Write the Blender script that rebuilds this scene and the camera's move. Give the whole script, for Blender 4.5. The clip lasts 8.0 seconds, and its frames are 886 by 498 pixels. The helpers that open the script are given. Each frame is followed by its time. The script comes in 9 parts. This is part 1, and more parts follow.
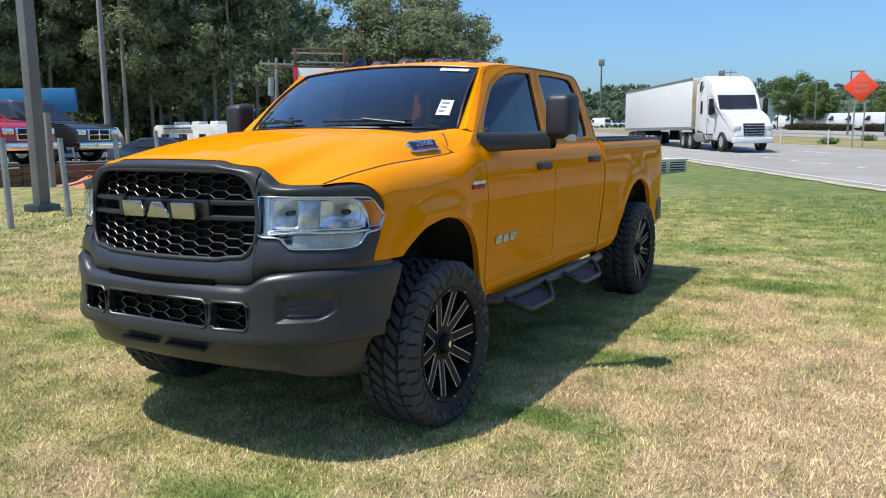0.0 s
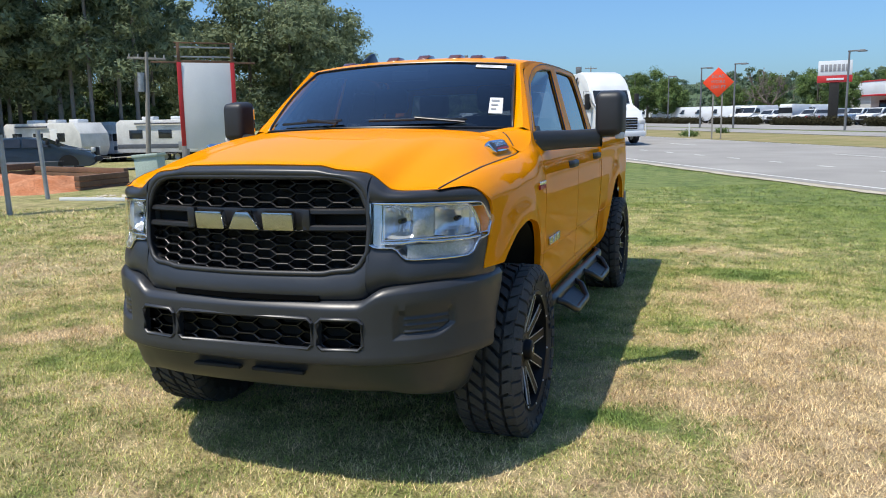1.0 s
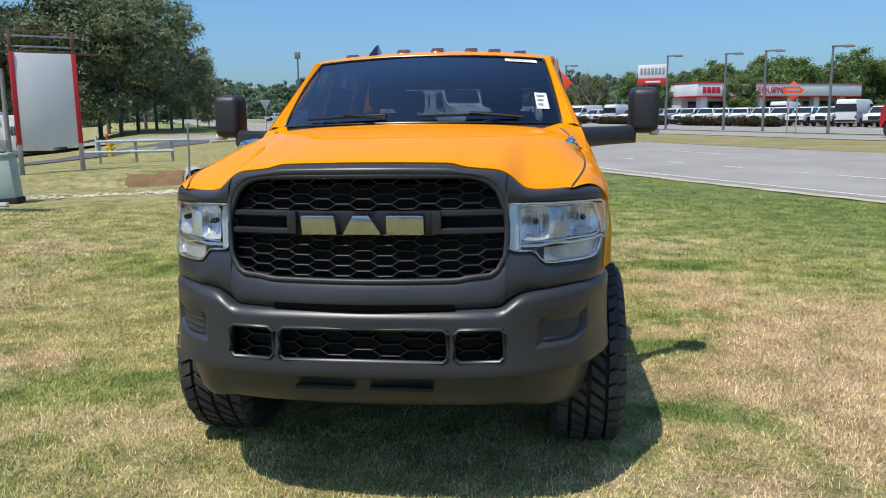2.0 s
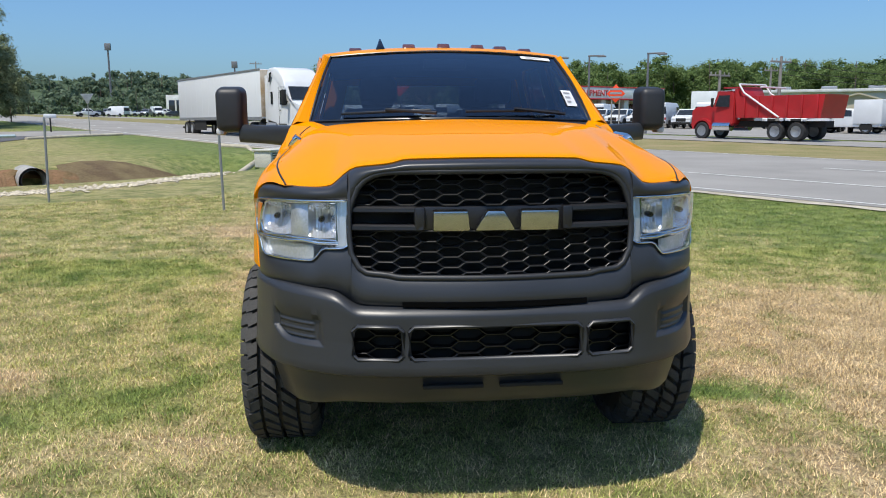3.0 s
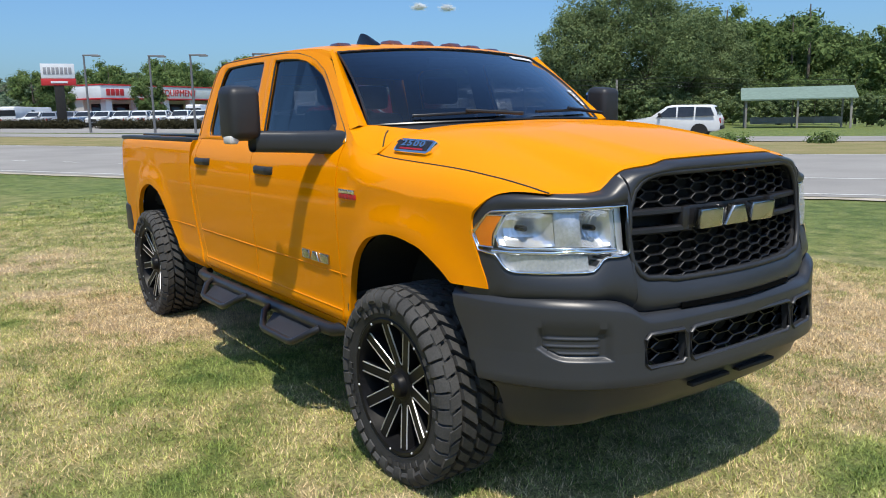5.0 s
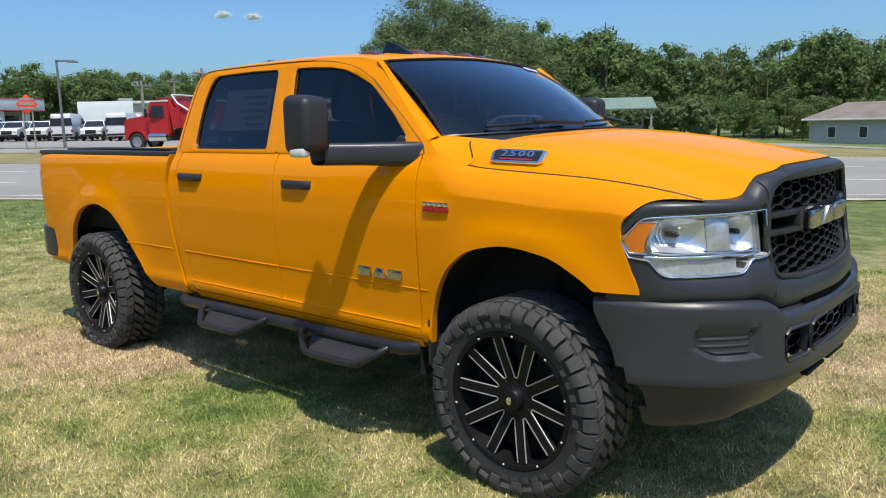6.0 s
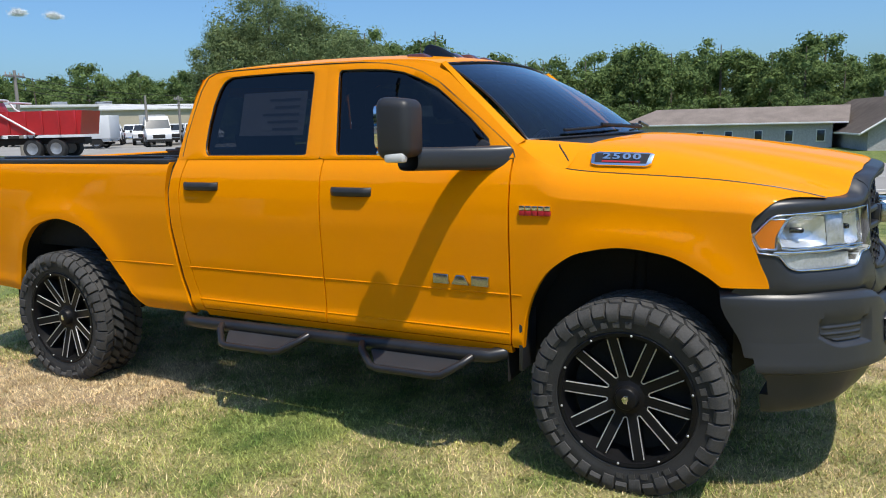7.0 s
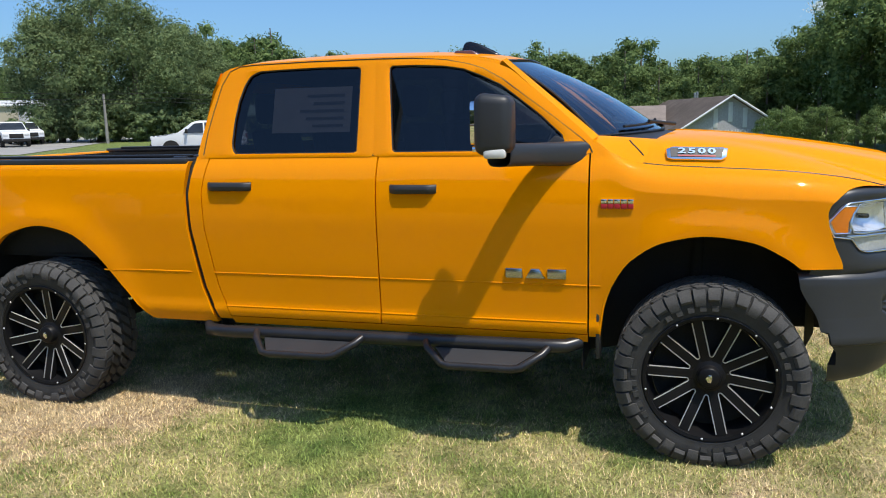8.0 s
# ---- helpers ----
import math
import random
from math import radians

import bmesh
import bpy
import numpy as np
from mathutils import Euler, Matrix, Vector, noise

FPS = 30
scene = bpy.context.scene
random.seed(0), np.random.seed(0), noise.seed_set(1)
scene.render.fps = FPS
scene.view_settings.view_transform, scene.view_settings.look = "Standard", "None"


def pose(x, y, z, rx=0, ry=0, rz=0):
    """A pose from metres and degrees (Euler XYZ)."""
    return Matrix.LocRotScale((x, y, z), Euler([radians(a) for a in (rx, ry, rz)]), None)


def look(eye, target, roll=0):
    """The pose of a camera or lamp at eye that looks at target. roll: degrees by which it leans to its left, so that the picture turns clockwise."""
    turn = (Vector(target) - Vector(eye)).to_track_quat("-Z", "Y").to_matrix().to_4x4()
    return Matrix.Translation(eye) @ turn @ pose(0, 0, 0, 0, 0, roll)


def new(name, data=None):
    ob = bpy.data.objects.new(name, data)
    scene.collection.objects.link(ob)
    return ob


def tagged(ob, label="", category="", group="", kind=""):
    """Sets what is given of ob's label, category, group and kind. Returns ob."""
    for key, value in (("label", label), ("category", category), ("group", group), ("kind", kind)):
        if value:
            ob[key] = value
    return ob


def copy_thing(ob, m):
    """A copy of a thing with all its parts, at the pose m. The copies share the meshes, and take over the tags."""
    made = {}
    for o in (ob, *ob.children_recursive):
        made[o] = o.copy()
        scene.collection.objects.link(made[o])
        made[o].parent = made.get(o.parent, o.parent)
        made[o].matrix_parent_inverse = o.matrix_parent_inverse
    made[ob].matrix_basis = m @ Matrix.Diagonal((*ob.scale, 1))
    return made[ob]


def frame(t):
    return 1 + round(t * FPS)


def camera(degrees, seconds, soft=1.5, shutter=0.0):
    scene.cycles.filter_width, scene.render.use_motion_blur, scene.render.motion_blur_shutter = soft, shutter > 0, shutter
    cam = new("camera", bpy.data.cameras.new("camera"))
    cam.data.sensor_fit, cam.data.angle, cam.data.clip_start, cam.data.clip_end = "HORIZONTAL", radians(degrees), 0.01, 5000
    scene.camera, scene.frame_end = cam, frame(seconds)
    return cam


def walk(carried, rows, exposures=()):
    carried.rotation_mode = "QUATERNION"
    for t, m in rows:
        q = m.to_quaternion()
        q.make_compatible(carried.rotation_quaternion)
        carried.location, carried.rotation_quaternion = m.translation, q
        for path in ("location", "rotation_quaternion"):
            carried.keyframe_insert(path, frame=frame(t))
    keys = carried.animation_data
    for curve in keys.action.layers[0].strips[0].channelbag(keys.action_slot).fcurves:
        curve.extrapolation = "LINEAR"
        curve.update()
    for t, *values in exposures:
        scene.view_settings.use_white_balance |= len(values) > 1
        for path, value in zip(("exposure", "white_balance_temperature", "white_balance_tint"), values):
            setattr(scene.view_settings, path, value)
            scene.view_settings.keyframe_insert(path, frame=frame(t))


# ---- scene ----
cam = camera(59.5, 8.0, 1.0)
METRES, EYE, TILT, LEAN, TURN = 9.73, 1.596, 0.0, 0.0, 29.3
ROWS = [
    (0.0, 0.0, 0.0, 0.0, -0.07, -8.56, 0.48),
    (0.5, -0.0503, 0.0152, 0.0004, -4.49, -8.9, 0.71),
    (1.0, -0.1101, 0.0279, 0.0035, -9.9, -9.0, 1.01),
    (1.5, -0.1691, 0.0528, 0.004, -16.05, -9.04, 1.08),
    (3.0, -0.3282, 0.1415, 0.0033, -34.78, -9.53, 0.21),
    (3.5, -0.3727, 0.1874, 0.0032, -42.07, -9.68, 0.4),
    (4.0, -0.4172, 0.2358, 0.0045, -49.76, -9.82, 0.61),
    (4.5, -0.4517, 0.2919, 0.0056, -57.47, -9.94, 0.95),
    (6.0, -0.513, 0.4775, 0.0098, -78.51, -9.44, 1.44),
    (6.5, -0.5218, 0.5414, 0.0106, -84.8, -9.28, 1.5),
    (7.0, -0.5178, 0.6034, 0.0114, -91.13, -9.26, 1.46),
    (7.5, -0.5177, 0.6657, 0.0126, -97.32, -9.44, 1.4),
    (8.0, -0.5043, 0.7226, 0.013, -103.32, -9.62, 1.37),
]
walk(cam, [(t, pose(0, 0, EYE, TILT, LEAN, TURN) @ pose(METRES * x, METRES * y, METRES * z, 90 + pitch, roll, yaw)) for t, x, y, z, yaw, pitch, roll in ROWS], [(0.0, 0.33), (1.5, 0.17), (3.0, 0.05), (5.0, 0.09), (6.5, 0.09), (8.0, 0.18)])


# world, sun and exposure
SUN = Vector((-0.27, -0.37, 1.0)).normalized()
world = bpy.data.worlds.new("sky")
scene.world = world
world.use_nodes = True
wn = world.node_tree
sky = wn.nodes.new("ShaderNodeTexSky")
sky.sky_type, sky.sun_disc = "NISHITA", False
sky.sun_elevation, sky.sun_rotation = math.asin(SUN.z), math.atan2(SUN.x, SUN.y)
sky.air_density, sky.dust_density, sky.ozone_density = 1.0, 1.7, 2.5
wn.nodes["Background"].inputs["Strength"].default_value = 0.148
tint = wn.nodes.new("ShaderNodeMix")
tint.data_type, tint.blend_type = "RGBA", "MULTIPLY"
tint.inputs[0].default_value, tint.inputs[7].default_value = 1.0, (0.54, 0.77, 1.0, 1)
wn.links.new(sky.outputs["Color"], tint.inputs[6])
wn.links.new(tint.outputs[2], wn.nodes["Background"].inputs["Color"])
sun = new("sun", bpy.data.lights.new("sun", "SUN"))
sun.data.energy, sun.data.angle, sun.data.color = 4.05, radians(0.55), (1.0, 0.93, 0.82)
sun.matrix_world = look((0, 0, 60), Vector((0, 0, 60)) - SUN)


from mathutils.bvhtree import BVHTree


# ---- materials ----
def nodes_of(name):
    m = bpy.data.materials.new(name)
    m.use_nodes = True
    return m, m.node_tree.nodes, m.node_tree.links, m.node_tree.nodes["Principled BSDF"]


def surf(name, a, b=None, rough=0.6, metal=0.0, scale=4.0, fine=60.0, bump=0.15, depth=0.004, coat=0.0, spec=0.5, vary=0.0, grain=0.35, stretch=(1, 1, 1), island=False):
    """A plain surface: two colours mixed by coarse noise, darkened by fine grain, with fine relief."""
    m, n, l, p = nodes_of(name)
    b = b or tuple(c * 0.8 for c in a)
    tc, mp = n.new("ShaderNodeTexCoord"), n.new("ShaderNodeMapping")
    mp.inputs["Scale"].default_value = stretch
    l.new(tc.outputs["Object"], mp.inputs["Vector"])
    n1, n2 = n.new("ShaderNodeTexNoise"), n.new("ShaderNodeTexNoise")
    n1.inputs["Scale"].default_value, n1.inputs["Detail"].default_value = scale, 6
    n2.inputs["Scale"].default_value, n2.inputs["Detail"].default_value = fine, 3
    for k in (n1, n2):
        l.new(mp.outputs["Vector"], k.inputs["Vector"])
    mix = n.new("ShaderNodeMix")
    mix.data_type = "RGBA"
    mix.inputs[6].default_value, mix.inputs[7].default_value = (*a, 1), (*b, 1)
    ramp = n.new("ShaderNodeMapRange")
    ramp.inputs[1].default_value, ramp.inputs[2].default_value = 0.35, 0.65
    l.new(n1.outputs["Fac"], ramp.inputs[0])
    l.new(ramp.outputs[0], mix.inputs[0])
    hsv = n.new("ShaderNodeHueSaturation")
    l.new(mix.outputs[2], hsv.inputs["Color"])
    val = n.new("ShaderNodeMapRange")
    val.inputs[3].default_value, val.inputs[4].default_value = 1 - grain, 1 + grain
    l.new(n2.outputs["Fac"], val.inputs[0])
    if vary:
        rnd = n.new("ShaderNodeNewGeometry") if island else n.new("ShaderNodeObjectInfo")
        v2 = n.new("ShaderNodeMapRange")
        v2.inputs[3].default_value, v2.inputs[4].default_value = 1 - vary, 1 + vary
        l.new(rnd.outputs["Random Per Island" if island else "Random"], v2.inputs[0])
        mul = n.new("ShaderNodeMath")
        mul.operation = "MULTIPLY"
        l.new(val.outputs[0], mul.inputs[0])
        l.new(v2.outputs[0], mul.inputs[1])
        l.new(mul.outputs[0], hsv.inputs["Value"])
    else:
        l.new(val.outputs[0], hsv.inputs["Value"])
    l.new(hsv.outputs["Color"], p.inputs["Base Color"])
    p.inputs["Roughness"].default_value, p.inputs["Metallic"].default_value = rough, metal
    p.inputs["Coat Weight"].default_value, p.inputs["Coat Roughness"].default_value = coat, 0.03
    p.inputs["Specular IOR Level"].default_value = spec
    if bump:
        bp = n.new("ShaderNodeBump")
        bp.inputs["Strength"].default_value, bp.inputs["Distance"].default_value = bump, depth
        l.new(n2.outputs["Fac"], bp.inputs["Height"])
        l.new(bp.outputs["Normal"], p.inputs["Normal"])
    return m


def glass(name, tint, rough=0.0, base=0.055, fall=4.0):
    """A tinted pane: part mirror, part clear tint, so that light and view pass straight through."""
    m, n, l, p = nodes_of(name)
    out = n["Material Output"]
    tr, gl, mx, fr = n.new("ShaderNodeBsdfTransparent"), n.new("ShaderNodeBsdfGlossy"), n.new("ShaderNodeMixShader"), n.new("ShaderNodeLayerWeight")
    n.remove(p)
    tr.inputs["Color"].default_value = (*tint, 1)
    gl.inputs["Roughness"].default_value, gl.inputs["Color"].default_value = rough, (0.95, 0.97, 1, 1)
    fr.inputs["Blend"].default_value = 0.5
    pw, mr = n.new("ShaderNodeMath"), n.new("ShaderNodeMapRange")
    pw.operation, pw.inputs[1].default_value = "POWER", fall
    l.new(fr.outputs["Facing"], pw.inputs[0])
    mr.inputs[3].default_value, mr.inputs[4].default_value = base, 1.0
    l.new(pw.outputs[0], mr.inputs[0])
    l.new(mr.outputs[0], mx.inputs[0])
    l.new(tr.outputs[0], mx.inputs[1])
    l.new(gl.outputs[0], mx.inputs[2])
    l.new(mx.outputs[0], out.inputs["Surface"])
    return m


PAINT = surf("yellow_paint", (0.86, 0.288, 0.0005), (0.83, 0.277, 0.0005), 0.35, 0, 0.7, 900, 0.02, 0.0005, coat=0.42, grain=0.03, spec=0.0)
PLASTIC = surf("black_plastic", (0.028, 0.029, 0.032), (0.022, 0.023, 0.026), 0.48, 0, 6, 700, 0.25, 0.0008, grain=0.2)
BUMPER = surf("bumper_plastic", (0.035, 0.037, 0.042), (0.029, 0.031, 0.035), 0.36, 0, 3, 800, 0.15, 0.0006, grain=0.15)
GLOSSBLACK = surf("gloss_black", (0.007, 0.007, 0.008), (0.005, 0.005, 0.006), 0.17, 0, 8, 300, 0.02, 0.0005, coat=0.15, grain=0.1)
WHEELBLACK = surf("wheel_black", (0.010, 0.010, 0.011), (0.008, 0.008, 0.009), 0.40, 0, 8, 400, 0.03, 0.0005, grain=0.1, spec=0.18)
SATIN = surf("satin_black", (0.022, 0.022, 0.024), (0.016, 0.016, 0.018), 0.32, 0, 8, 400, 0.06, 0.0005, grain=0.15)
RUBBER = surf("tyre_rubber", (0.030, 0.030, 0.030), (0.020, 0.020, 0.020), 0.72, 0, 9, 160, 0.4, 0.002, grain=0.4)
TREAD = surf("dusty_tread_rubber", (0.072, 0.069, 0.065), (0.046, 0.045, 0.043), 0.85, 0, 7, 130, 0.4, 0.002, grain=0.4)
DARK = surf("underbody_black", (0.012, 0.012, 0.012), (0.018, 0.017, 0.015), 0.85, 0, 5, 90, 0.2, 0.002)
CHROME = surf("chrome", (0.86, 0.87, 0.88), (0.80, 0.81, 0.83), 0.06, 1, 5, 300, 0.01, 0.0003, grain=0.03)
MILLED = surf("milled_aluminium", (0.66, 0.66, 0.67), (0.58, 0.58, 0.59), 0.36, 0.55, 9, 500, 0.05, 0.0003, grain=0.1)
LAMPCHROME = surf("lamp_chrome", (0.92, 0.93, 0.95), (0.86, 0.87, 0.90), 0.26, 0.72, 5, 300, 0.02, 0.0005, grain=0.04)
STEEL = surf("galvanised_steel", (0.42, 0.43, 0.44), (0.33, 0.34, 0.35), 0.5, 0.7, 6, 120, 0.1, 0.001)
REFLECTOR = surf("lamp_reflector", (0.82, 0.84, 0.87), (0.70, 0.72, 0.76), 0.24, 0.6, 14, 60, 0.5, 0.004, grain=0.1)
AMBER = surf("amber_lens", (0.74, 0.20, 0.004), (0.62, 0.15, 0.003), 0.2, 0, 10, 120, 0.1, 0.001, coat=0.25, spec=0.2, grain=0.15)
REDLENS = surf("red_lens", (0.35, 0.01, 0.01), (0.28, 0.008, 0.01), 0.15, 0, 10, 120, 0.3, 0.002, coat=0.8)
REDPAINT = surf("red_paint", (0.42, 0.012, 0.022), (0.38, 0.010, 0.018), 0.3, 0, 2, 300, 0.02, 0.0005, coat=0.8, grain=0.06)
GREYPAINT = surf("charcoal_paint", (0.05, 0.052, 0.058), (0.042, 0.044, 0.05), 0.3, 0.3, 2, 300, 0.02, 0.0005, coat=0.8, grain=0.06)
WHITE = surf("white_paint", (0.76, 0.77, 0.77), (0.68, 0.69, 0.69), 0.38, 0, 0.8, 40, 0.04, 0.002, coat=0.3, grain=0.06)
WHITEDULL = surf("weathered_white", (0.66, 0.66, 0.64), (0.52, 0.52, 0.50), 0.7, 0, 1.3, 14, 0.1, 0.004, grain=0.12)
PAPER = surf("white_paper", (0.78, 0.78, 0.77), (0.72, 0.72, 0.72), 0.7, 0, 12, 200, 0.02, 0.001, grain=0.05)
INK = surf("printed_ink", (0.26, 0.26, 0.27), (0.32, 0.32, 0.33), 0.7, 0, 12, 200, 0.0)
CLOTH = surf("seat_cloth", (0.035, 0.036, 0.040), (0.050, 0.050, 0.055), 0.9, 0, 9, 260, 0.3, 0.002)
WINDSHIELD = glass("windshield_glass", (0.30, 0.36, 0.40), 0.0, 0.05, 2.8)
TINT = glass("tinted_glass", (0.15, 0.155, 0.17), 0.0, 0.05)
REARGLASS = glass("rear_glass", (0.42, 0.45, 0.48))
CLEAR = glass("lamp_lens", (0.93, 0.95, 0.97))
MIRROR = surf("mirror_glass", (0.9, 0.9, 0.92), (0.88, 0.88, 0.9), 0.02, 1, 3, 100, 0.0, grain=0.01)


# ---- mesh helpers ----
def mesh_from(verts, faces, smooth=True):
    me = bpy.data.meshes.new("mesh")
    me.from_pydata([tuple(v) for v in verts], [], [tuple(f) for f in faces])
    me.update()
    if smooth:
        me.polygons.foreach_set("use_smooth", [True] * len(me.polygons))
    return me


def obj(name, me, material=None, parent=None, label="", at=None):
    ob = new(name, me)
    if material:
        me.materials.append(material)
    if parent:
        ob.parent = parent
    if at is not None:
        ob.matrix_basis = at
    if label:
        ob["label"] = label
    return ob


def part(name, bm, material, parent, label="", smooth=30.0):
    """Links a bmesh as one mesh object under a thing or a part."""
    bmesh.ops.recalc_face_normals(bm, faces=bm.faces)
    me = bpy.data.meshes.new(name)
    bm.to_mesh(me)
    bm.free()
    if smooth:
        me.polygons.foreach_set("use_smooth", [True] * len(me.polygons))
        me.set_sharp_from_angle(angle=radians(smooth))
    return obj(name, me, material, parent, label)


def thing(name, label, category, at=None, group="", kind=""):
    ob = new(name)
    ob.empty_display_size = 0.1
    if at is not None:
        ob.matrix_basis = at
    return tagged(ob, label, category, group, kind)


def box(bm, x0, y0, z0, x1, y1, z1, bevel=0.0, m=None, seg=2):
    g = bmesh.ops.create_cube(bm, size=1.0, matrix=Matrix.LocRotScale(((x0 + x1) / 2, (y0 + y1) / 2, (z0 + z1) / 2), None, (x1 - x0, y1 - y0, z1 - z0)))
    vs = g["verts"]
    if bevel:
        es = list({e for v in vs for e in v.link_edges})
        r = bmesh.ops.bevel(bm, geom=es, offset=bevel, segments=seg, affect="EDGES", profile=0.5)
        vs = list({v for f in r["faces"] for v in f.verts} | {v for v in vs if v.is_valid})
    if m is not None:
        bmesh.ops.transform(bm, matrix=m, verts=vs)
    return vs


def prism(bm, outline, axis, lo, hi, bevel=0.0, seg=2):
    """Extrudes a 2D outline along an axis from lo to hi."""
    def put(p, h):
        return {"x": (h, p[0], p[1]), "y": (p[0], h, p[1]), "z": (p[0], p[1], h)}[axis]
    a, b = [bm.verts.new(put(p, lo)) for p in outline], [bm.verts.new(put(p, hi)) for p in outline]
    n = len(outline)
    fs = [bm.faces.new(a), bm.faces.new(b[::-1])] + [bm.faces.new((a[i], b[i], b[(i + 1) % n], a[(i + 1) % n])) for i in range(n)]
    if bevel:
        es = list({e for f in fs for e in f.edges})
        bmesh.ops.recalc_face_normals(bm, faces=fs)
        bmesh.ops.bevel(bm, geom=es, offset=bevel, segments=seg, affect="EDGES", profile=0.5, clamp_overlap=True)


def tube(bm, pts, r, sides=8, close=False, radii=None):
    """A round bar along a line of points."""
    pts = [Vector(p) for p in pts]
    n, rings = len(pts), []
    up = Vector((0.013, 0.021, 1)).normalized()
    for i, p in enumerate(pts):
        a = pts[(i - 1) % n] if close or i else pts[0]
        b = pts[(i + 1) % n] if close or i < n - 1 else pts[-1]
        d = (b - a).normalized()
        u = d.cross(up)
        u = u.normalized() if u.length > 1e-3 else Vector((1, 0, 0))
        w = u.cross(d)
        rr = float(radii[i] if radii else r)
        rings.append([bm.verts.new(p + rr * (math.cos(2 * math.pi * k / sides) * u + math.sin(2 * math.pi * k / sides) * w)) for k in range(sides)])
    for i in range(n if close else n - 1):
        for k in range(sides):
            bm.faces.new((rings[i][k], rings[i][(k + 1) % sides], rings[(i + 1) % n][(k + 1) % sides], rings[(i + 1) % n][k]))
    if not close:
        bm.faces.new(rings[0][::-1]), bm.faces.new(rings[-1])


def grid(bm, rows):
    """A sheet through rows of points; None leaves a hole."""
    vs = [[bm.verts.new(p) if p is not None else None for p in r] for r in rows]
    for a, b in zip(vs, vs[1:]):
        for i in range(len(a) - 1):
            q = [v for v in (a[i], a[i + 1], b[i + 1], b[i]) if v is not None]
            if len(q) == 4:
                bm.faces.new(q)
    return vs


def lerp_table(table, v):
    return float(np.interp(v, [t[0] for t in table], [t[1] for t in table]))


def smooth_table(table, v):
    """A smooth curve through a table's points (monotone pieces)."""
    xs, ys = [t[0] for t in table], [t[1] for t in table]
    if v <= xs[0]:
        return ys[0]
    if v >= xs[-1]:
        return ys[-1]
    i = max(k for k in range(len(xs)) if xs[k] <= v)
    i = min(i, len(xs) - 2)
    def slope(k):
        if k == 0 or k == len(xs) - 1:
            return 0.0 if len(xs) > 2 else (ys[1] - ys[0]) / (xs[1] - xs[0])
        a, b = (ys[k] - ys[k - 1]) / (xs[k] - xs[k - 1]), (ys[k + 1] - ys[k]) / (xs[k + 1] - xs[k])
        return 0.0 if a * b <= 0 else 2 * a * b / (a + b)
    h, t = xs[i + 1] - xs[i], (v - xs[i]) / (xs[i + 1] - xs[i])
    return (2 * t**3 - 3 * t**2 + 1) * ys[i] + (t**3 - 2 * t**2 + t) * h * slope(i) + (-2 * t**3 + 3 * t**2) * ys[i + 1] + (t**3 - t**2) * h * slope(i + 1)


def letters(text, size, material, parent, at, depth=0.004, name="lettering", label="", bold=0.0):
    """Raised lettering as a mesh, in the built-in font, in the xz plane, facing -y."""
    c = bpy.data.curves.new("text", "FONT")
    c.body, c.size, c.extrude, c.align_x, c.align_y, c.resolution_u = text, size, depth, "CENTER", "CENTER", 2
    c.offset = bold
    tmp = bpy.data.objects.new("tmp", c)
    scene.collection.objects.link(tmp)
    me = bpy.data.meshes.new_from_object(tmp.evaluated_get(bpy.context.evaluated_depsgraph_get()))
    bpy.data.objects.remove(tmp)
    me.materials.clear()
    return obj(name, me, material, parent, label, at @ pose(0, 0, 0, 90, 0, 0))


# ---- ground ----
D, N = Vector((-0.493, 0.870, 0)), Vector((0.870, 0.493, 0))
DITCH = [(28.0, -14.0), (25.0, -3.0), (25.2, 0.0), (26.4, 3.6), (30.0, 7.2)]


def along(x, y):
    return -0.493 * x + 0.870 * y, 0.870 * x + 0.493 * y


def ditch_gap(a, b):
    best = 99.0
    for (pa, pb), (qa, qb) in zip(DITCH, DITCH[1:]):
        ea, eb = qa - pa, qb - pb
        t = min(1.0, max(0.0, ((a - pa) * ea + (b - pb) * eb) / (ea * ea + eb * eb)))
        best = min(best, math.hypot(a - pa - t * ea, b - pb - t * eb))
    return best


def ground_z(x, y):
    """Level near the truck; rises a little towards the road's far end, falls away beyond the road, with a ditch by the drive."""
    r = max(0.0, -0.42 * x + 0.906 * y - 4)
    z = 0.05 + 0.0125 * r * r / (r + 12)
    q = min(1.0, max(0.0, (x - 1.2 * y - 12) / 50))
    z -= 2.0 * q * q * (3 - 2 * q)
    if x < -8 and y > 0:
        w = min(1.0, max(0.0, (-x - 0.6 * y) / 8))
        z -= 0.032 * w * max(0.0, 0.707 * (y - x) - 27)
    a, b = along(x, y)
    if 14 < a < 42 and -20 < b < 12:
        g = ditch_gap(a, b)
        fade = min(1.0, max(0.0, (10.2 - b) / 3), max(0.0, (b + 6.5) / 3))
        z -= 1.25 * fade * math.exp(-((g / 1.9) ** 2))
    return z


def on_ground(x, y, dz=0.0):
    return Vector((x, y, ground_z(x, y) + dz))


def road_at(a, b, dz=0.0):
    p = D * a + N * b
    return on_ground(p.x, p.y, dz)


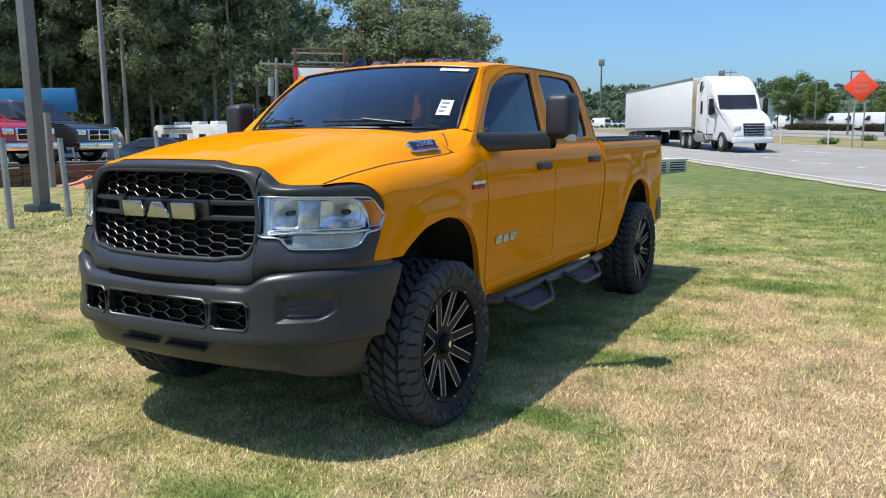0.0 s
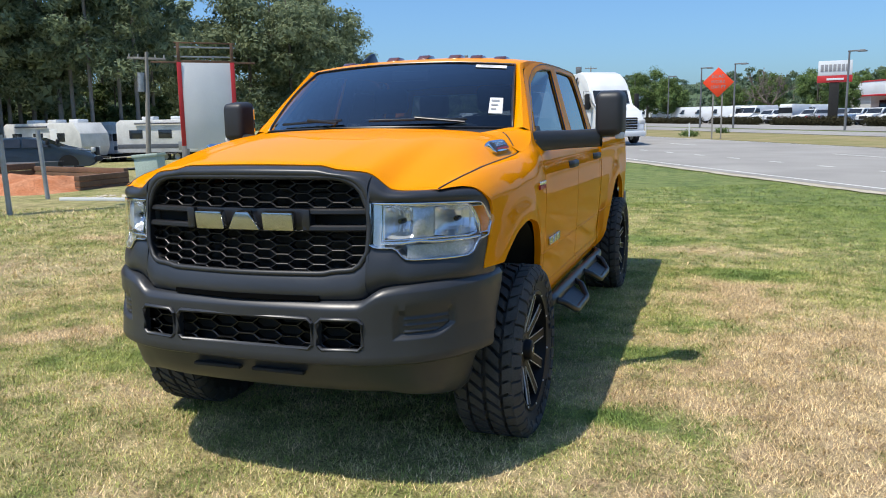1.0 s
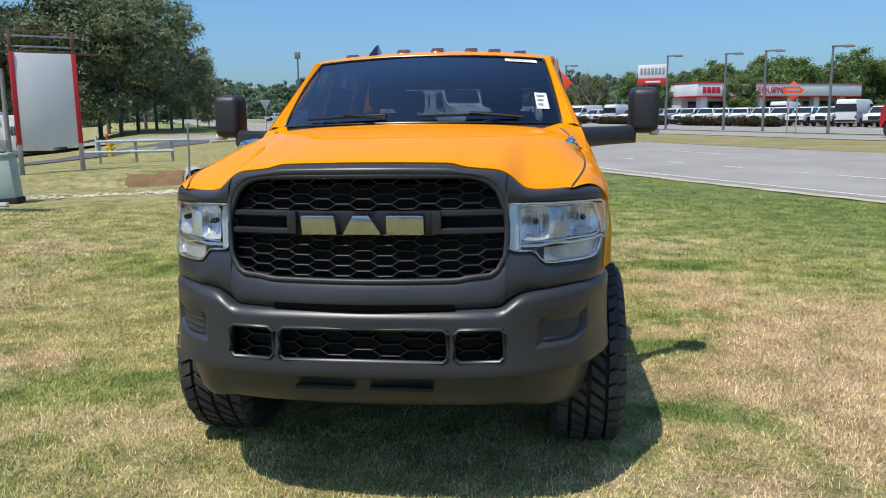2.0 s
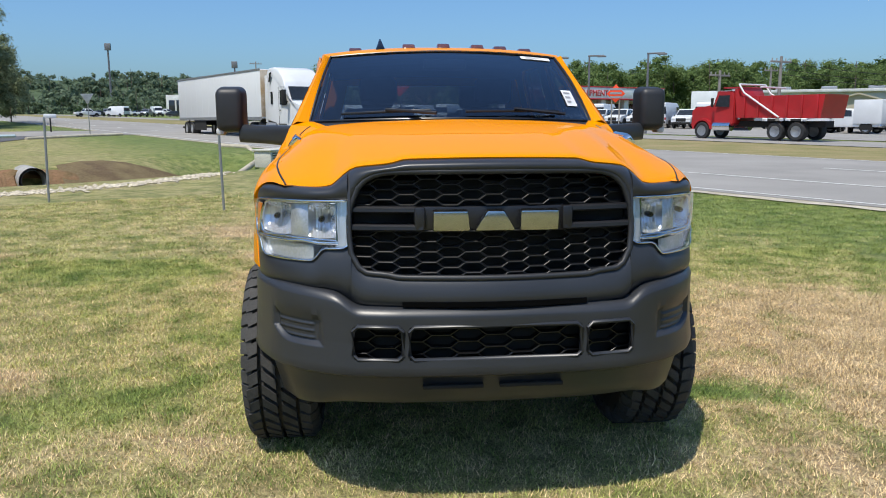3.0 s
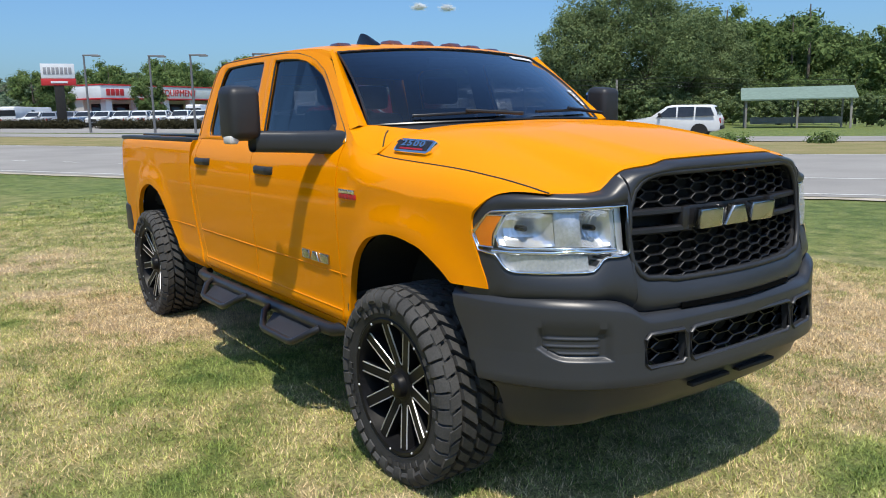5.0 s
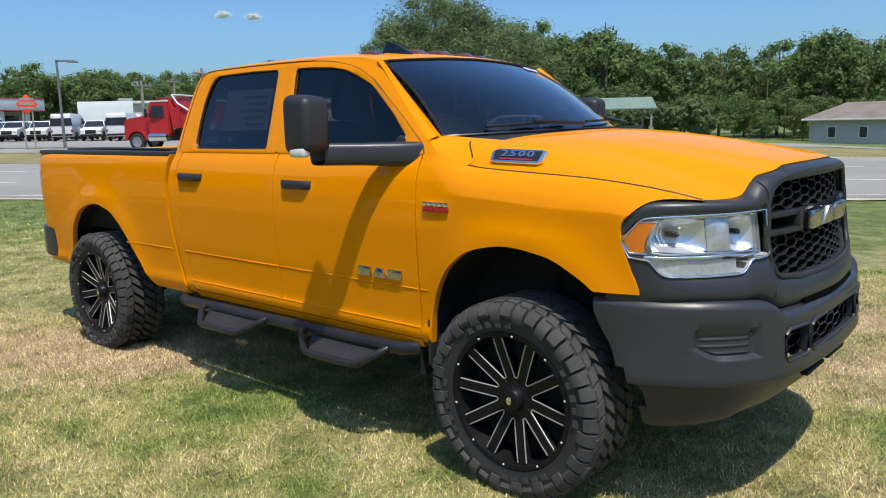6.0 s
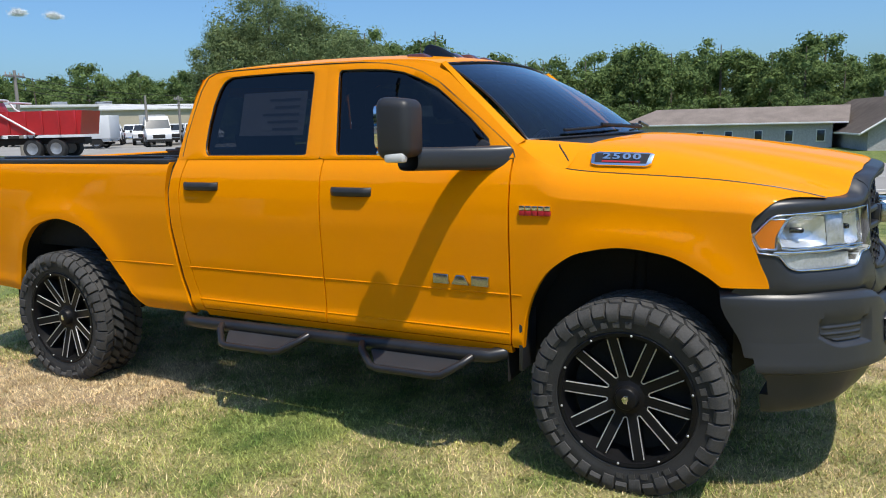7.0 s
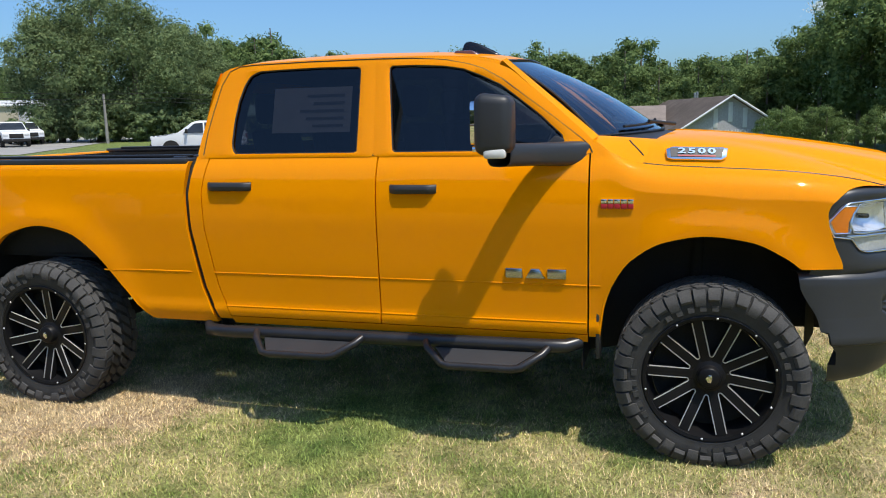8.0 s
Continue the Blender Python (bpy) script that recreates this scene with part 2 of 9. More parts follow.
def lawn_material(name, blade=False):
    """Mown grass: green and dry tan patches at several scales, dry ground by the truck, greener towards the road."""
    m, n, l, p = nodes_of(name)
    geo = n.new("ShaderNodeNewGeometry")

    def noise_at(scale, detail, lo, hi):
        t, r = n.new("ShaderNodeTexNoise"), n.new("ShaderNodeMapRange")
        t.inputs["Scale"].default_value, t.inputs["Detail"].default_value, t.inputs["Roughness"].default_value = scale, detail, 0.62
        l.new(geo.outputs["Position"], t.inputs["Vector"])
        r.inputs[1].default_value, r.inputs[2].default_value = lo, hi
        l.new(t.outputs["Fac"], r.inputs[0])
        return r.outputs[0]

    def blob(x, y, rx, ry):
        v, d, r = n.new("ShaderNodeVectorMath"), n.new("ShaderNodeVectorMath"), n.new("ShaderNodeMapRange")
        v.operation, d.operation = "SUBTRACT", "MULTIPLY"
        v.inputs[1].default_value, d.inputs[1].default_value = (x, y, 0), (1 / rx, 1 / ry, 0)
        ln = n.new("ShaderNodeVectorMath")
        ln.operation = "LENGTH"
        l.new(bent, v.inputs[0])
        l.new(v.outputs[0], d.inputs[0])
        l.new(d.outputs[0], ln.inputs[0])
        r.inputs[1].default_value, r.inputs[2].default_value, r.inputs[3].default_value, r.inputs[4].default_value = 1.25, 0.35, 0.0, 1.0
        l.new(ln.outputs["Value"], r.inputs[0])
        return r.outputs[0]

    def combine(a, b, op):
        k = n.new("ShaderNodeMath")
        k.operation, k.use_clamp = op, True
        for i, v in enumerate((a, b)):
            if isinstance(v, float):
                k.inputs[i].default_value = v
            else:
                l.new(v, k.inputs[i])
        return k.outputs[0]

    def mixed(fac, a, b):
        k = n.new("ShaderNodeMix")
        k.data_type = "RGBA"
        l.new(fac, k.inputs[0])
        for i, v in ((6, a), (7, b)):
            if isinstance(v, tuple):
                k.inputs[i].default_value = (*v, 1)
            else:
                l.new(v, k.inputs[i])
        return k.outputs[2]

    warp, wn2, wv = n.new("ShaderNodeTexNoise"), n.new("ShaderNodeVectorMath"), n.new("ShaderNodeVectorMath")
    warp.inputs["Scale"].default_value, warp.inputs["Detail"].default_value = 1.7, 3
    l.new(geo.outputs["Position"], warp.inputs["Vector"])
    wn2.operation, wn2.inputs[1].default_value = "MULTIPLY_ADD", (0.9, 0.9, 0)
    wn2.inputs[2].default_value = (-0.45, -0.45, 0)
    l.new(warp.outputs["Color"], wn2.inputs[0])
    l.new(wn2.outputs[0], wv.inputs[0])
    l.new(geo.outputs["Position"], wv.inputs[1])
    bent = wv.outputs[0]
    big, mid, small = noise_at(0.30, 5, 0.36, 0.66), noise_at(1.6, 6, 0.36, 0.66), noise_at(8.0, 6, 0.38, 0.64)
    dry = combine(combine(big, 0.26, "MULTIPLY"), combine(mid, 0.34, "MULTIPLY"), "ADD")
    dry = combine(dry, combine(combine(small, 0.24, "MULTIPLY"), 0.04, "SUBTRACT"), "ADD")
    # worn dry places: beside the truck, in the wheel tracks, scattered over the lawn
    for x, y, rx, ry, k in ((-0.2, 4.4, 1.5, 2.1, 1.0), (1.0, 5.6, 1.2, 1.6, 0.5), (-0.9, 7.2, 0.7, 0.8, 0.7), (-0.9, 9.6, 0.9, 0.5, 0.6), (-4.2, 7.3, 0.8, 0.8, 0.9), (-3.9, 6.55, 0.5, 0.35, 0.9), (-4.5, 8.4, 0.6, 0.4, 0.7), (-5.0, 10.6, 1.3, 0.8, 0.6),
                            (-5.83, 4.33, 0.5, 0.3, 0.8), (-8.9, 8.8, 1.3, 0.6, 0.6), (-6.7, 4.2, 0.7, 0.3, 0.6), (-4.5, 3.4, 0.5, 0.35, 0.5), (-3.2, 2.2, 0.5, 0.22, 0.6), (-8.6, 6.3, 2.2, 1.3, 0.25), (-1.4, 2.6, 0.8, 0.5, 0.5)):
        dry = combine(dry, combine(combine(blob(x, y, rx, ry), k, "MULTIPLY"), combine(mid, 0.5, "ADD"), "MULTIPLY"), "ADD")
    # lush tufts
    lush = None
    for x, y, rx, ry, k in ((-1.4, 3.72, 0.55, 0.25, 0.9), (-1.42, 5.0, 0.45, 0.22, 0.8), (-1.05, 5.9, 0.5, 0.3, 0.7), (-0.8, 8.1, 0.6, 0.4, 0.8), (-2.0, 10.4, 0.9, 0.4, 0.8), (-4.05, 5.35, 0.7, 0.35, 0.6), (-6.1, 7.9, 1.3, 0.8, 0.4), (-5.1, 3.9, 0.6, 0.5, 0.4), (-2.3, 2.35, 0.6, 0.2, 0.5)):
        tuft = combine(blob(x, y, rx, ry), k, "MULTIPLY")
        dry = combine(dry, tuft, "SUBTRACT")
        lush = tuft if lush is None else combine(lush, tuft, "ADD")
    road = n.new("ShaderNodeVectorMath")
    road.operation = "DOT_PRODUCT"
    road.inputs[1].default_value = (0.870, 0.493, 0)
    l.new(geo.outputs["Position"], road.inputs[0])
    near = n.new("ShaderNodeMapRange")
    near.inputs[1].default_value, near.inputs[2].default_value, near.inputs[3].default_value, near.inputs[4].default_value = 3.0, 7.5, 0.0, 0.45
    l.new(road.outputs["Value"], near.inputs[0])
    dry = combine(dry, near.outputs[0], "SUBTRACT")
    lush = combine(lush, combine(combine(near.outputs[0], 1.7, "MULTIPLY"), combine(mid, 0.45, "ADD"), "MULTIPLY"), "ADD")
    tone = noise_at(3.2, 5, 0.36, 0.64)
    green = mixed(tone, (0.185, 0.245, 0.055), (0.490, 0.480, 0.150))
    green = mixed(lush, green, mixed(tone, (0.095, 0.165, 0.036), (0.235, 0.315, 0.085)))
    tan = mixed(tone, (0.52, 0.39, 0.205), (0.74, 0.575, 0.335))
    hsv, val = n.new("ShaderNodeHueSaturation"), n.new("ShaderNodeMapRange")
    if blade:
        # each blade is either living or straw, the more straw the drier the place
        rnd_a, rnd_b = geo.outputs["Random Per Island"], n.new("ShaderNodeMath")
        sub, tm = n.new("ShaderNodeMath"), n.new("ShaderNodeMath")
        sub.operation, tm.operation, tm.inputs[1].default_value = "SUBTRACT", "MULTIPLY_ADD", 5.0
        l.new(dry, sub.inputs[0])
        l.new(rnd_a, sub.inputs[1])
        l.new(sub.outputs[0], tm.inputs[0])
        tm.inputs[2].default_value, tm.use_clamp = 0.5, True
        col = mixed(tm.outputs[0], green, tan)
        rnd_b.operation, rnd_b.inputs[1].default_value = "MULTIPLY", 61.7
        fr = n.new("ShaderNodeMath")
        fr.operation = "FRACT"
        l.new(rnd_a, rnd_b.inputs[0])
        l.new(rnd_b.outputs[0], fr.inputs[0])
        l.new(fr.outputs[0], val.inputs[0])
        val.inputs[3].default_value, val.inputs[4].default_value = 0.52, 1.62
    else:
        col = mixed(dry, green, tan)
        bare = combine(combine(dry, 0.62, "SUBTRACT"), 1.6, "MULTIPLY")
        col = mixed(combine(bare, small, "MULTIPLY"), col, (0.50, 0.34, 0.215))
        l.new(combine(combine(noise_at(34.0, 4, 0.30, 0.70), 0.5, "MULTIPLY"), combine(noise_at(110.0, 3, 0.32, 0.68), 0.5, "MULTIPLY"), "ADD"), val.inputs[0])
        val.inputs[3].default_value, val.inputs[4].default_value = 0.16, 1.25
    l.new(val.outputs[0], hsv.inputs["Value"])
    l.new(col, hsv.inputs["Color"])
    l.new(hsv.outputs["Color"], p.inputs["Base Color"])
    p.inputs["Roughness"].default_value, p.inputs["Specular IOR Level"].default_value = 0.7, 0.25
    if not blade:
        bp = n.new("ShaderNodeBump")
        bp.inputs["Strength"].default_value, bp.inputs["Distance"].default_value = 0.9, 0.03
        l.new(noise_at(30.0, 5, 0.2, 0.8), bp.inputs["Height"])
        l.new(bp.outputs["Normal"], p.inputs["Normal"])
    return m


GRASS, BLADES = lawn_material("lawn"), lawn_material("grass_blades", True)
ASPHALT = surf("road_surface", (0.335, 0.320, 0.295), (0.275, 0.263, 0.243), 0.9, 0, 0.35, 45, 0.3, 0.01, spec=0.2, grain=0.14, stretch=(1, 1, 1))
DARKTAR = surf("dark_asphalt", (0.13, 0.13, 0.135), (0.10, 0.10, 0.105), 0.9, 0, 0.4, 40, 0.3, 0.01, spec=0.2)
GRAVEL = surf("gravel_edge", (0.55, 0.50, 0.40), (0.42, 0.37, 0.28), 0.95, 0, 2.0, 35, 0.6, 0.03, spec=0.1)
LINE = surf("road_line", (0.74, 0.74, 0.70), (0.62, 0.62, 0.58), 0.8, 0, 3.0, 30, 0.1, 0.002, grain=0.2)
CLAY = surf("red_clay", (0.42, 0.155, 0.07), (0.52, 0.24, 0.13), 0.95, 0, 1.6, 14, 0.8, 0.06, spec=0.1)
SOIL = surf("dark_soil", (0.14, 0.10, 0.06), (0.22, 0.17, 0.09), 0.95, 0, 1.2, 16, 0.8, 0.05, spec=0.1)
VERGE = surf("dry_verge_grass", (0.215, 0.205, 0.085), (0.31, 0.255, 0.135), 0.9, 0, 0.5, 12, 0.6, 0.05, spec=0.1)

coords_x = sorted({round(v, 2) for v in list(np.arange(-24, 2, 0.5)) + list(np.arange(2, 40, 1.5)) + list(np.linspace(-120, 140, 53)) + [-2500, -1500, -900, -600, -400, -250, 250, 400, 600, 900, 1500, 2500]})
coords_y = sorted({round(v, 2) for v in list(np.arange(12, 34, 0.5)) + list(np.arange(-20, 40, 1.5)) + list(np.linspace(-120, 180, 61)) + [-2500, -1500, -900, -600, -400, -250, 250, 400, 600, 900, 1500, 2500]})
nx = len(coords_x)
ground = obj("ground", mesh_from([on_ground(x, y) for y in coords_y for x in coords_x], [(j * nx + i, j * nx + i + 1, (j + 1) * nx + i + 1, (j + 1) * nx + i) for j in range(len(coords_y) - 1) for i in range(nx - 1)]), GRASS)
tagged(ground, "patchy green and dry tan mown grass", "lawn", kind="structure")


def strip(name, material, a0, a1, bs, dz, label, category, step=3.0, edge=0.0):
    """A band of ground cover along the road, a little above the soil, with a slightly uneven edge."""
    av = list(np.arange(a0, a1 + 0.01, step))
    k = len(bs)
    rnd = random.Random(7)
    vs = [road_at(a, b + (edge * (rnd.random() - 0.5) if j in (0, k - 1) else 0), dz) for a in av for j, b in enumerate(bs)]
    ob = obj(name, mesh_from(vs, [(j * k + i, j * k + i + 1, (j + 1) * k + i + 1, (j + 1) * k + i) for j in range(len(av) - 1) for i in range(k - 1)]), material)
    return tagged(ob, label, category, kind="structure")


strip("road", ASPHALT, -90, 420, (10.6, 13, 16, 19, 22, 24.2), 0.03, "pale grey sun-bleached asphalt road with white lines", "road", 4.0, 0.06)
strip("gravel_edge", GRAVEL, -90, 240, (10.25, 10.5, 10.75), 0.022, "narrow strip of pale gravel along the road", "gravel", 0.6, 0.16)
strip("verge", VERGE, -90, 300, (24.5, 28, 32, 34.6), 0.02, "dry brownish grass strip between two roads", "verge", 4.0, 0.3)
strip("frontage_road", ASPHALT, -90, 300, (35.0, 38, 41.5), 0.03, "pale frontage road beyond the verge", "road", 4.0, 0.1)
strip("parking_lot", ASPHALT, 20, 150, (43.5, 50, 58, 70, 84, 100), 0.03, "large pale parking lot full of white trucks", "parking lot", 6.0)
strip("side_drive", ASPHALT, 58, 72, (-60, -40, -20, 0, 10.8), 0.034, "pale side drive that joins the road", "drive", 3.0)
line_no = 0
for a0, a1, b, w in [(-80, 15.2, 14.5, 0.13), (-80, 260, 11.0, 0.11), (-80, 260, 23.9, 0.11)] + [(15.9 + 2.6 * k, 16.6 + 2.6 * k, 14.5, 0.14) for k in range(9)] + [(42 + 12.3 * k, 45 + 12.3 * k, 14.5, 0.13) for k in range(12)] + [(10.9 + 13.7 * k, 13.8 + 13.7 * k, 19.2, 0.14) for k in range(-5, 16)]:
    av = list(np.linspace(a0, a1, max(2, int((a1 - a0) / 4) + 1)))
    ob = obj("lane_line", mesh_from([road_at(a, bb, 0.038) for a in av for bb in (b - w / 2, b + w / 2)], [(2 * i, 2 * i + 1, 2 * i + 3, 2 * i + 2) for i in range(len(av) - 1)]), LINE)
    tagged(ob, "worn white painted line on the road", "road marking", "lane lines", "structure")
# entrance road and curb on the other side of the lawn
vs = []
PATH = [(-40, 21.0), (-31, 22.3), (-26.5, 25.0), (-24.2, 29.5), (-23.6, 34), (-24.0, 40), (-25.0, 48), (-27.0, 57), (-29.0, 66)]
for i, (x, y) in enumerate(PATH):
    q, p = PATH[min(i + 1, len(PATH) - 1)], PATH[max(i - 1, 0)]
    side = Vector((q[1] - p[1], p[0] - q[0], 0)).normalized() * 1.6
    vs += [on_ground(x + side.x, y + side.y, 0.03), on_ground(x - side.x, y - side.y, 0.03)]
ob = obj("entrance_road", mesh_from(vs, [(2 * i, 2 * i + 2, 2 * i + 3, 2 * i + 1) for i in range(len(PATH) - 1)]), DARKTAR)
tagged(ob, "dark asphalt entrance road that curves past the lawn", "road", kind="structure")


# ---- trees ----
def leaf_material(name, a, b):
    m, n, l, p = nodes_of(name)
    geo, mix, out = n.new("ShaderNodeNewGeometry"), n.new("ShaderNodeMix"), n["Material Output"]
    mix.data_type = "RGBA"
    mix.inputs[6].default_value, mix.inputs[7].default_value = (*a, 1), (*b, 1)
    l.new(geo.outputs["Random Per Island"], mix.inputs[0])
    info, hsv, mr = n.new("ShaderNodeTexNoise"), n.new("ShaderNodeHueSaturation"), n.new("ShaderNodeMapRange")
    info.inputs["Scale"].default_value = 0.35
    l.new(geo.outputs["Position"], info.inputs["Vector"])
    mr.inputs[3].default_value, mr.inputs[4].default_value = 0.6, 1.4
    l.new(info.outputs["Fac"], mr.inputs[0])
    l.new(mr.outputs[0], hsv.inputs["Value"])
    l.new(mix.outputs[2], hsv.inputs["Color"])
    dif, tra, ms = n.new("ShaderNodeBsdfDiffuse"), n.new("ShaderNodeBsdfTranslucent"), n.new("ShaderNodeMixShader")
    n.remove(p)
    l.new(hsv.outputs["Color"], dif.inputs["Color"])
    l.new(hsv.outputs["Color"], tra.inputs["Color"])
    ms.inputs[0].default_value = 0.35
    l.new(dif.outputs[0], ms.inputs[1])
    l.new(tra.outputs[0], ms.inputs[2])
    l.new(ms.outputs[0], out.inputs["Surface"])
    return m


LEAF_PINE = leaf_material("pine_needles", (0.150, 0.190, 0.110), (0.300, 0.345, 0.200))
LEAF_OAK = leaf_material("broad_leaves", (0.100, 0.155, 0.055), (0.215, 0.285, 0.105))
LEAF_BUSH = leaf_material("hedge_leaves", (0.080, 0.115, 0.048), (0.170, 0.210, 0.085))
LEAF_HEDGE = leaf_material("dark_hedge_leaves", (0.040, 0.036, 0.022), (0.085, 0.080, 0.045))
LEAF_CLUMP = leaf_material("dark_pine_needles", (0.115, 0.165, 0.075), (0.250, 0.310, 0.140))
# paler leaf colour that holds the haze of distance
LEAF_HAZED = leaf_material("hazed_foliage", (0.125, 0.175, 0.110), (0.205, 0.260, 0.170))
BARK = surf("grey_bark", (0.20, 0.165, 0.13), (0.12, 0.10, 0.08), 0.95, 0, 1.5, 14, 0.8, 0.03, stretch=(1, 1, 0.2))


PINEBARK = surf("pale_pine_bark", (0.30, 0.265, 0.225), (0.20, 0.175, 0.15), 0.95, 0, 1.5, 14, 0.8, 0.03, stretch=(1, 1, 0.2))


def leaf_cards(rng, centres, radii, per, size, flat=0.7, broad=0.55):
    """Many small leaves, three corners each, in clumps round the centres: larger ones inside, fine ones on the outer skin."""
    out = []
    for share, lo, hi, scale in ((0.36, 0.15, 0.80, 1.25), (0.64, 0.70, 1.10, 0.62)):
        k = max(1, int(per * share))
        c, r = np.repeat(centres, k, 0), np.repeat(radii, k)
        v = rng.normal(size=c.shape)
        v /= np.linalg.norm(v, axis=1)[:, None]
        pos = c + v * (r * rng.uniform(lo, hi, len(c)))[:, None] * np.array((1, 1, flat))
        nrm = v * 1.1 + rng.normal(size=c.shape) * 0.5 + np.array((0, 0, 0.35))
        nrm /= np.linalg.norm(nrm, axis=1)[:, None]
        t = np.cross(nrm, rng.normal(size=c.shape))
        t /= np.linalg.norm(t, axis=1)[:, None]
        u = np.cross(nrm, t)
        q = (size * scale * rng.uniform(0.6, 1.4, len(c)))[:, None]
        out.append(np.stack((pos + t * q * 1.3, pos - t * q * 0.7 + u * q * broad * 1.4, pos - t * q * 0.7 - u * q * broad * 1.4), 1).reshape(-1, 3))
    return np.concatenate(out)


def leaf_mesh(points):
    """One mesh of loose three-cornered leaves."""
    n = len(points) // 3
    me = bpy.data.meshes.new("leaves")
    me.vertices.add(3 * n)
    me.vertices.foreach_set("co", points.astype(np.float32).ravel())
    me.loops.add(3 * n)
    me.loops.foreach_set("vertex_index", np.arange(3 * n, dtype=np.int32))
    me.polygons.add(n)
    me.polygons.foreach_set("loop_start", np.arange(0, 3 * n, 3, dtype=np.int32))
    me.update()
    me.validate()
    return me


def pine_clumps(rng, h, low=0.42, spread=0.17, n=46):
    cs, rs = [], []
    for k in range(n):
        f = low + (1 - low) * (k + rng.random()) / n
        q = (f - low) / (1 - low)
        reach = spread * h * (0.55 + 0.6 * math.sin(math.pi * min(1, q * 0.8 + 0.18))) * (1 - q) ** 0.45
        a = rng.random() * 2 * math.pi
        d = reach * rng.uniform(0.35, 1.0)
        cs.append((d * math.cos(a), d * math.sin(a), f * h))
        rs.append(0.055 * h * rng.uniform(0.7, 1.25))
    return np.array(cs), np.array(rs)


def oak_clumps(rng, h, low=0.22, spread=0.36, n=60):
    cs, rs = [], []
    for _ in range(n):
        v = rng.normal(size=3)
        v /= np.linalg.norm(v)
        d = rng.uniform(0.55, 0.95)
        z = (low + 1) / 2 * h + v[2] * d * (1 - low) / 2 * h * 0.92
        cs.append((v[0] * d * spread * h, v[1] * d * spread * h, z))
        rs.append(0.105 * h * rng.uniform(0.7, 1.3))
    return np.array(cs), np.array(rs)


def trunk_mesh(rng, h, top, r, limbs, clumps):
    bm = bmesh.new()
    bend = rng.normal(size=2) * 0.012 * h
    pts = [(bend[0] * f * f, bend[1] * f * f, f * top * h) for f in np.linspace(0, 1, 7)]
    tube(bm, [(p[0], p[1], p[2] - (0.3 if i == 0 else 0)) for i, p in enumerate(pts)], r, 8, False, [r * (1.25 - 0.95 * f) for f in np.linspace(0, 1, 7)])
    for k in rng.choice(len(clumps), limbs, replace=False):
        c = clumps[k]
        z0 = max(0.15 * h, c[2] - 0.35 * math.hypot(c[0], c[1]) - 0.04 * h)
        tube(bm, [(bend[0] * (z0 / h) ** 2, bend[1] * (z0 / h) ** 2, z0), ((c[0]) * 0.55, c[1] * 0.55, (z0 + c[2]) / 2 + 0.01 * h), tuple(c)], r * 0.3, 5, False, [r * 0.34, r * 0.22, r * 0.08])
    return bm


def tree(kind, seed, h, leaf, label, per=120, size=0.2, **kw):
    """One tree at the origin: trunk with limbs, and a crown of small leaves."""
    rng = np.random.default_rng(seed)
    cs, rs = (pine_clumps if kind == "pine" else oak_clumps)(rng, h, **kw)
    root = thing("tree", label, "tree")
    part("trunk", trunk_mesh(rng, h, 0.95 if kind == "pine" else 0.75, 0.016 * h if kind == "pine" else 0.022 * h, 12, cs), BARK, root, "", 60)
    crown = obj("crown", leaf_mesh(leaf_cards(rng, cs, rs, per, size, 0.6 if kind == "pine" else 0.85)), leaf, root)
    return root


def woods(name, label, spots, leaf, seed, per=36, size=0.5, pine=0.5, low=0.4, slim=0.013, bark=None, clumps=48):
    """A stand of trees too many to count: all crowns in one mesh, all trunks in another."""
    rng = np.random.default_rng(seed)
    cards, bm = [], bmesh.new()
    for x, y, z, h in spots:
        isp = rng.random() < pine
        cs, rs = pine_clumps(rng, h, low * rng.uniform(0.8, 1.2), 0.17, 40) if isp else oak_clumps(rng, h, 0.02, 0.36, clumps)
        q = leaf_cards(rng, cs, rs, per, size * h / 16, 0.7, 0.24 if isp else 0.5)
        cards.append(q + np.array((x, y, z)))
        r = slim * h
        tube(bm, [(x, y, z - 0.4), (x + 0.1, y, z + h * 0.5), (x + rng.normal() * 0.2, y, z + h * 0.9)], r, 7, False, [r * 1.2, r * 0.9, r * 0.35])
    root = thing(name, label, "woods", kind="stuff")
    obj("crowns", leaf_mesh(np.concatenate(cards)), leaf, root)
    part("trunks", bm, bark or BARK, root, "", 60)
    return root


def polar_spot(az, dist, eye=(-3.0, 0.0)):
    x, y = eye[0] + dist * math.sin(radians(az)), eye[1] + dist * math.cos(radians(az))
    return x, y


rnd = random.Random(3)
# tall pines beyond the dealer's lot
spots = []
for k in range(56):
    az = -84 + 46 * (k + rnd.random()) / 56
    x, y = polar_spot(az, rnd.uniform(62, 88))
    spots.append((x, y, ground_z(x, y), rnd.uniform(19, 26)))
woods("pine_woods", "tall dense pine woods with bare grey trunks", spots, LEAF_PINE, 11, 190, 0.20, 0.93, 0.28, 0.0068, PINEBARK)
spots = []
for k in range(44):
    az = -86 + 50 * (k + rnd.random()) / 44
    x, y = polar_spot(az, rnd.uniform(96, 118))
    spots.append((x, y, ground_z(x, y), rnd.uniform(17, 23)))
woods("pine_woods", "tall pines deeper in the woods", spots, LEAF_PINE, 21, 80, 0.34, 0.8, 0.12, 0.0068, PINEBARK)
spots = []
for k in range(26):
    az = -84 + 47 * (k + rnd.random()) / 26
    x, y = polar_spot(az, rnd.uniform(70, 100))
    spots.append((x, y, ground_z(x, y), rnd.uniform(5, 9)))
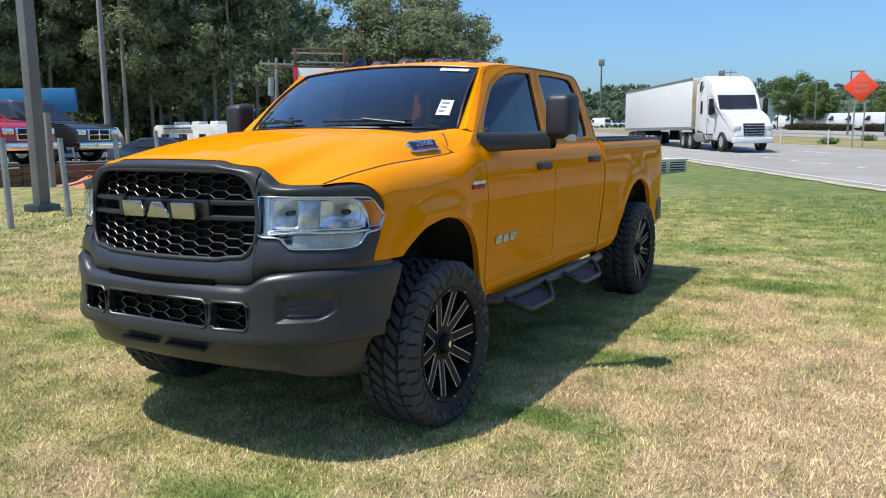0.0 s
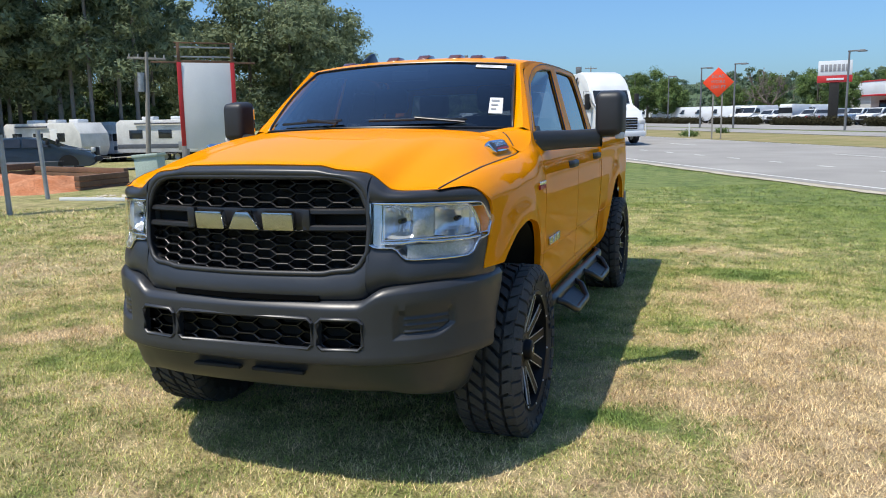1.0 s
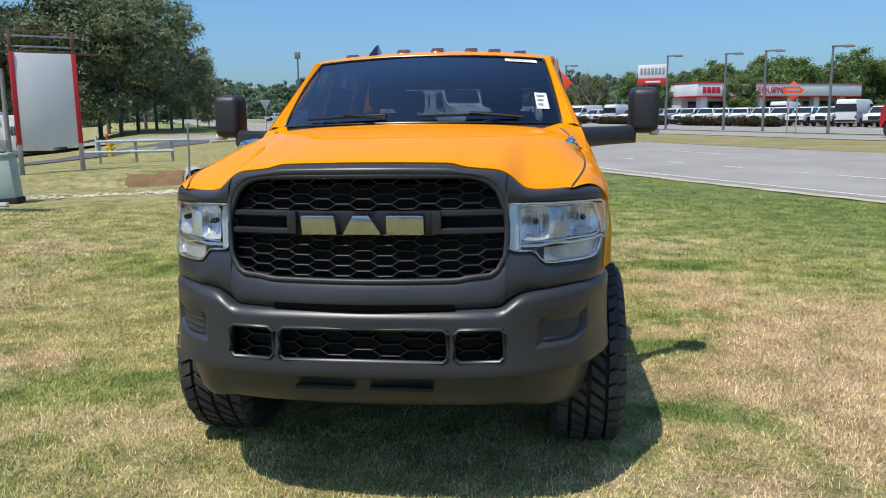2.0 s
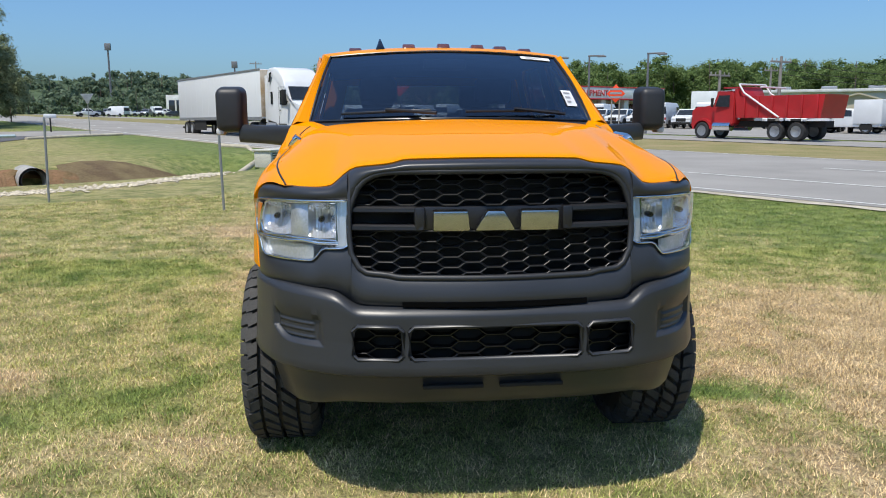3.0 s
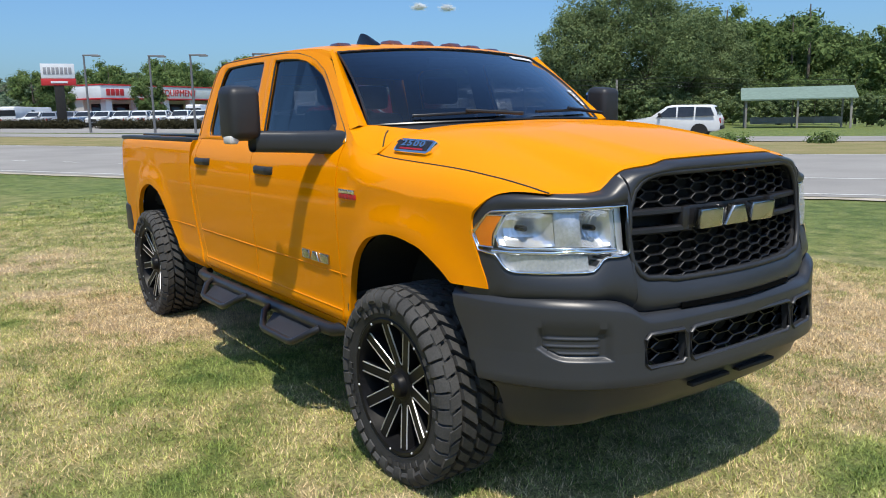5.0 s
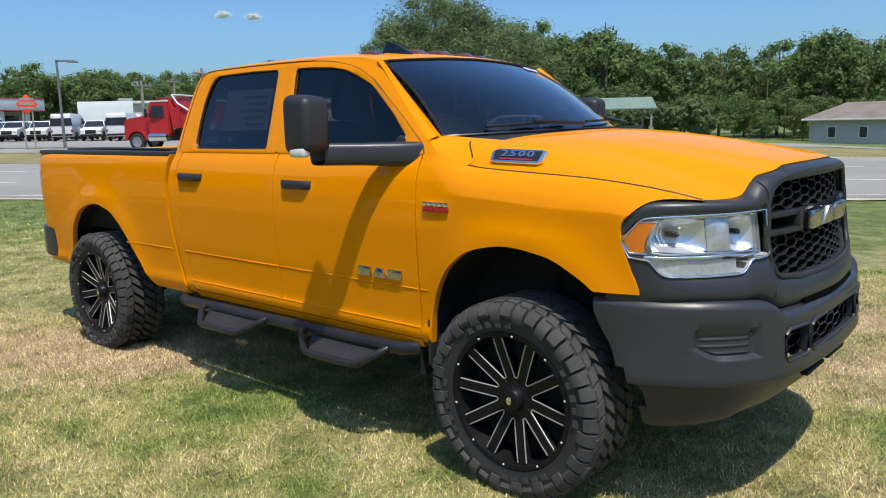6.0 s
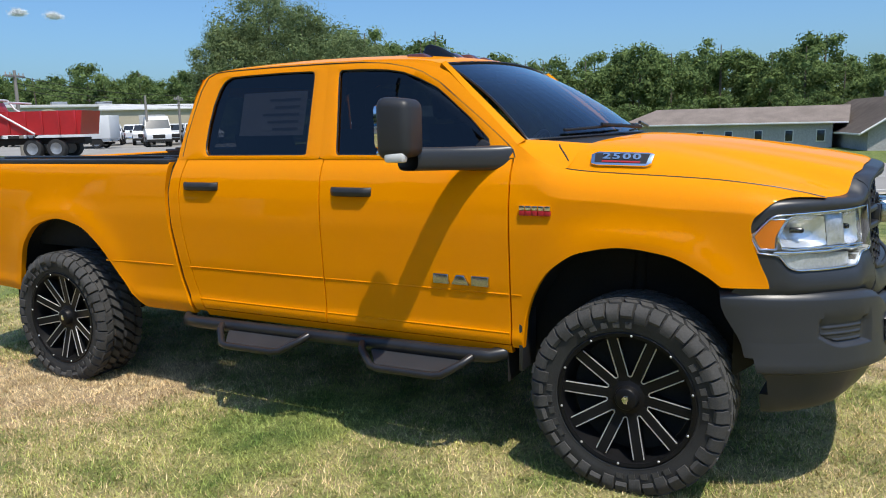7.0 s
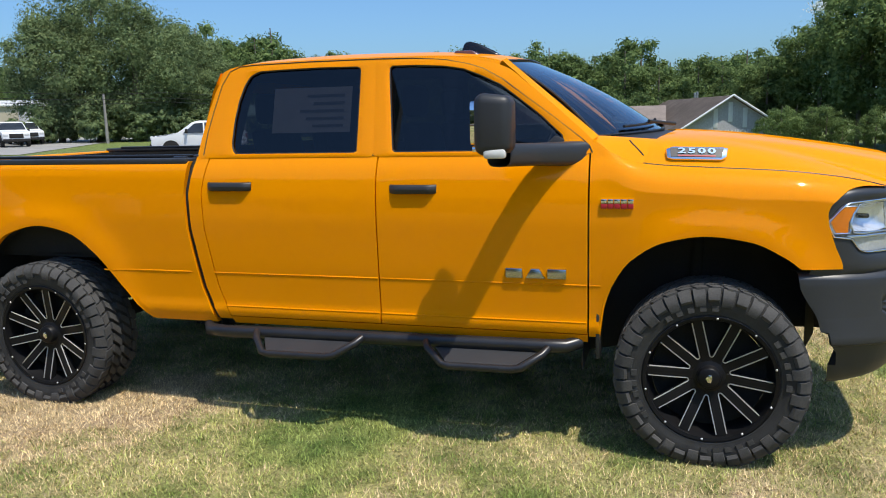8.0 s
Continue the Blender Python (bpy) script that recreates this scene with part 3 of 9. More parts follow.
woods("undergrowth", "dark leafy undergrowth below the pines", spots, LEAF_BUSH, 12, 55, 0.55, 0.0)
spots = []
for az, dist, h in ((-35.6, 108, 12), (-37.4, 104, 13), (-33.2, 86, 19.5), (-31.6, 92, 21), (-30.4, 84, 17), (-29.2, 96, 19), (-28.0, 100, 17), (-27.0, 104, 15), (-26.2, 110, 12.5), (-25.2, 118, 10), (-24.4, 126, 8.5), (-31.0, 104, 20), (-28.6, 112, 18)):
    x, y = polar_spot(az, dist, (-1.0, 0))
    spots.append((x, y, ground_z(x, y), h))
woods("roadside_trees", "dark group of tall trees that steps down to the road", spots, LEAF_PINE, 13, 260, 0.20, 0.5, 0.2, 0.010)
# far wooded ridge; its haze is painted into the leaf colour
spots = []
for k in range(260):
    az = -46 + 66 * (k + rnd.random()) / 260
    dist = rnd.uniform(430, 640)
    x, y = polar_spot(az, dist)
    top = dist * math.tan(radians(3.05 + 0.25 * math.sin(az * 0.7) + rnd.uniform(-0.35, 0.2)))
    spots.append((x, y, top - 16, 19))
for k in range(240):
    az = -46 + 66 * (k + rnd.random()) / 240
    dist = rnd.uniform(300, 430)
    x, y = polar_spot(az, dist)
    top = dist * math.tan(radians(rnd.uniform(1.1, 2.5)))
    spots.append((x, y, top - 16, 18))
woods("wooded_ridge", "distant ridge covered with woods, haze put into its leaf colour", spots, LEAF_HAZED, 14, 30, 0.72, 0.0, clumps=22)
rng = np.random.default_rng(4)
ridge = [[(*polar_spot(az, d), d * math.tan(radians(e))) for az in np.linspace(-60, 24, 60)] for d, e in ((330, 0.45), (430, 1.6), (540, 2.5), (640, 2.7), (900, 1.5))]
bm = bmesh.new()
grid(bm, ridge)
hill = part("hill", bm, surf("forest_floor", (0.10, 0.14, 0.075), (0.07, 0.10, 0.05), 0.95, 0, 0.05, 0.4, 0.3, 0.5, spec=0.1), None, "", 0)
tagged(hill, "low hill under the distant woods", "hill", kind="structure")
# woods beyond the truck lot and round to the far lawn
spots = []
for az, dist, h in [(9 + 1.1 * k + rnd.uniform(-0.4, 0.4), rnd.uniform(150, 185), rnd.uniform(9, 11.5)) for k in range(7)] + [(15 + 1.0 * k + rnd.uniform(-0.4, 0.4), rnd.uniform(135, 160), rnd.uniform(10, 12.5)) for k in range(12)] + [(26.5 + 0.9 * k, rnd.uniform(150, 170), rnd.uniform(8, 9)) for k in range(3)] + [(28.5 + 0.95 * k + rnd.uniform(-0.4, 0.4), rnd.uniform(125, 155), rnd.uniform(9.5, 12.0)) for k in range(16)] + [(12 + 1.05 * k + rnd.uniform(-0.5, 0.5), rnd.uniform(175, 195), rnd.uniform(12.0, 14.5)) for k in range(32)]:
    x, y = polar_spot(az, 1.42 * dist, (-4, 0))
    spots.append((x, y, 0.2, 1.42 * h))
woods("far_woods", "rounded green trees behind the low buildings", spots, LEAF_OAK, 15, 120, 0.30, 0.0)
spots = []
for az, dist, h in [(54 + 0.75 * k + rnd.uniform(-0.4, 0.4), rnd.uniform(110, 150), rnd.uniform(10.5, 13.8) + (3.5 if k < 13 else 0) + (2.2 if 24 < k < 46 else 0)) for k in range(58)] + [(55 + 1.0 * k + rnd.uniform(-0.4, 0.4), rnd.uniform(104, 112), rnd.uniform(4.5, 7.0)) for k in range(44)]:
    x, y = polar_spot(az, dist, (-7, 2))
    spots.append((x, y, ground_z(x, y), h))
woods("far_woods", "rounded green trees behind the far lawn", spots, LEAF_OAK, 16, 105, 0.29, 0.0)
spots = []
for az, dist, h in [(94.5 + 1.0 * k + rnd.uniform(-0.4, 0.4), 92 - 1.2 * k + rnd.uniform(-6, 6), rnd.uniform(9, 11) + min(7, 0.9 * k)) for k in range(18)] + [(95 + 0.95 * k, 70 + rnd.uniform(-3, 3), rnd.uniform(3.0, 4.5)) for k in range(18)]:
    x, y = polar_spot(az, dist, (-7, 2))
    spots.append((x, y, ground_z(x, y), h))
woods("near_woods", "dense tall green woods at the end of the lawn", spots, LEAF_OAK, 19, 200, 0.20, 0.0)
spots = []
for k in range(25):
    x, y = polar_spot(43.8 + 1.0 * k + rnd.uniform(-0.3, 0.3), rnd.uniform(74, 80), (-6.5, 1.7))
    spots.append((x, y, ground_z(x, y), rnd.uniform(2.2, 3.6)))
woods("thicket", "leafy thicket along the foot of the trees", spots, LEAF_CLUMP, 23, 60, 0.75, 0.0)
# unseen woods, added to close the place behind the camera for reflections
spots = []
for k in range(46):
    az = 112 + 166 * (k + rnd.random()) / 46
    x, y = polar_spot(az, rnd.uniform(75, 105), (-4, 0))
    spots.append((x, y, ground_z(x, y), rnd.uniform(11, 16)))
woods("far_woods", "added unseen green trees that close the place behind the camera", spots, LEAF_OAK, 17, 16, 1.3, 0.4)
# single trees that can be told apart
for az, dist, h in ((46.4, 80, 12.5), (48.8, 82, 16.5), (51.2, 80, 14.5), (53.6, 84, 12.6), (55.6, 88, 11.0)):
    x, y = polar_spot(az, dist, (-6.5, 1.7))
    t = tree("oak", int(az * 10), h, LEAF_CLUMP, "big dark green pine with branches down to the grass", 340, 0.105, low=-0.05, spread=0.34, n=130)
    t.matrix_basis = Matrix.Translation(on_ground(x, y))
    t["group"] = "pines beyond the road"
for x, y, h, sd in ((-13.0, 141, 9.8, 1), (-8.6, 137, 8.0, 2), (-20.5, 128, 5.2, 3), (12.3, 126, 8.4, 4), (6.5, 140, 8.2, 5), (16, 128, 7.5, 6), (26, 118, 7.0, 7), (1.0, 150, 7.2, 8)):
    t = tree("oak", 40 + sd, h, LEAF_OAK, "rounded green tree by the parking lot", 240, 0.13, low=0.1)
    t.matrix_basis = Matrix.Translation(on_ground(x, y))
    t["group"] = "trees by the lot"
# a bare dead tree
rng = np.random.default_rng(77)
bm = bmesh.new()


def branch(p, d, length, r, level):
    q = p + d * length
    tube(bm, [p, (p + q) / 2 + Vector(rng.normal(size=3)) * 0.03 * length, q], r, 5, False, [r, r * 0.8, r * 0.55])
    if level:
        for _ in range(4 if level > 1 else 3):
            nd = (d + Vector(rng.normal(size=3)) * 0.55 + Vector((0, 0, 0.12))).normalized()
            branch(p + d * (length * float(rng.uniform(0.5, 1.0))), nd, length * float(rng.uniform(0.55, 0.8)), r * 0.55, level - 1)


branch(Vector((0, 0, -0.3)), Vector((0.02, 0, 1)), 5.2, 0.30, 4)
dead = thing("dead_tree", "bare grey dead tree with fine branches", "tree", Matrix.Translation((6.3, 136, -0.4)))
part("branch_crown", bm, BARK, dead, "", 60)


# ---- the yellow pickup ----
TRUCK = thing("pickup_truck", "bright yellow crew-cab pickup on large off-road tyres, parked on grass", "pickup truck", pose(-2.98, 3.515, 0))
AXLE_REAR = 3.81
SIDE_W = [(0.40, 0.93), (0.60, 0.950), (0.655, 0.972), (0.690, 0.977), (0.715, 0.968), (0.80, 0.972), (0.893, 0.978), (0.93, 0.982), (1.20, 0.994), (1.32, 0.990), (1.42, 0.976), (1.48, 0.955), (1.53, 0.925)]
ARCH_F = [(-0.55, 0.60), (-0.48, 0.80), (-0.392, 0.989), (-0.298, 1.065), (-0.155, 1.13), (0.03, 1.153), (0.214, 1.122), (0.37, 1.027), (0.463, 0.885), (0.505, 0.74), (0.53, 0.60)]
ARCH_R = [(3.19, 0.60), (3.33, 0.83), (3.44, 0.985), (3.60, 1.108), (3.80, 1.146), (4.03, 1.098), (4.20, 0.965), (4.29, 0.78), (4.34, 0.60)]
HOOD_FRONT = [(0, 1.487), (0.33, 1.482), (0.40, 1.466), (0.53, 1.451), (0.575, 1.425), (0.63, 1.382), (0.68, 1.376), (0.9, 1.379)]
HOOD_REAR = [(0, 1.626), (0.4, 1.617), (0.62, 1.602), (0.72, 1.585), (0.80, 1.552), (0.85, 1.508), (0.89, 1.472)]
FACE_PLAN = [(0, -0.968), (0.36, -0.938), (0.55, -0.897), (0.70, -0.842), (0.80, -0.760), (0.90, -0.640), (0.945, -0.555), (0.972, -0.46)]
BUMP_PLAN = [(0, -1.035), (0.37, -1.018), (0.55, -0.985), (0.72, -0.905), (0.85, -0.785), (0.94, -0.62), (0.978, -0.50), (0.988, -0.41)]
HOOD_LINE = [(-0.76, 1.372), (-0.66, 1.394), (-0.535, 1.419), (-0.3, 1.447), (0.06, 1.467), (0.22, 1.476), (0.34, 1.490), (0.46, 1.535), (0.57, 1.600)]
HOOD_HALF = [(-0.80, 0.800), (-0.74, 0.806), (-0.66, 0.828), (-0.56, 0.852), (-0.42, 0.872), (-0.2, 0.883), (0.1, 0.887), (0.4, 0.884)]


def face_y(x, z):
    return smooth_table(FACE_PLAN, abs(x)) + 0.12 * (z - 1.2)


def hood_z(x, y):
    yf = smooth_table(FACE_PLAN, min(abs(x), 0.8)) + 0.055
    t = min(1.0, max(0.0, (y - yf) / (0.2 - yf)))
    w = 1 - (1 - t) ** 1.6
    return (1 - w) * smooth_table(HOOD_FRONT, abs(x)) + w * smooth_table(HOOD_REAR, abs(x))


def hood_top(x, y):
    """The hood's height, drawn to the fender's edge line at its sides."""
    half = smooth_table(HOOD_HALF, y)
    k = min(1.0, max(0.0, (abs(x) - 0.55) / (half - 0.55)))
    return hood_z(x, y) + (smooth_table(HOOD_LINE, y) - hood_z(half, y)) * k * k


def flare(y, z, yc):
    q = math.hypot((y - yc) / 0.53, (z - 0.62) / 0.535)
    return 0.026 * math.exp(-(((q - 1.0) / 0.2) ** 2))


def body_w(y, z):
    return lerp_table(SIDE_W, z)


def bed_w(y, z):
    w = lerp_table(SIDE_W[:10], z) if z < 1.32 else lerp_table([(1.32, 0.990), (1.44, 0.982), (1.49, 0.970), (1.515, 0.95)], z)
    return w + flare(y, z, 3.80) - 0.02 * max(0, (y - 4.5) / 0.3) ** 2


def fender_w(y, z):
    e = smooth_table(HOOD_LINE, y) - z
    top = smooth_table(HOOD_HALF, y) + 0.005 + smooth_table([(0, 0.0), (0.012, 0.024), (0.035, 0.054), (0.08, 0.088), (0.13, 0.108), (0.3, 0.16)], e)
    low = lerp_table([(0.4, 0.95), (0.74, 0.966), (0.893, 0.978), (0.93, 0.982), (1.2, 0.995), (1.5, 1.0)], z)
    w = min(top, low + flare(y, z, 0.0) * min(1.0, max(0, e) / 0.25) - 0.034 * (max(0, -y - 0.1) / 0.45) ** 2)
    k = min(1.0, max(0.0, (y - 0.22) / 0.33))
    k = k * k * (3 - 2 * k)
    return w + ((lerp_table(SIDE_W, z) if z < 1.53 else green_w(z, y)) - w) * k


def green_w(z, y=2.0):
    """Half width of the cab above the belt line; it draws in towards the windshield."""
    q = min(1.0, max(0.0, (1.55 - y) / 0.55))
    return 0.930 - (z - 1.53) * (0.285 + 0.115 * q * q)


def panel(name, left, right, bottom, top, width, side, nu=24, nv=26, label="", front=None):
    """One outer body panel: between two edges (functions of height) and two of length, with a folded rim."""
    bm = bmesh.new()
    rows = []
    for i in range(nu + 1):
        u, row = i / nu, []
        for j in range(nv + 1):
            v = j / nv
            if front:
                y0 = smooth_table(front, v)
                y = y0 + u * (right(1.2) - y0)
                ya = front[0][1] + u * (right(1.2) - front[0][1])
                z = bottom(ya) + v * (top(y) - bottom(ya))
            else:
                ya = left(1.2) + u * (right(1.2) - left(1.2))
                z = bottom(ya) + v * (top(ya) - bottom(ya))
                y = left(z) + u * (right(z) - left(z))
            row.append((side * width(y, z), y, z))
        rows.append(row)
    grid(bm, rows)
    rim = [rows[i][0] for i in range(nu + 1)] + rows[nu][1:] + [rows[i][nv] for i in range(nu - 1, -1, -1)] + rows[0][nv - 1:0:-1]
    a = [bm.verts.new(p) for p in rim]
    b = [bm.verts.new((p[0] - side * 0.035, p[1], p[2])) for p in rim]
    for i in range(len(rim)):
        k = (i + 1) % len(rim)
        bm.faces.new((a[i], a[k], b[k], b[i]))
    return part(name, bm, PAINT, TRUCK, label, 40)


def const(v):
    return lambda _: v


FENDER_FRONT = [(0, -0.558), (0.27, -0.518), (0.50, -0.487), (0.60, -0.482), (0.68, -0.490), (0.76, -0.518), (0.885, -0.572), (0.94, -0.622), (0.98, -0.692), (1, -0.745)]
GAP = [(0.58, 2.63), (0.81, 2.715), (1.14, 2.772), (1.34, 2.778), (1.53, 2.745)]
for s in (-1, 1):
    panel("front_fender", None, const(0.568),
          lambda y: max(1.006 if y < -0.30 else 0.632, smooth_table(ARCH_F, y)) if y < 0.51 else 0.632, lambda y: smooth_table(HOOD_LINE, y) - 0.004, fender_w, s, 64, 48, "", FENDER_FRONT)
    panel("front_door", const(0.577), const(1.660), const(0.645), const(1.532), body_w, s, 8, 44)
    panel("rear_door", const(1.668), lambda z: lerp_table(GAP, z) - 0.085, const(0.645), const(1.532), body_w, s, 8, 44)
    panel("cab_corner", lambda z: lerp_table(GAP, z) - 0.078, lambda z: lerp_table(GAP, z), const(0.625), const(1.54), body_w, s, 4, 44)
    panel("rocker_panel", const(0.575), lambda z: lerp_table(GAP, z) - 0.08, const(0.600), const(0.640), body_w, s, 6, 6)
    panel("bed_side", lambda z: lerp_table(GAP, z) + 0.032, const(4.80), lambda y: smooth_table(ARCH_R, y) if 3.19 < y < 4.34 else (0.60 if y < 3.2 else 0.62 + 0.02 * (y - 4.34)), const(1.515), bed_w, s, 70, 36)

    # dark sheet added behind the gap between cab and bed, as its shade
    bm = bmesh.new()
    grid(bm, [[(s * (body_w(2.7, z) - 0.022), lerp_table(GAP, z) + dy, z) for dy in (-0.02, 0.05)] for z in np.linspace(0.62, 1.52, 13)])
    part("cab_gap_shade", bm, DARK, TRUCK)
    # pressed crease lines along the sides
    for y0, y1, z, w in ((0.515, 0.566, 0.893, body_w), (0.580, 1.657, 0.893, body_w), (1.671, 2.655, 0.893, body_w), (2.80, 3.37, 0.893, bed_w), (0.580, 1.657, 0.702, body_w), (1.671, 2.60, 0.702, body_w)):
        bm = bmesh.new()
        tube(bm, [(s * (w(y, z) - 0.0015), y, z) for y in np.linspace(y0, y1, 9)], 0.0052, 6)
        part("body_crease", bm, PAINT, TRUCK, "", 60)

# hood
bm = bmesh.new()
rows = []
NU, NV = 64, 36
for j in range(NV + 1):
    v, row = j / NV, []
    for i in range(NU + 1):
        u = 2 * i / NU - 1
        x0 = 0.800 * u
        zf = smooth_table(HOOD_FRONT, abs(x0))
        yf = smooth_table(FACE_PLAN, abs(x0)) + 0.12 * (zf - 1.2) + 0.034
        yr = 0.17 + 0.16 * u * u
        vv = v * v if v < 0.1 else 0.01 + (v - 0.1) * 1.1
        y = yf + vv * (yr - yf)
        half = smooth_table(HOOD_HALF, y)
        x = half * u
        z = hood_top(x, y)
        if vv < 0.02:
            z -= 0.007 * (1 - vv / 0.02) ** 2
        row.append((x, y, z))
    rows.append(row)
grid(bm, rows)
rim = rows[0] + [r[-1] for r in rows[1:]] + rows[-1][-2::-1] + [r[0] for r in rows[-2:0:-1]]
a, b = [bm.verts.new(p) for p in rim], [bm.verts.new((p[0] * 0.985, p[1] * 0.985, p[2] - 0.022)) for p in rim]
for i in range(len(rim)):
    bm.faces.new((a[i], a[(i + 1) % len(rim)], b[(i + 1) % len(rim)], b[i]))
HOOD = part("hood", bm, PAINT, TRUCK, "sculpted hood with a raised centre", 40)

# black tube laid along the hood's edge as the shade in its gap
for s in (-1, 1):
    bm = bmesh.new()
    tube(bm, [(s * (smooth_table(HOOD_HALF, y) + 0.003), y, smooth_table(HOOD_LINE, y) - 0.003) for y in np.linspace(-0.74, 0.33, 40)], 0.0042, 6)
    part("hood_seam_shade", bm, SATIN, TRUCK)

# roof
ROOF = [(1.035, 2.036, 0.718, 2.000), (1.09, 2.055, 0.730, 2.018), (1.2, 2.075, 0.746, 2.033), (1.5, 2.100, 0.771, 2.044), (2.0, 2.110, 0.774, 2.048), (2.4, 2.098, 0.771, 2.044), (2.56, 2.078, 0.764, 2.030), (2.64, 2.040, 0.756, 2.005), (2.68, 1.99, 0.750, 1.965)]
bm = bmesh.new()
rows = []
for k in range(41):
    y = 1.035 + (2.68 - 1.035) * k / 40
    zc, w, ze = (smooth_table([(r[0], r[c]) for r in ROOF], y) for c in (1, 2, 3))
    row = []
    for i in range(33):
        u = 2 * i / 32 - 1
        yy = y - (0.06 * (1 - u * u) if y < 1.2 else 0) * (1.2 - y) / 0.165
        row.append((u * w, yy, ze + (zc - ze) * (1 - abs(u) ** 2.6)))
    rows.append([(-w - 0.012, row[0][1], ze - 0.035)] + row + [(w + 0.012, row[-1][1], ze - 0.035)])
grid(bm, rows)
part("roof", bm, PAINT, TRUCK, "", 50)

# greenhouse: a painted ring round each side window, and the pane
WIN_F = [(1.585, 1.552), (1.628, 1.982), (1.615, 1.997), (1.48, 1.995), (1.33, 1.985), (1.23, 1.967), (1.14, 1.932), (1.038, 1.883), (0.95, 1.819), (0.876, 1.763), (0.826, 1.726), (0.707, 1.62), (0.70, 1.56), (1.1, 1.552)]
WIN_R = [(1.786, 1.552), (1.790, 1.986), (1.802, 2.000), (2.02, 2.004), (2.25, 2.001), (2.39, 1.997), (2.445, 1.972), (2.475, 1.924), (2.505, 1.834), (2.522, 1.727), (2.527, 1.616), (2.522, 1.573), (2.50, 1.552), (2.1, 1.552)]
OUT_F = [(1.690, 1.53), (1.705, 2.038), (1.35, 2.034), (1.18, 2.016), (1.05, 1.985), (0.985, 1.955), (0.774, 1.785), (0.60, 1.635), (0.565, 1.60), (0.565, 1.53), (1.1, 1.53)]
OUT_R = [(1.690, 1.53), (1.705, 2.038), (2.1, 2.040), (2.46, 2.038), (2.56, 2.022), (2.615, 1.985), (2.655, 1.90), (2.69, 1.78), (2.725, 1.62), (2.742, 1.53), (2.1, 1.53)]


def polar(loop, c, n):
    """The loop's crossings with n rays from c, evenly turned."""
    out = []
    for k in range(n):
        d = (math.cos(2 * math.pi * k / n), math.sin(2 * math.pi * k / n))
        best = 0
        for p, q in zip(loop, loop[1:] + loop[:1]):
            ex, ey, px, py = q[0] - p[0], q[1] - p[1], p[0] - c[0], p[1] - c[1]
            den = d[0] * ey - d[1] * ex
            if abs(den) > 1e-9:
                t, w = (px * ey - py * ex) / den, (px * d[1] - py * d[0]) / den
                if t > 0 and -1e-6 <= w <= 1 + 1e-6:
                    best = max(best, t)
        out.append((c[0] + best * d[0], c[1] + best * d[1]))
    return out


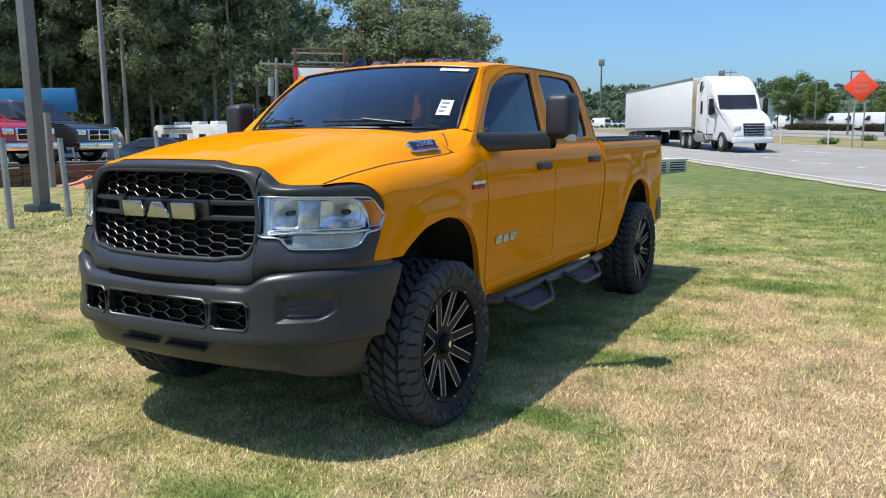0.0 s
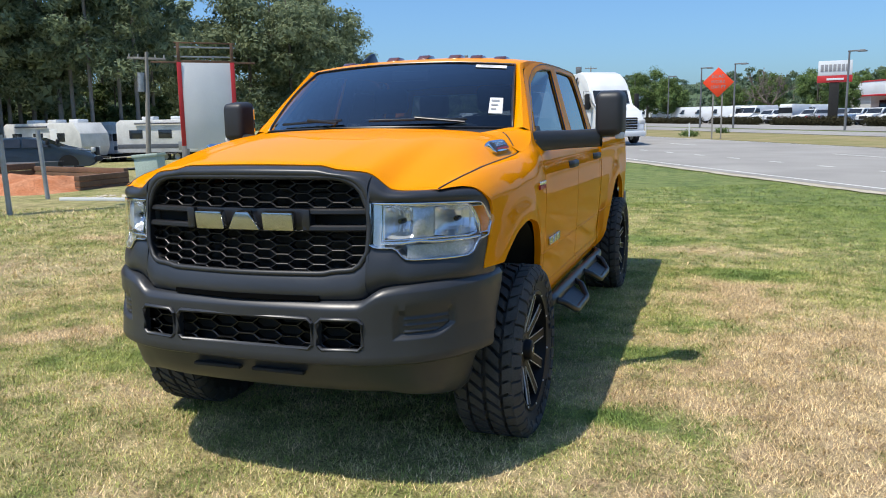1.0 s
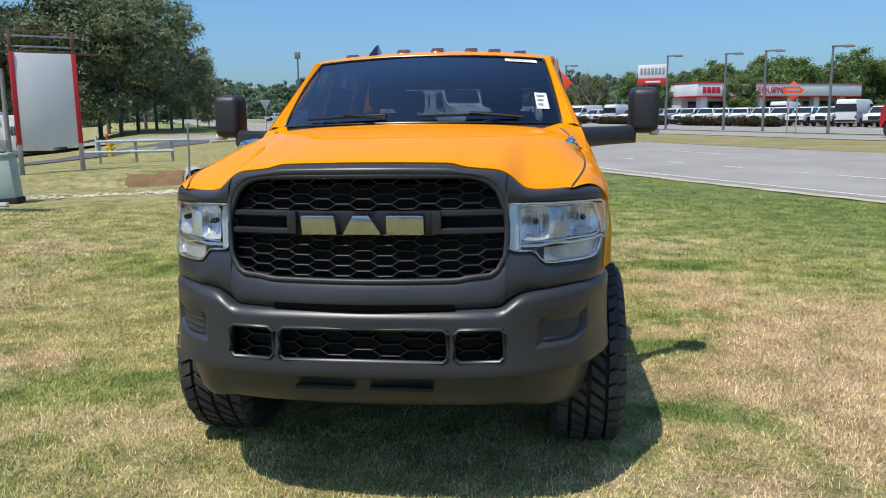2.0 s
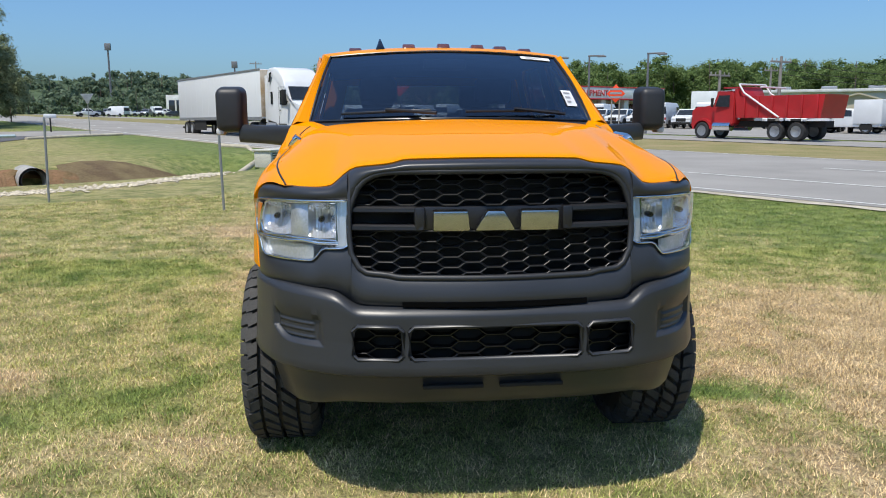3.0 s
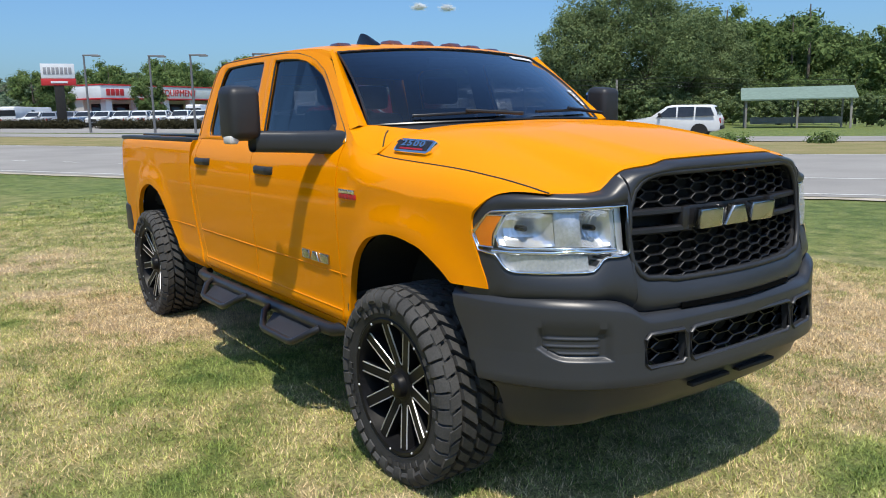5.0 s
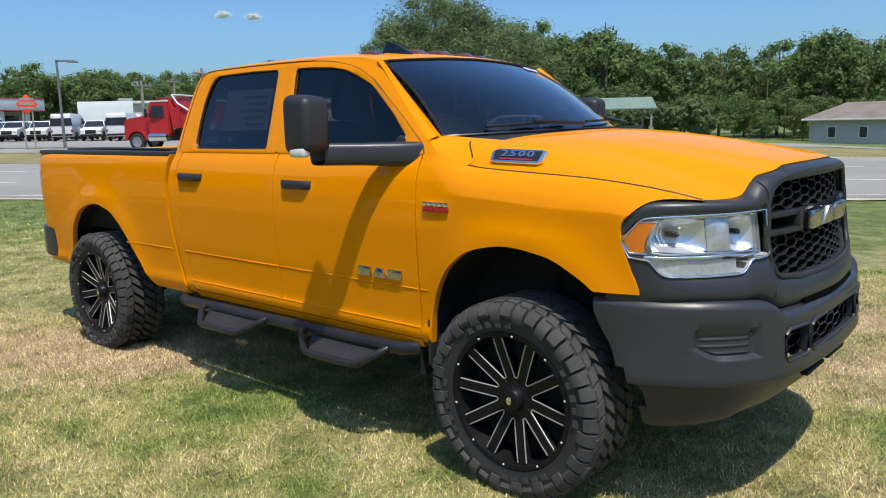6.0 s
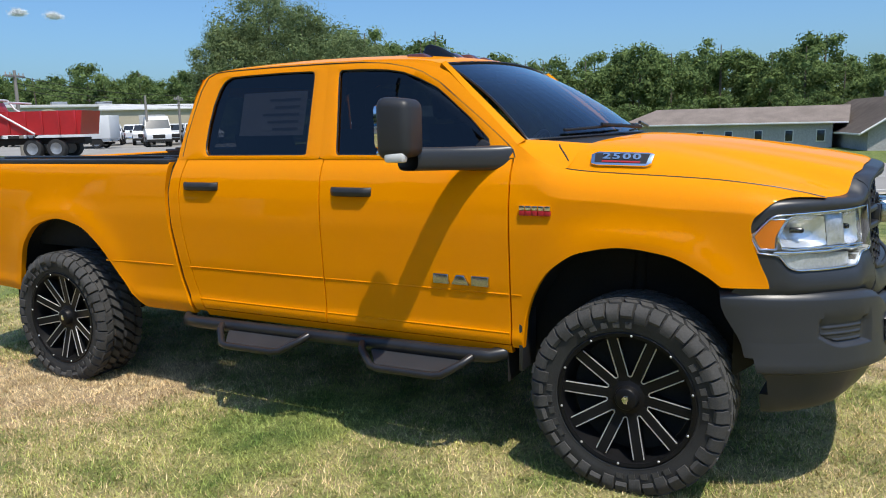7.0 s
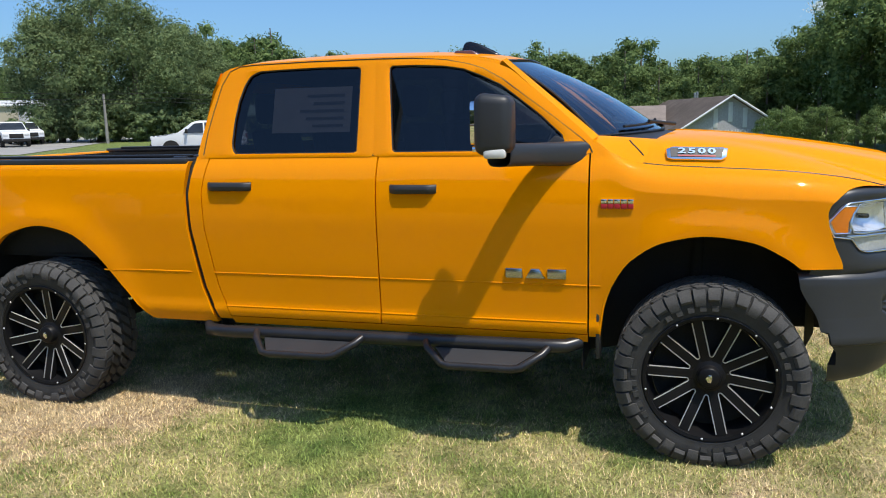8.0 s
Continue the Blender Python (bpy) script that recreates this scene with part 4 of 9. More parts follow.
for s in (-1, 1):
    for name, win, out, c in (("front_door_frame", WIN_F, OUT_F, (1.25, 1.72)), ("rear_door_frame", WIN_R, OUT_R, (2.1, 1.76))):
        n = 144
        inner, outer = polar(win, c, n), polar(out, c, n)
        bm = bmesh.new()
        mids = [[(o[0] + (i[0] - o[0]) * f, o[1] + (i[1] - o[1]) * f) for i, o in zip(inner, outer)] for f in (0, 0.5, 0.93, 1.0)]
        loops = [[bm.verts.new((s * (green_w(p[1], p[0]) + (0.004 if k in (1, 2) else 0)), *p)) for p in lp] for k, lp in enumerate(mids)]
        loops.append([bm.verts.new((s * (green_w(p[1], p[0]) - 0.03), *p)) for p in inner])
        for a, b in zip(loops, loops[1:]):
            for i in range(n):
                bm.faces.new((a[i], a[(i + 1) % n], b[(i + 1) % n], b[i]))
        ring = part(name, bm, PAINT, TRUCK, "", 45)
        bm = bmesh.new()
        la, lb = [bm.verts.new((s * (green_w(p[1], p[0]) - 0.036), *p)) for p in inner], [bm.verts.new((s * (green_w(p[1], p[0]) - 0.036), *p)) for p in outer]
        for i in range(n):
            bm.faces.new((la[i], la[(i + 1) % n], lb[(i + 1) % n], lb[i]))
        part("frame_trim", bm, CLOTH, TRUCK)
        bm = bmesh.new()
        f = [bm.verts.new((s * (green_w(p[1], p[0]) - 0.013), *p)) for p in inner]
        bm.faces.new(f)
        pane = part("side_window", bm, TINT, TRUCK, "dark tinted side window", 0)
        bm = bmesh.new()
        tube(bm, [(s * (green_w(p[1], p[0]) - 0.004), *p) for p in inner], 0.0055, 6, True)
        part("window_seal", bm, SATIN, TRUCK)
    bm = bmesh.new()
    tube(bm, [(s * (green_w(z, y) + 0.0015), y, z) for y, z in [(0.562, 1.54), (0.578, 1.573), (0.613, 1.605), (0.708, 1.677), (0.779, 1.730), (0.90, 1.816), (1.025, 1.908), (1.127, 1.965), (1.20, 1.990), (1.33, 2.018), (1.50, 2.032), (1.71, 2.037), (2.1, 2.038), (2.42, 2.034), (2.515, 2.028), (2.575, 2.003), (2.618, 1.929), (2.657, 1.786), (2.685, 1.665), (2.70, 1.547)]], 0.003, 6)
    part("door_seam", bm, SATIN, TRUCK)
    # front pillar between windshield and door
    bm = bmesh.new()
    rows = []
    for k in range(13):
        t = k / 12
        g = Vector((0.805 - 0.108 * t, 0.555 + 0.485 * t, 1.612 + 0.388 * t))
        d = Vector((green_w(1.60 + 0.405 * t, 0.562 + 0.475 * t) - 0.001, 0.562 + 0.475 * t, 1.598 + 0.407 * t))
        m = (g + d) / 2 + Vector((0.012, -0.022, 0.012))
        rows.append([(s * p.x, p.y, p.z) for p in (g + Vector((-0.01, 0.03, -0.02)), g, g.lerp(m, 0.6), m, m.lerp(d, 0.5), d, d + Vector((-0.02, 0.02, -0.02)))])
    grid(bm, rows)
    part("front_pillar", bm, PAINT, TRUCK, "", 50)
    bm = bmesh.new()
    grid(bm, [[(r[1][0] - s * 0.012, r[1][1] + 0.004, r[1][2] - 0.012), (r[3][0] - s * 0.03, r[3][1] + 0.03, r[3][2] - 0.03), (r[5][0] - s * 0.022, r[5][1] + 0.012, r[5][2] - 0.014)] for r in rows])
    part("pillar_trim", bm, CLOTH, TRUCK, "", 50)
    # fender top behind the hood, up to the pillar
    bm = bmesh.new()
    rows = []
    for k in range(13):
        t = k / 12
        row = []
        for i in range(11):
            u = i / 10
            q = 0.78 + 0.22 * u
            y = 0.17 + 0.16 * q * q - 0.002
            x = smooth_table(HOOD_HALF, y) * q
            a = Vector((x, y, hood_top(x, y) - 0.0008))
            b = Vector((0.786 + 0.112 * u, 0.548 + 0.018 * u, 1.618 - 0.020 * u * u))
            p = a.lerp(b, t)
            edge = smooth_table(HOOD_LINE, p.y) - 0.003
            side_x = fender_w(p.y, edge) - 0.001
            p += Vector(((side_x - p.x), 0, edge - p.z)) * u ** 3
            row.append((s * p.x, p.y, p.z))
        rows.append(row)
    grid(bm, rows)
    tree_of = BVHTree.FromBMesh(bm)
    part("fender_top", bm, PAINT, TRUCK, "", 60)
    # the dark seam tube's rear end, up to the windshield's corner
    line = []
    for y, z in [(0.300, 1.490), (0.312, 1.503), (0.325, 1.519), (0.340, 1.536), (0.360, 1.556), (0.383, 1.577), (0.395, 1.590)]:
        hit = tree_of.ray_cast(Vector((s * 1.3, y, z)), Vector((-s, 0, 0)))[0]
        if hit:
            line.append(hit)
    if len(line) > 2:
        bm = bmesh.new()
        tube(bm, line, 0.0042, 6)
        part("hood_seam_shade", bm, SATIN, TRUCK)

# windshield
bm = bmesh.new()
rows = []
for j in range(17):
    t = j / 16
    row = []
    for i in range(25):
        u = 2 * i / 24 - 1
        b, tp = Vector((0.80 * u, 0.24 + 0.31 * abs(u) ** 2.2, 1.628 - 0.015 * u * u)), Vector((0.695 * u, 0.985 + 0.055 * u * u, 2.034 - 0.032 * u * u))
        p = b.lerp(tp, t) + Vector((0, -0.02, 0.022)) * math.sin(math.pi * t)
        row.append(tuple(p))
    rows.append(row)
grid(bm, rows)
part("windshield", bm, WINDSHIELD, TRUCK, "wide raked windshield with a blue tint", 0)
WS = rows
bm = bmesh.new()
tube(bm, [Vector(p) + Vector((0, -0.002, 0.002)) for p in rows[0] + [r[-1] for r in rows[1:]] + rows[-1][-2::-1] + [r[0] for r in rows[-2:0:-1]]], 0.007, 6, True)
part("windshield_seal", bm, SATIN, TRUCK)
# cowl
bm = bmesh.new()
rows = [[], []]
for k in range(21):
    u = k / 10 - 1
    x, y = 0.74 * u, 0.165 + 0.16 * (0.74 * u / 0.885) ** 2
    rows[0].append((x, y, hood_top(x, y) - 0.014))
    rows[1].append((0.785 * u, 0.26 + 0.31 * abs(0.98 * u) ** 2.2, 1.624 - 0.015 * u * u))
grid(bm, rows)
part("cowl", bm, PLASTIC, TRUCK)
# back of the cab and its window
bm = bmesh.new()
grid(bm, [[(w * u, 2.70 + dy, z) for u in (-1, -0.8, 0.8, 1)] for z, w, dy in ((1.50, 0.91, 0.05), (1.58, 0.895, 0.04), (1.90, 0.80, -0.01), (2.0, 0.75, -0.035))])
for f in [f for f in bm.faces if abs(f.calc_center_median().x) < 0.1 and 1.6 < f.calc_center_median().z < 1.85]:
    bm.faces.remove(f)
part("cab_back", bm, PAINT, TRUCK)
bm = bmesh.new()
grid(bm, [[(-0.71, 2.737, 1.58), (0.71, 2.737, 1.58)], [(-0.64, 2.688, 1.90), (0.64, 2.688, 1.90)]])
part("rear_window", bm, REARGLASS, TRUCK)

# fascia: the black surround with openings for the grille and the lamps
GR_TOP = [(0, 1.428), (0.40, 1.424), (0.47, 1.408), (0.525, 1.36), (0.552, 1.29)]
GR_BOT = [(0, 1.030), (0.36, 1.032), (0.42, 1.043), (0.49, 1.048), (0.53, 1.075), (0.552, 1.12)]
HL_TOP = [(0.56, 1.318), (0.75, 1.314), (0.92, 1.306), (0.940, 1.302), (0.948, 1.288), (0.965, 1.224)]
HL_BOT = [(0.56, 1.150), (0.585, 1.136), (0.655, 1.134), (0.705, 1.086), (0.75, 1.082), (0.90, 1.079), (0.920, 1.089), (0.931, 1.115), (0.938, 1.140), (0.950, 1.147), (0.960, 1.153), (0.965, 1.212)]
BROW_TOP = [(0.79, 1.370), (0.87, 1.368), (0.91, 1.363), (0.93, 1.352), (0.95, 1.324), (0.962, 1.274), (0.972, 1.232)]
BUMP_TOP = [(0, 0.918), (0.52, 0.918), (0.545, 0.926), (0.60, 0.962), (0.63, 0.971), (0.75, 0.984), (0.988, 0.990)]
cols = sorted({round(v, 4) for v in list(np.linspace(0, 0.552, 25)) + list(np.linspace(0.562, 0.938, 25)) + [0.944, 0.950, 0.956, 0.961, 0.965]})
bm = bmesh.new()
for s in (-1, 1):
    for a, b in zip(cols, cols[1:]):
        mid = (a + b) / 2
        def edges(x):
            top = smooth_table(BROW_TOP, x) if x > 0.79 else smooth_table(HOOD_FRONT, x) - 0.010
            bot = smooth_table(BUMP_TOP, x) - 0.03
            if mid < 0.552:
                return [(bot, smooth_table(GR_BOT, x)), (smooth_table(GR_TOP, x), top)]
            if mid < 0.562 or mid > 0.965:
                return [(bot, (bot + top) / 2), ((bot + top) / 2, top)]
            return [(bot, smooth_table(HL_BOT, x)), (smooth_table(HL_TOP, x), top)]
        for (p0, p1), (q0, q1), upper in zip(edges(a), edges(b), (0, 1)):
            n = 8
            def at(x, lo, hi, f):
                z = lo + (hi - lo) * f
                back = 0.026 * max(0, (f - 0.6) / 0.4) ** 3 if upper else 0.05 * max(0, (0.35 - f) / 0.35) ** 1.5
                puff = -0.022 * math.sin(math.pi * min(1, max(0, f))) ** 0.7 * (1 - 0.8 * max(0, min(0.09, x - 0.86) / 0.08) ** 2)
                return (s * x, face_y(x, z) + back + puff, z)
            for k in range(n):
                vs = [bm.verts.new(at(a, p0, p1, k / n)), bm.verts.new(at(b, q0, q1, k / n)), bm.verts.new(at(b, q0, q1, (k + 1) / n)), bm.verts.new(at(a, p0, p1, (k + 1) / n))]
                bm.faces.new(vs)
bmesh.ops.remove_doubles(bm, verts=bm.verts, dist=0.0004)
border = [e for e in bm.edges if e.is_boundary]
ext = bmesh.ops.extrude_edge_only(bm, edges=border)["geom"]
bmesh.ops.translate(bm, verts=[v for v in ext if isinstance(v, bmesh.types.BMVert)], vec=(0, 0.05, 0))
FASCIA = part("grille_surround", bm, BUMPER, TRUCK, "satin black grille surround", 35)


def grille_loop(off=0.0, n=20):
    top = [(x, smooth_table(GR_TOP, x) + off) for x in np.linspace(0, 0.552, n)]
    bot = [(x, smooth_table(GR_BOT, x) - off) for x in np.linspace(0.552, 0, n)]
    right = top + [(0.554 + off, 1.24), (0.554 + off, 1.18)] + bot
    return right + [(-x, z) for x, z in right[::-1][1:-1]]


bm = bmesh.new()
tube(bm, [(x, face_y(x, z) - 0.006, z) for x, z in grille_loop(0.004)], 0.012, 8, True)
part("grille_rim", bm, PLASTIC, TRUCK, "black rim round the grille", 60)


def honeycomb(bm, inside, depth_y, w, h, r, x0, x1, z0, z1):
    """Bars along the sides of flattened hexagons, within a region."""
    seen = set()
    nx, nz = int((x1 - x0) / (0.75 * w)) + 2, int((z1 - z0) / h) + 2
    for i in range(-nx, nx + 1):
        for j in range(-1, nz + 1):
            cx, cz = i * 0.75 * w, z0 + j * h + (h / 2 if i % 2 else 0)
            pts = [(cx - w / 2, cz), (cx - w / 4, cz + h / 2), (cx + w / 4, cz + h / 2), (cx + w / 2, cz)]
            for p, q in zip(pts, pts[1:]):
                key = tuple(round(v, 3) for v in (p[0] + q[0], p[1] + q[1]))
                if key in seen or not inside((p[0] + q[0]) / 2, (p[1] + q[1]) / 2):
                    continue
                seen.add(key)
                a, b = Vector((p[0], depth_y(*p), p[1])), Vector((q[0], depth_y(*q), q[1]))
                d = (b - a).normalized()
                up = Vector((0, 1, 0)).cross(d).normalized() * r
                e = d * r * 0.6
                rings = [[bm.verts.new(v + Vector((0, dy, 0))) for v in (a - e - up * w, b + e - up * w, b + e + up * w, a - e + up * w)] for dy, w in ((0, 0.3), (0.8 * r, 1.0), (0.032, 1.15))]
                bm.faces.new(rings[0])
                for f, g in zip(rings, rings[1:]):
                    for k in range(4):
                        bm.faces.new((f[k], f[(k + 1) % 4], g[(k + 1) % 4], g[k]))


def in_grille(x, z):
    x = abs(x)
    return x < 0.558 and smooth_table(GR_BOT, x) - 0.006 < z < smooth_table(GR_TOP, x) + 0.006


MESHBLACK = surf("glossy_black_mesh", (0.012, 0.012, 0.013), (0.009, 0.009, 0.010), 0.36, 0, 8, 300, 0.02, 0.0005, grain=0.1)
for lo, hi in ((1.0, 1.205), (1.29, 1.46)):
    bm = bmesh.new()
    honeycomb(bm, lambda x, z: in_grille(x, z) and lo < z < hi, lambda x, z: face_y(x, z) + 0.022, 0.112, 0.040, 0.0033, 0, 0.6, 1.0, 1.46)
    part("grille_mesh", bm, MESHBLACK, TRUCK, "glossy black honeycomb grille mesh", 30)
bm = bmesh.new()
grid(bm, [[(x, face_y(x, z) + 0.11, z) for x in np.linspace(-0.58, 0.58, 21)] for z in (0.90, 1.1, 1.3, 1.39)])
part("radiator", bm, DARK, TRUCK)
# two cross bars that hold the emblem
for z0, z1 in ((1.272, 1.297), (1.203, 1.228)):
    for s in (-1, 1):
        bm = bmesh.new()
        rows = []
        for x in np.linspace(0.275, 0.556, 9):
            rows.append([(s * x, face_y(x, z) + dy, z) for dy, z in ((0.05, z0), (0.004, z0), (-0.004, z0 + 0.006), (-0.004, z1 - 0.006), (0.004, z1), (0.05, z1))])
        grid(bm, rows)
        part("grille_bar", bm, SATIN, TRUCK, "", 30)
for s in (-1, 1):
    bm = bmesh.new()
    box(bm, s * 0.288 - 0.020, face_y(0.28, 1.25) - 0.007, 1.203, s * 0.288 + 0.020, face_y(0.28, 1.25) + 0.05, 1.297, 0.008)
    part("grille_bracket", bm, SATIN, TRUCK)
bm = bmesh.new()
box(bm, -0.29, -0.925, 1.205, 0.29, -0.88, 1.295, 0.004)
part("grille_bracket", bm, SATIN, TRUCK)


EMBLEM = surf("dull_chrome", (0.52, 0.52, 0.50), (0.46, 0.46, 0.45), 0.22, 1, 5, 300, 0.01, 0.0003, grain=0.05)


def emblem(name, y0, y1, scale, parent, place):
    """Three plain raised blocks in place of a maker's lettering: two square-cut and one tapered between."""
    for x, outline in ((-1.12, [(-0.48, -0.27), (0.48, -0.27), (0.42, 0.27), (-0.48, 0.27)]), (0.0, [(-0.54, -0.27), (0.54, -0.27), (0.22, 0.27), (-0.22, 0.27)]), (1.14, [(-0.5, -0.27), (0.5, -0.27), (0.5, 0.27), (-0.5, 0.27)])):
        bm = bmesh.new()
        prism(bm, [((x + p[0]) * scale, p[1] * scale) for p in outline], "y", y0, y1, 0.06 * scale)
        e = part(name, bm, EMBLEM, parent, "plain chrome emblem block", 30)
        e.matrix_basis = place


emblem("emblem", -0.022, 0.02, 0.150, TRUCK, pose(0, -0.960, 1.247, 7, 0, 0))

# bumper
BUMP_BOT = [(0, 0.500), (0.55, 0.500), (0.75, 0.480), (0.91, 0.455), (0.99, 0.44)]
HOLES = [(0.0, 0.335, 0.716, 0.848), (0.362, 0.548, 0.716, 0.846)]
xs = sorted({round(v, 4) for v in list(np.linspace(0, 0.988, 42)) + list(np.linspace(0.645, 0.895, 44)) + [0.335, 0.362, 0.548]})
zs_mid = [0.716, 0.75, 0.78, 0.81, 0.846]
bm = bmesh.new()


def bump_pt(x, f):
    """f in 0..1 from the bottom edge to the back of the top shelf."""
    zt, zb, y = smooth_table(BUMP_TOP, x), smooth_table(BUMP_BOT, x), smooth_table(BUMP_PLAN, x)
    prof = [(0.0, zb, 0.125), (0.08, zb + 0.03, 0.094), (0.20, 0.600, 0.058), (0.235, 0.638, 0.042), (0.25, 0.646, 0.006), (0.27, 0.653, -0.006), (0.30, 0.668, -0.012), (0.38, 0.716, -0.006), (0.56, 0.78, 0.0), (0.74, 0.846, 0.002), (0.86, zt - 0.034, 0.003), (0.875, zt - 0.028, 0.005), (0.90, zt - 0.010, 0.021), (0.93, zt - 0.003, 0.036), (0.96, zt, 0.060), (1.0, zt - 0.004, 0.10)]
    z, d = lerp_table([(p[0], p[1]) for p in prof], f), lerp_table([(p[0], p[2]) for p in prof], f)
    nx = min(1.0, max(0.0, (x - 0.6) / 0.36))
    if x > 0.85:
        x -= (x - 0.85) / 0.138 * (0.026 * max(0.0, 0.95 - z) / 0.5 + 0.012 * min(1.0, max(0.0, 0.648 - z) / 0.02))
        y = smooth_table(BUMP_PLAN, x)
    return Vector((x - d * nx * 0.9, y + d * (1 - 0.75 * nx), z))


def dent(p, x):
    """The blanked fog lamp pocket: sloped inner side and sill, and a plate with three ribs."""
    if not (0.66 < x < 0.885 and 0.74 < p.z < 0.875):
        return p
    low = 0.752 + 0.05 * max(0.0, (x - 0.80) / 0.08) ** 2
    high = 0.868 - 0.03 * max(0.0, (0.69 - x) / 0.03) ** 2
    k = 1.0
    for d, w in ((x - 0.662, 0.030), (0.880 - x, 0.012), (p.z - low, 0.022), (high - p.z, 0.007)):
        k = min(k, max(0.0, d / w))
    k = k * k * (3 - 2 * k)
    depth = 0.024 * k
    if 0.705 < x < 0.866 and low + 0.024 < p.z < high - 0.012:
        e = min(1.0, (x - 0.705) / 0.008, (0.866 - x) / 0.008)
        depth -= e * (0.004 + 0.005 * max(0.0, math.sin((p.z - 0.776) * 2 * math.pi / 0.027)))
    nx = min(1.0, max(0.0, (x - 0.6) / 0.36))
    return p + Vector((-0.8 * nx, 1 - 0.6 * nx, 0)) * depth


fs = [0, 0.08, 0.14, 0.2, 0.235, 0.25, 0.27, 0.30, 0.34, 0.38, 0.41] + [round(0.44 + 0.008 * k, 4) for k in range(38)] + [0.75, 0.78, 0.82, 0.86, 0.875, 0.90, 0.915, 0.93, 0.945, 0.96, 0.98, 1.0]
for s in (-1, 1):
    for xa, xb in zip(xs, xs[1:]):
        for fa, fb in zip(fs, fs[1:]):
            xm, fm = (xa + xb) / 2, (fa + fb) / 2
            if 0.38 < fm < 0.74 and (xm < 0.335 or 0.362 < xm < 0.548):
                continue
            pk = [dent(bump_pt(x, f), x) for x, f in ((xa, fa), (xb, fa), (xb, fb), (xa, fb))]
            bm.faces.new([bm.verts.new((s * p.x, p.y, p.z)) for p in pk])
bmesh.ops.remove_doubles(bm, verts=bm.verts, dist=0.0004)
border = [e for e in bm.edges if e.is_boundary]
ext = bmesh.ops.extrude_edge_only(bm, edges=border)["geom"]
bmesh.ops.translate(bm, verts=[v for v in ext if isinstance(v, bmesh.types.BMVert)], vec=(0, 0.035, 0))
for v in ext:
    if isinstance(v, bmesh.types.BMVert) and abs(v.co.x) > 0.90 and v.co.z < 0.70:
        v.co.x *= 0.94
        v.co.y -= 0.035
BUMP = part("front_bumper", bm, BUMPER, TRUCK, "dark grey textured plastic front bumper", 35)


# lower grille behind the bumper openings
for x0, x1 in ((-0.335, 0.335), (-0.55, -0.36), (0.36, 0.55)):
    bm = bmesh.new()
    honeycomb(bm, lambda x, z: x0 < x < x1 and 0.71 < z < 0.85, lambda x, z: smooth_table(BUMP_PLAN, abs(x)) + 0.03, 0.142, 0.050, 0.0042, 0, 0.6, 0.68, 0.90)
    part("lower_grille", bm, GLOSSBLACK, TRUCK, "glossy black honeycomb insert", 30)
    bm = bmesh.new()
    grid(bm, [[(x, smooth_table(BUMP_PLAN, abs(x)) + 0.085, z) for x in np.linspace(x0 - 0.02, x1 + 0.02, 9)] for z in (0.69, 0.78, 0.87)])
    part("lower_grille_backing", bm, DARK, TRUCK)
    bm = bmesh.new()
    c = 0.018
    lp = [(x0 + c, 0.716), (x1 - c, 0.716), (x1, 0.716 + c), (x1, 0.846 - c), (x1 - c, 0.846), (x0 + c, 0.846), (x0, 0.846 - c), (x0, 0.716 + c)]
    tube(bm, [(x, smooth_table(BUMP_PLAN, abs(x)) - 0.002, z) for x, z in lp], 0.009, 6, True)
    part("opening_rim", bm, BUMPER, TRUCK, "", 60)
# solid black bars stand in for the shade inside two valance slots
for x0, x1 in ((-0.285, -0.045), (0.018, 0.272)):
    bm = bmesh.new()
    box(bm, x0, -1.002, 0.588, x1, -0.97, 0.604, 0.004)
    part("valance_slot_shade", bm, DARK, TRUCK)
# near-black strip on the surround, painted shade of the recess below the grille
bm = bmesh.new()
grid(bm, [[(x, face_y(x, z) + dy, z) for x in np.linspace(-0.36, 0.36, 15)] for dy, z in ((0.02, 0.918), (-0.0225, 0.919), (-0.0225, 0.938), (0.01, 0.939))])
part("intake_slot_shade", bm, surf("slot_shade_black", (0.003, 0.003, 0.003), (0.002, 0.002, 0.002), 0.95, spec=0.05), TRUCK)

# ---- headlights ----
FROST = surf("frosted_lens", (0.58, 0.60, 0.62), (0.50, 0.52, 0.54), 0.25, 0.45, 10, 90, 0.2, 0.002, coat=0.5)
def lamp_sheet(bm, s, dy, x0=0.562, x1=0.9645, n=40, m=8, lo=None, hi=None):
    rows = []
    for x in np.linspace(x0, x1, n):
        a, b = (lo or smooth_table(HL_BOT, x)), (hi or smooth_table(HL_TOP, x))
        rows.append([(s * (x - dy * 0.9 * max(0, (x - 0.70) / 0.25)), face_y(x, z) + dy * (1 - 0.35 * max(0, (x - 0.70) / 0.25)), z) for z in np.linspace(a, b, m)])
    grid(bm, rows)


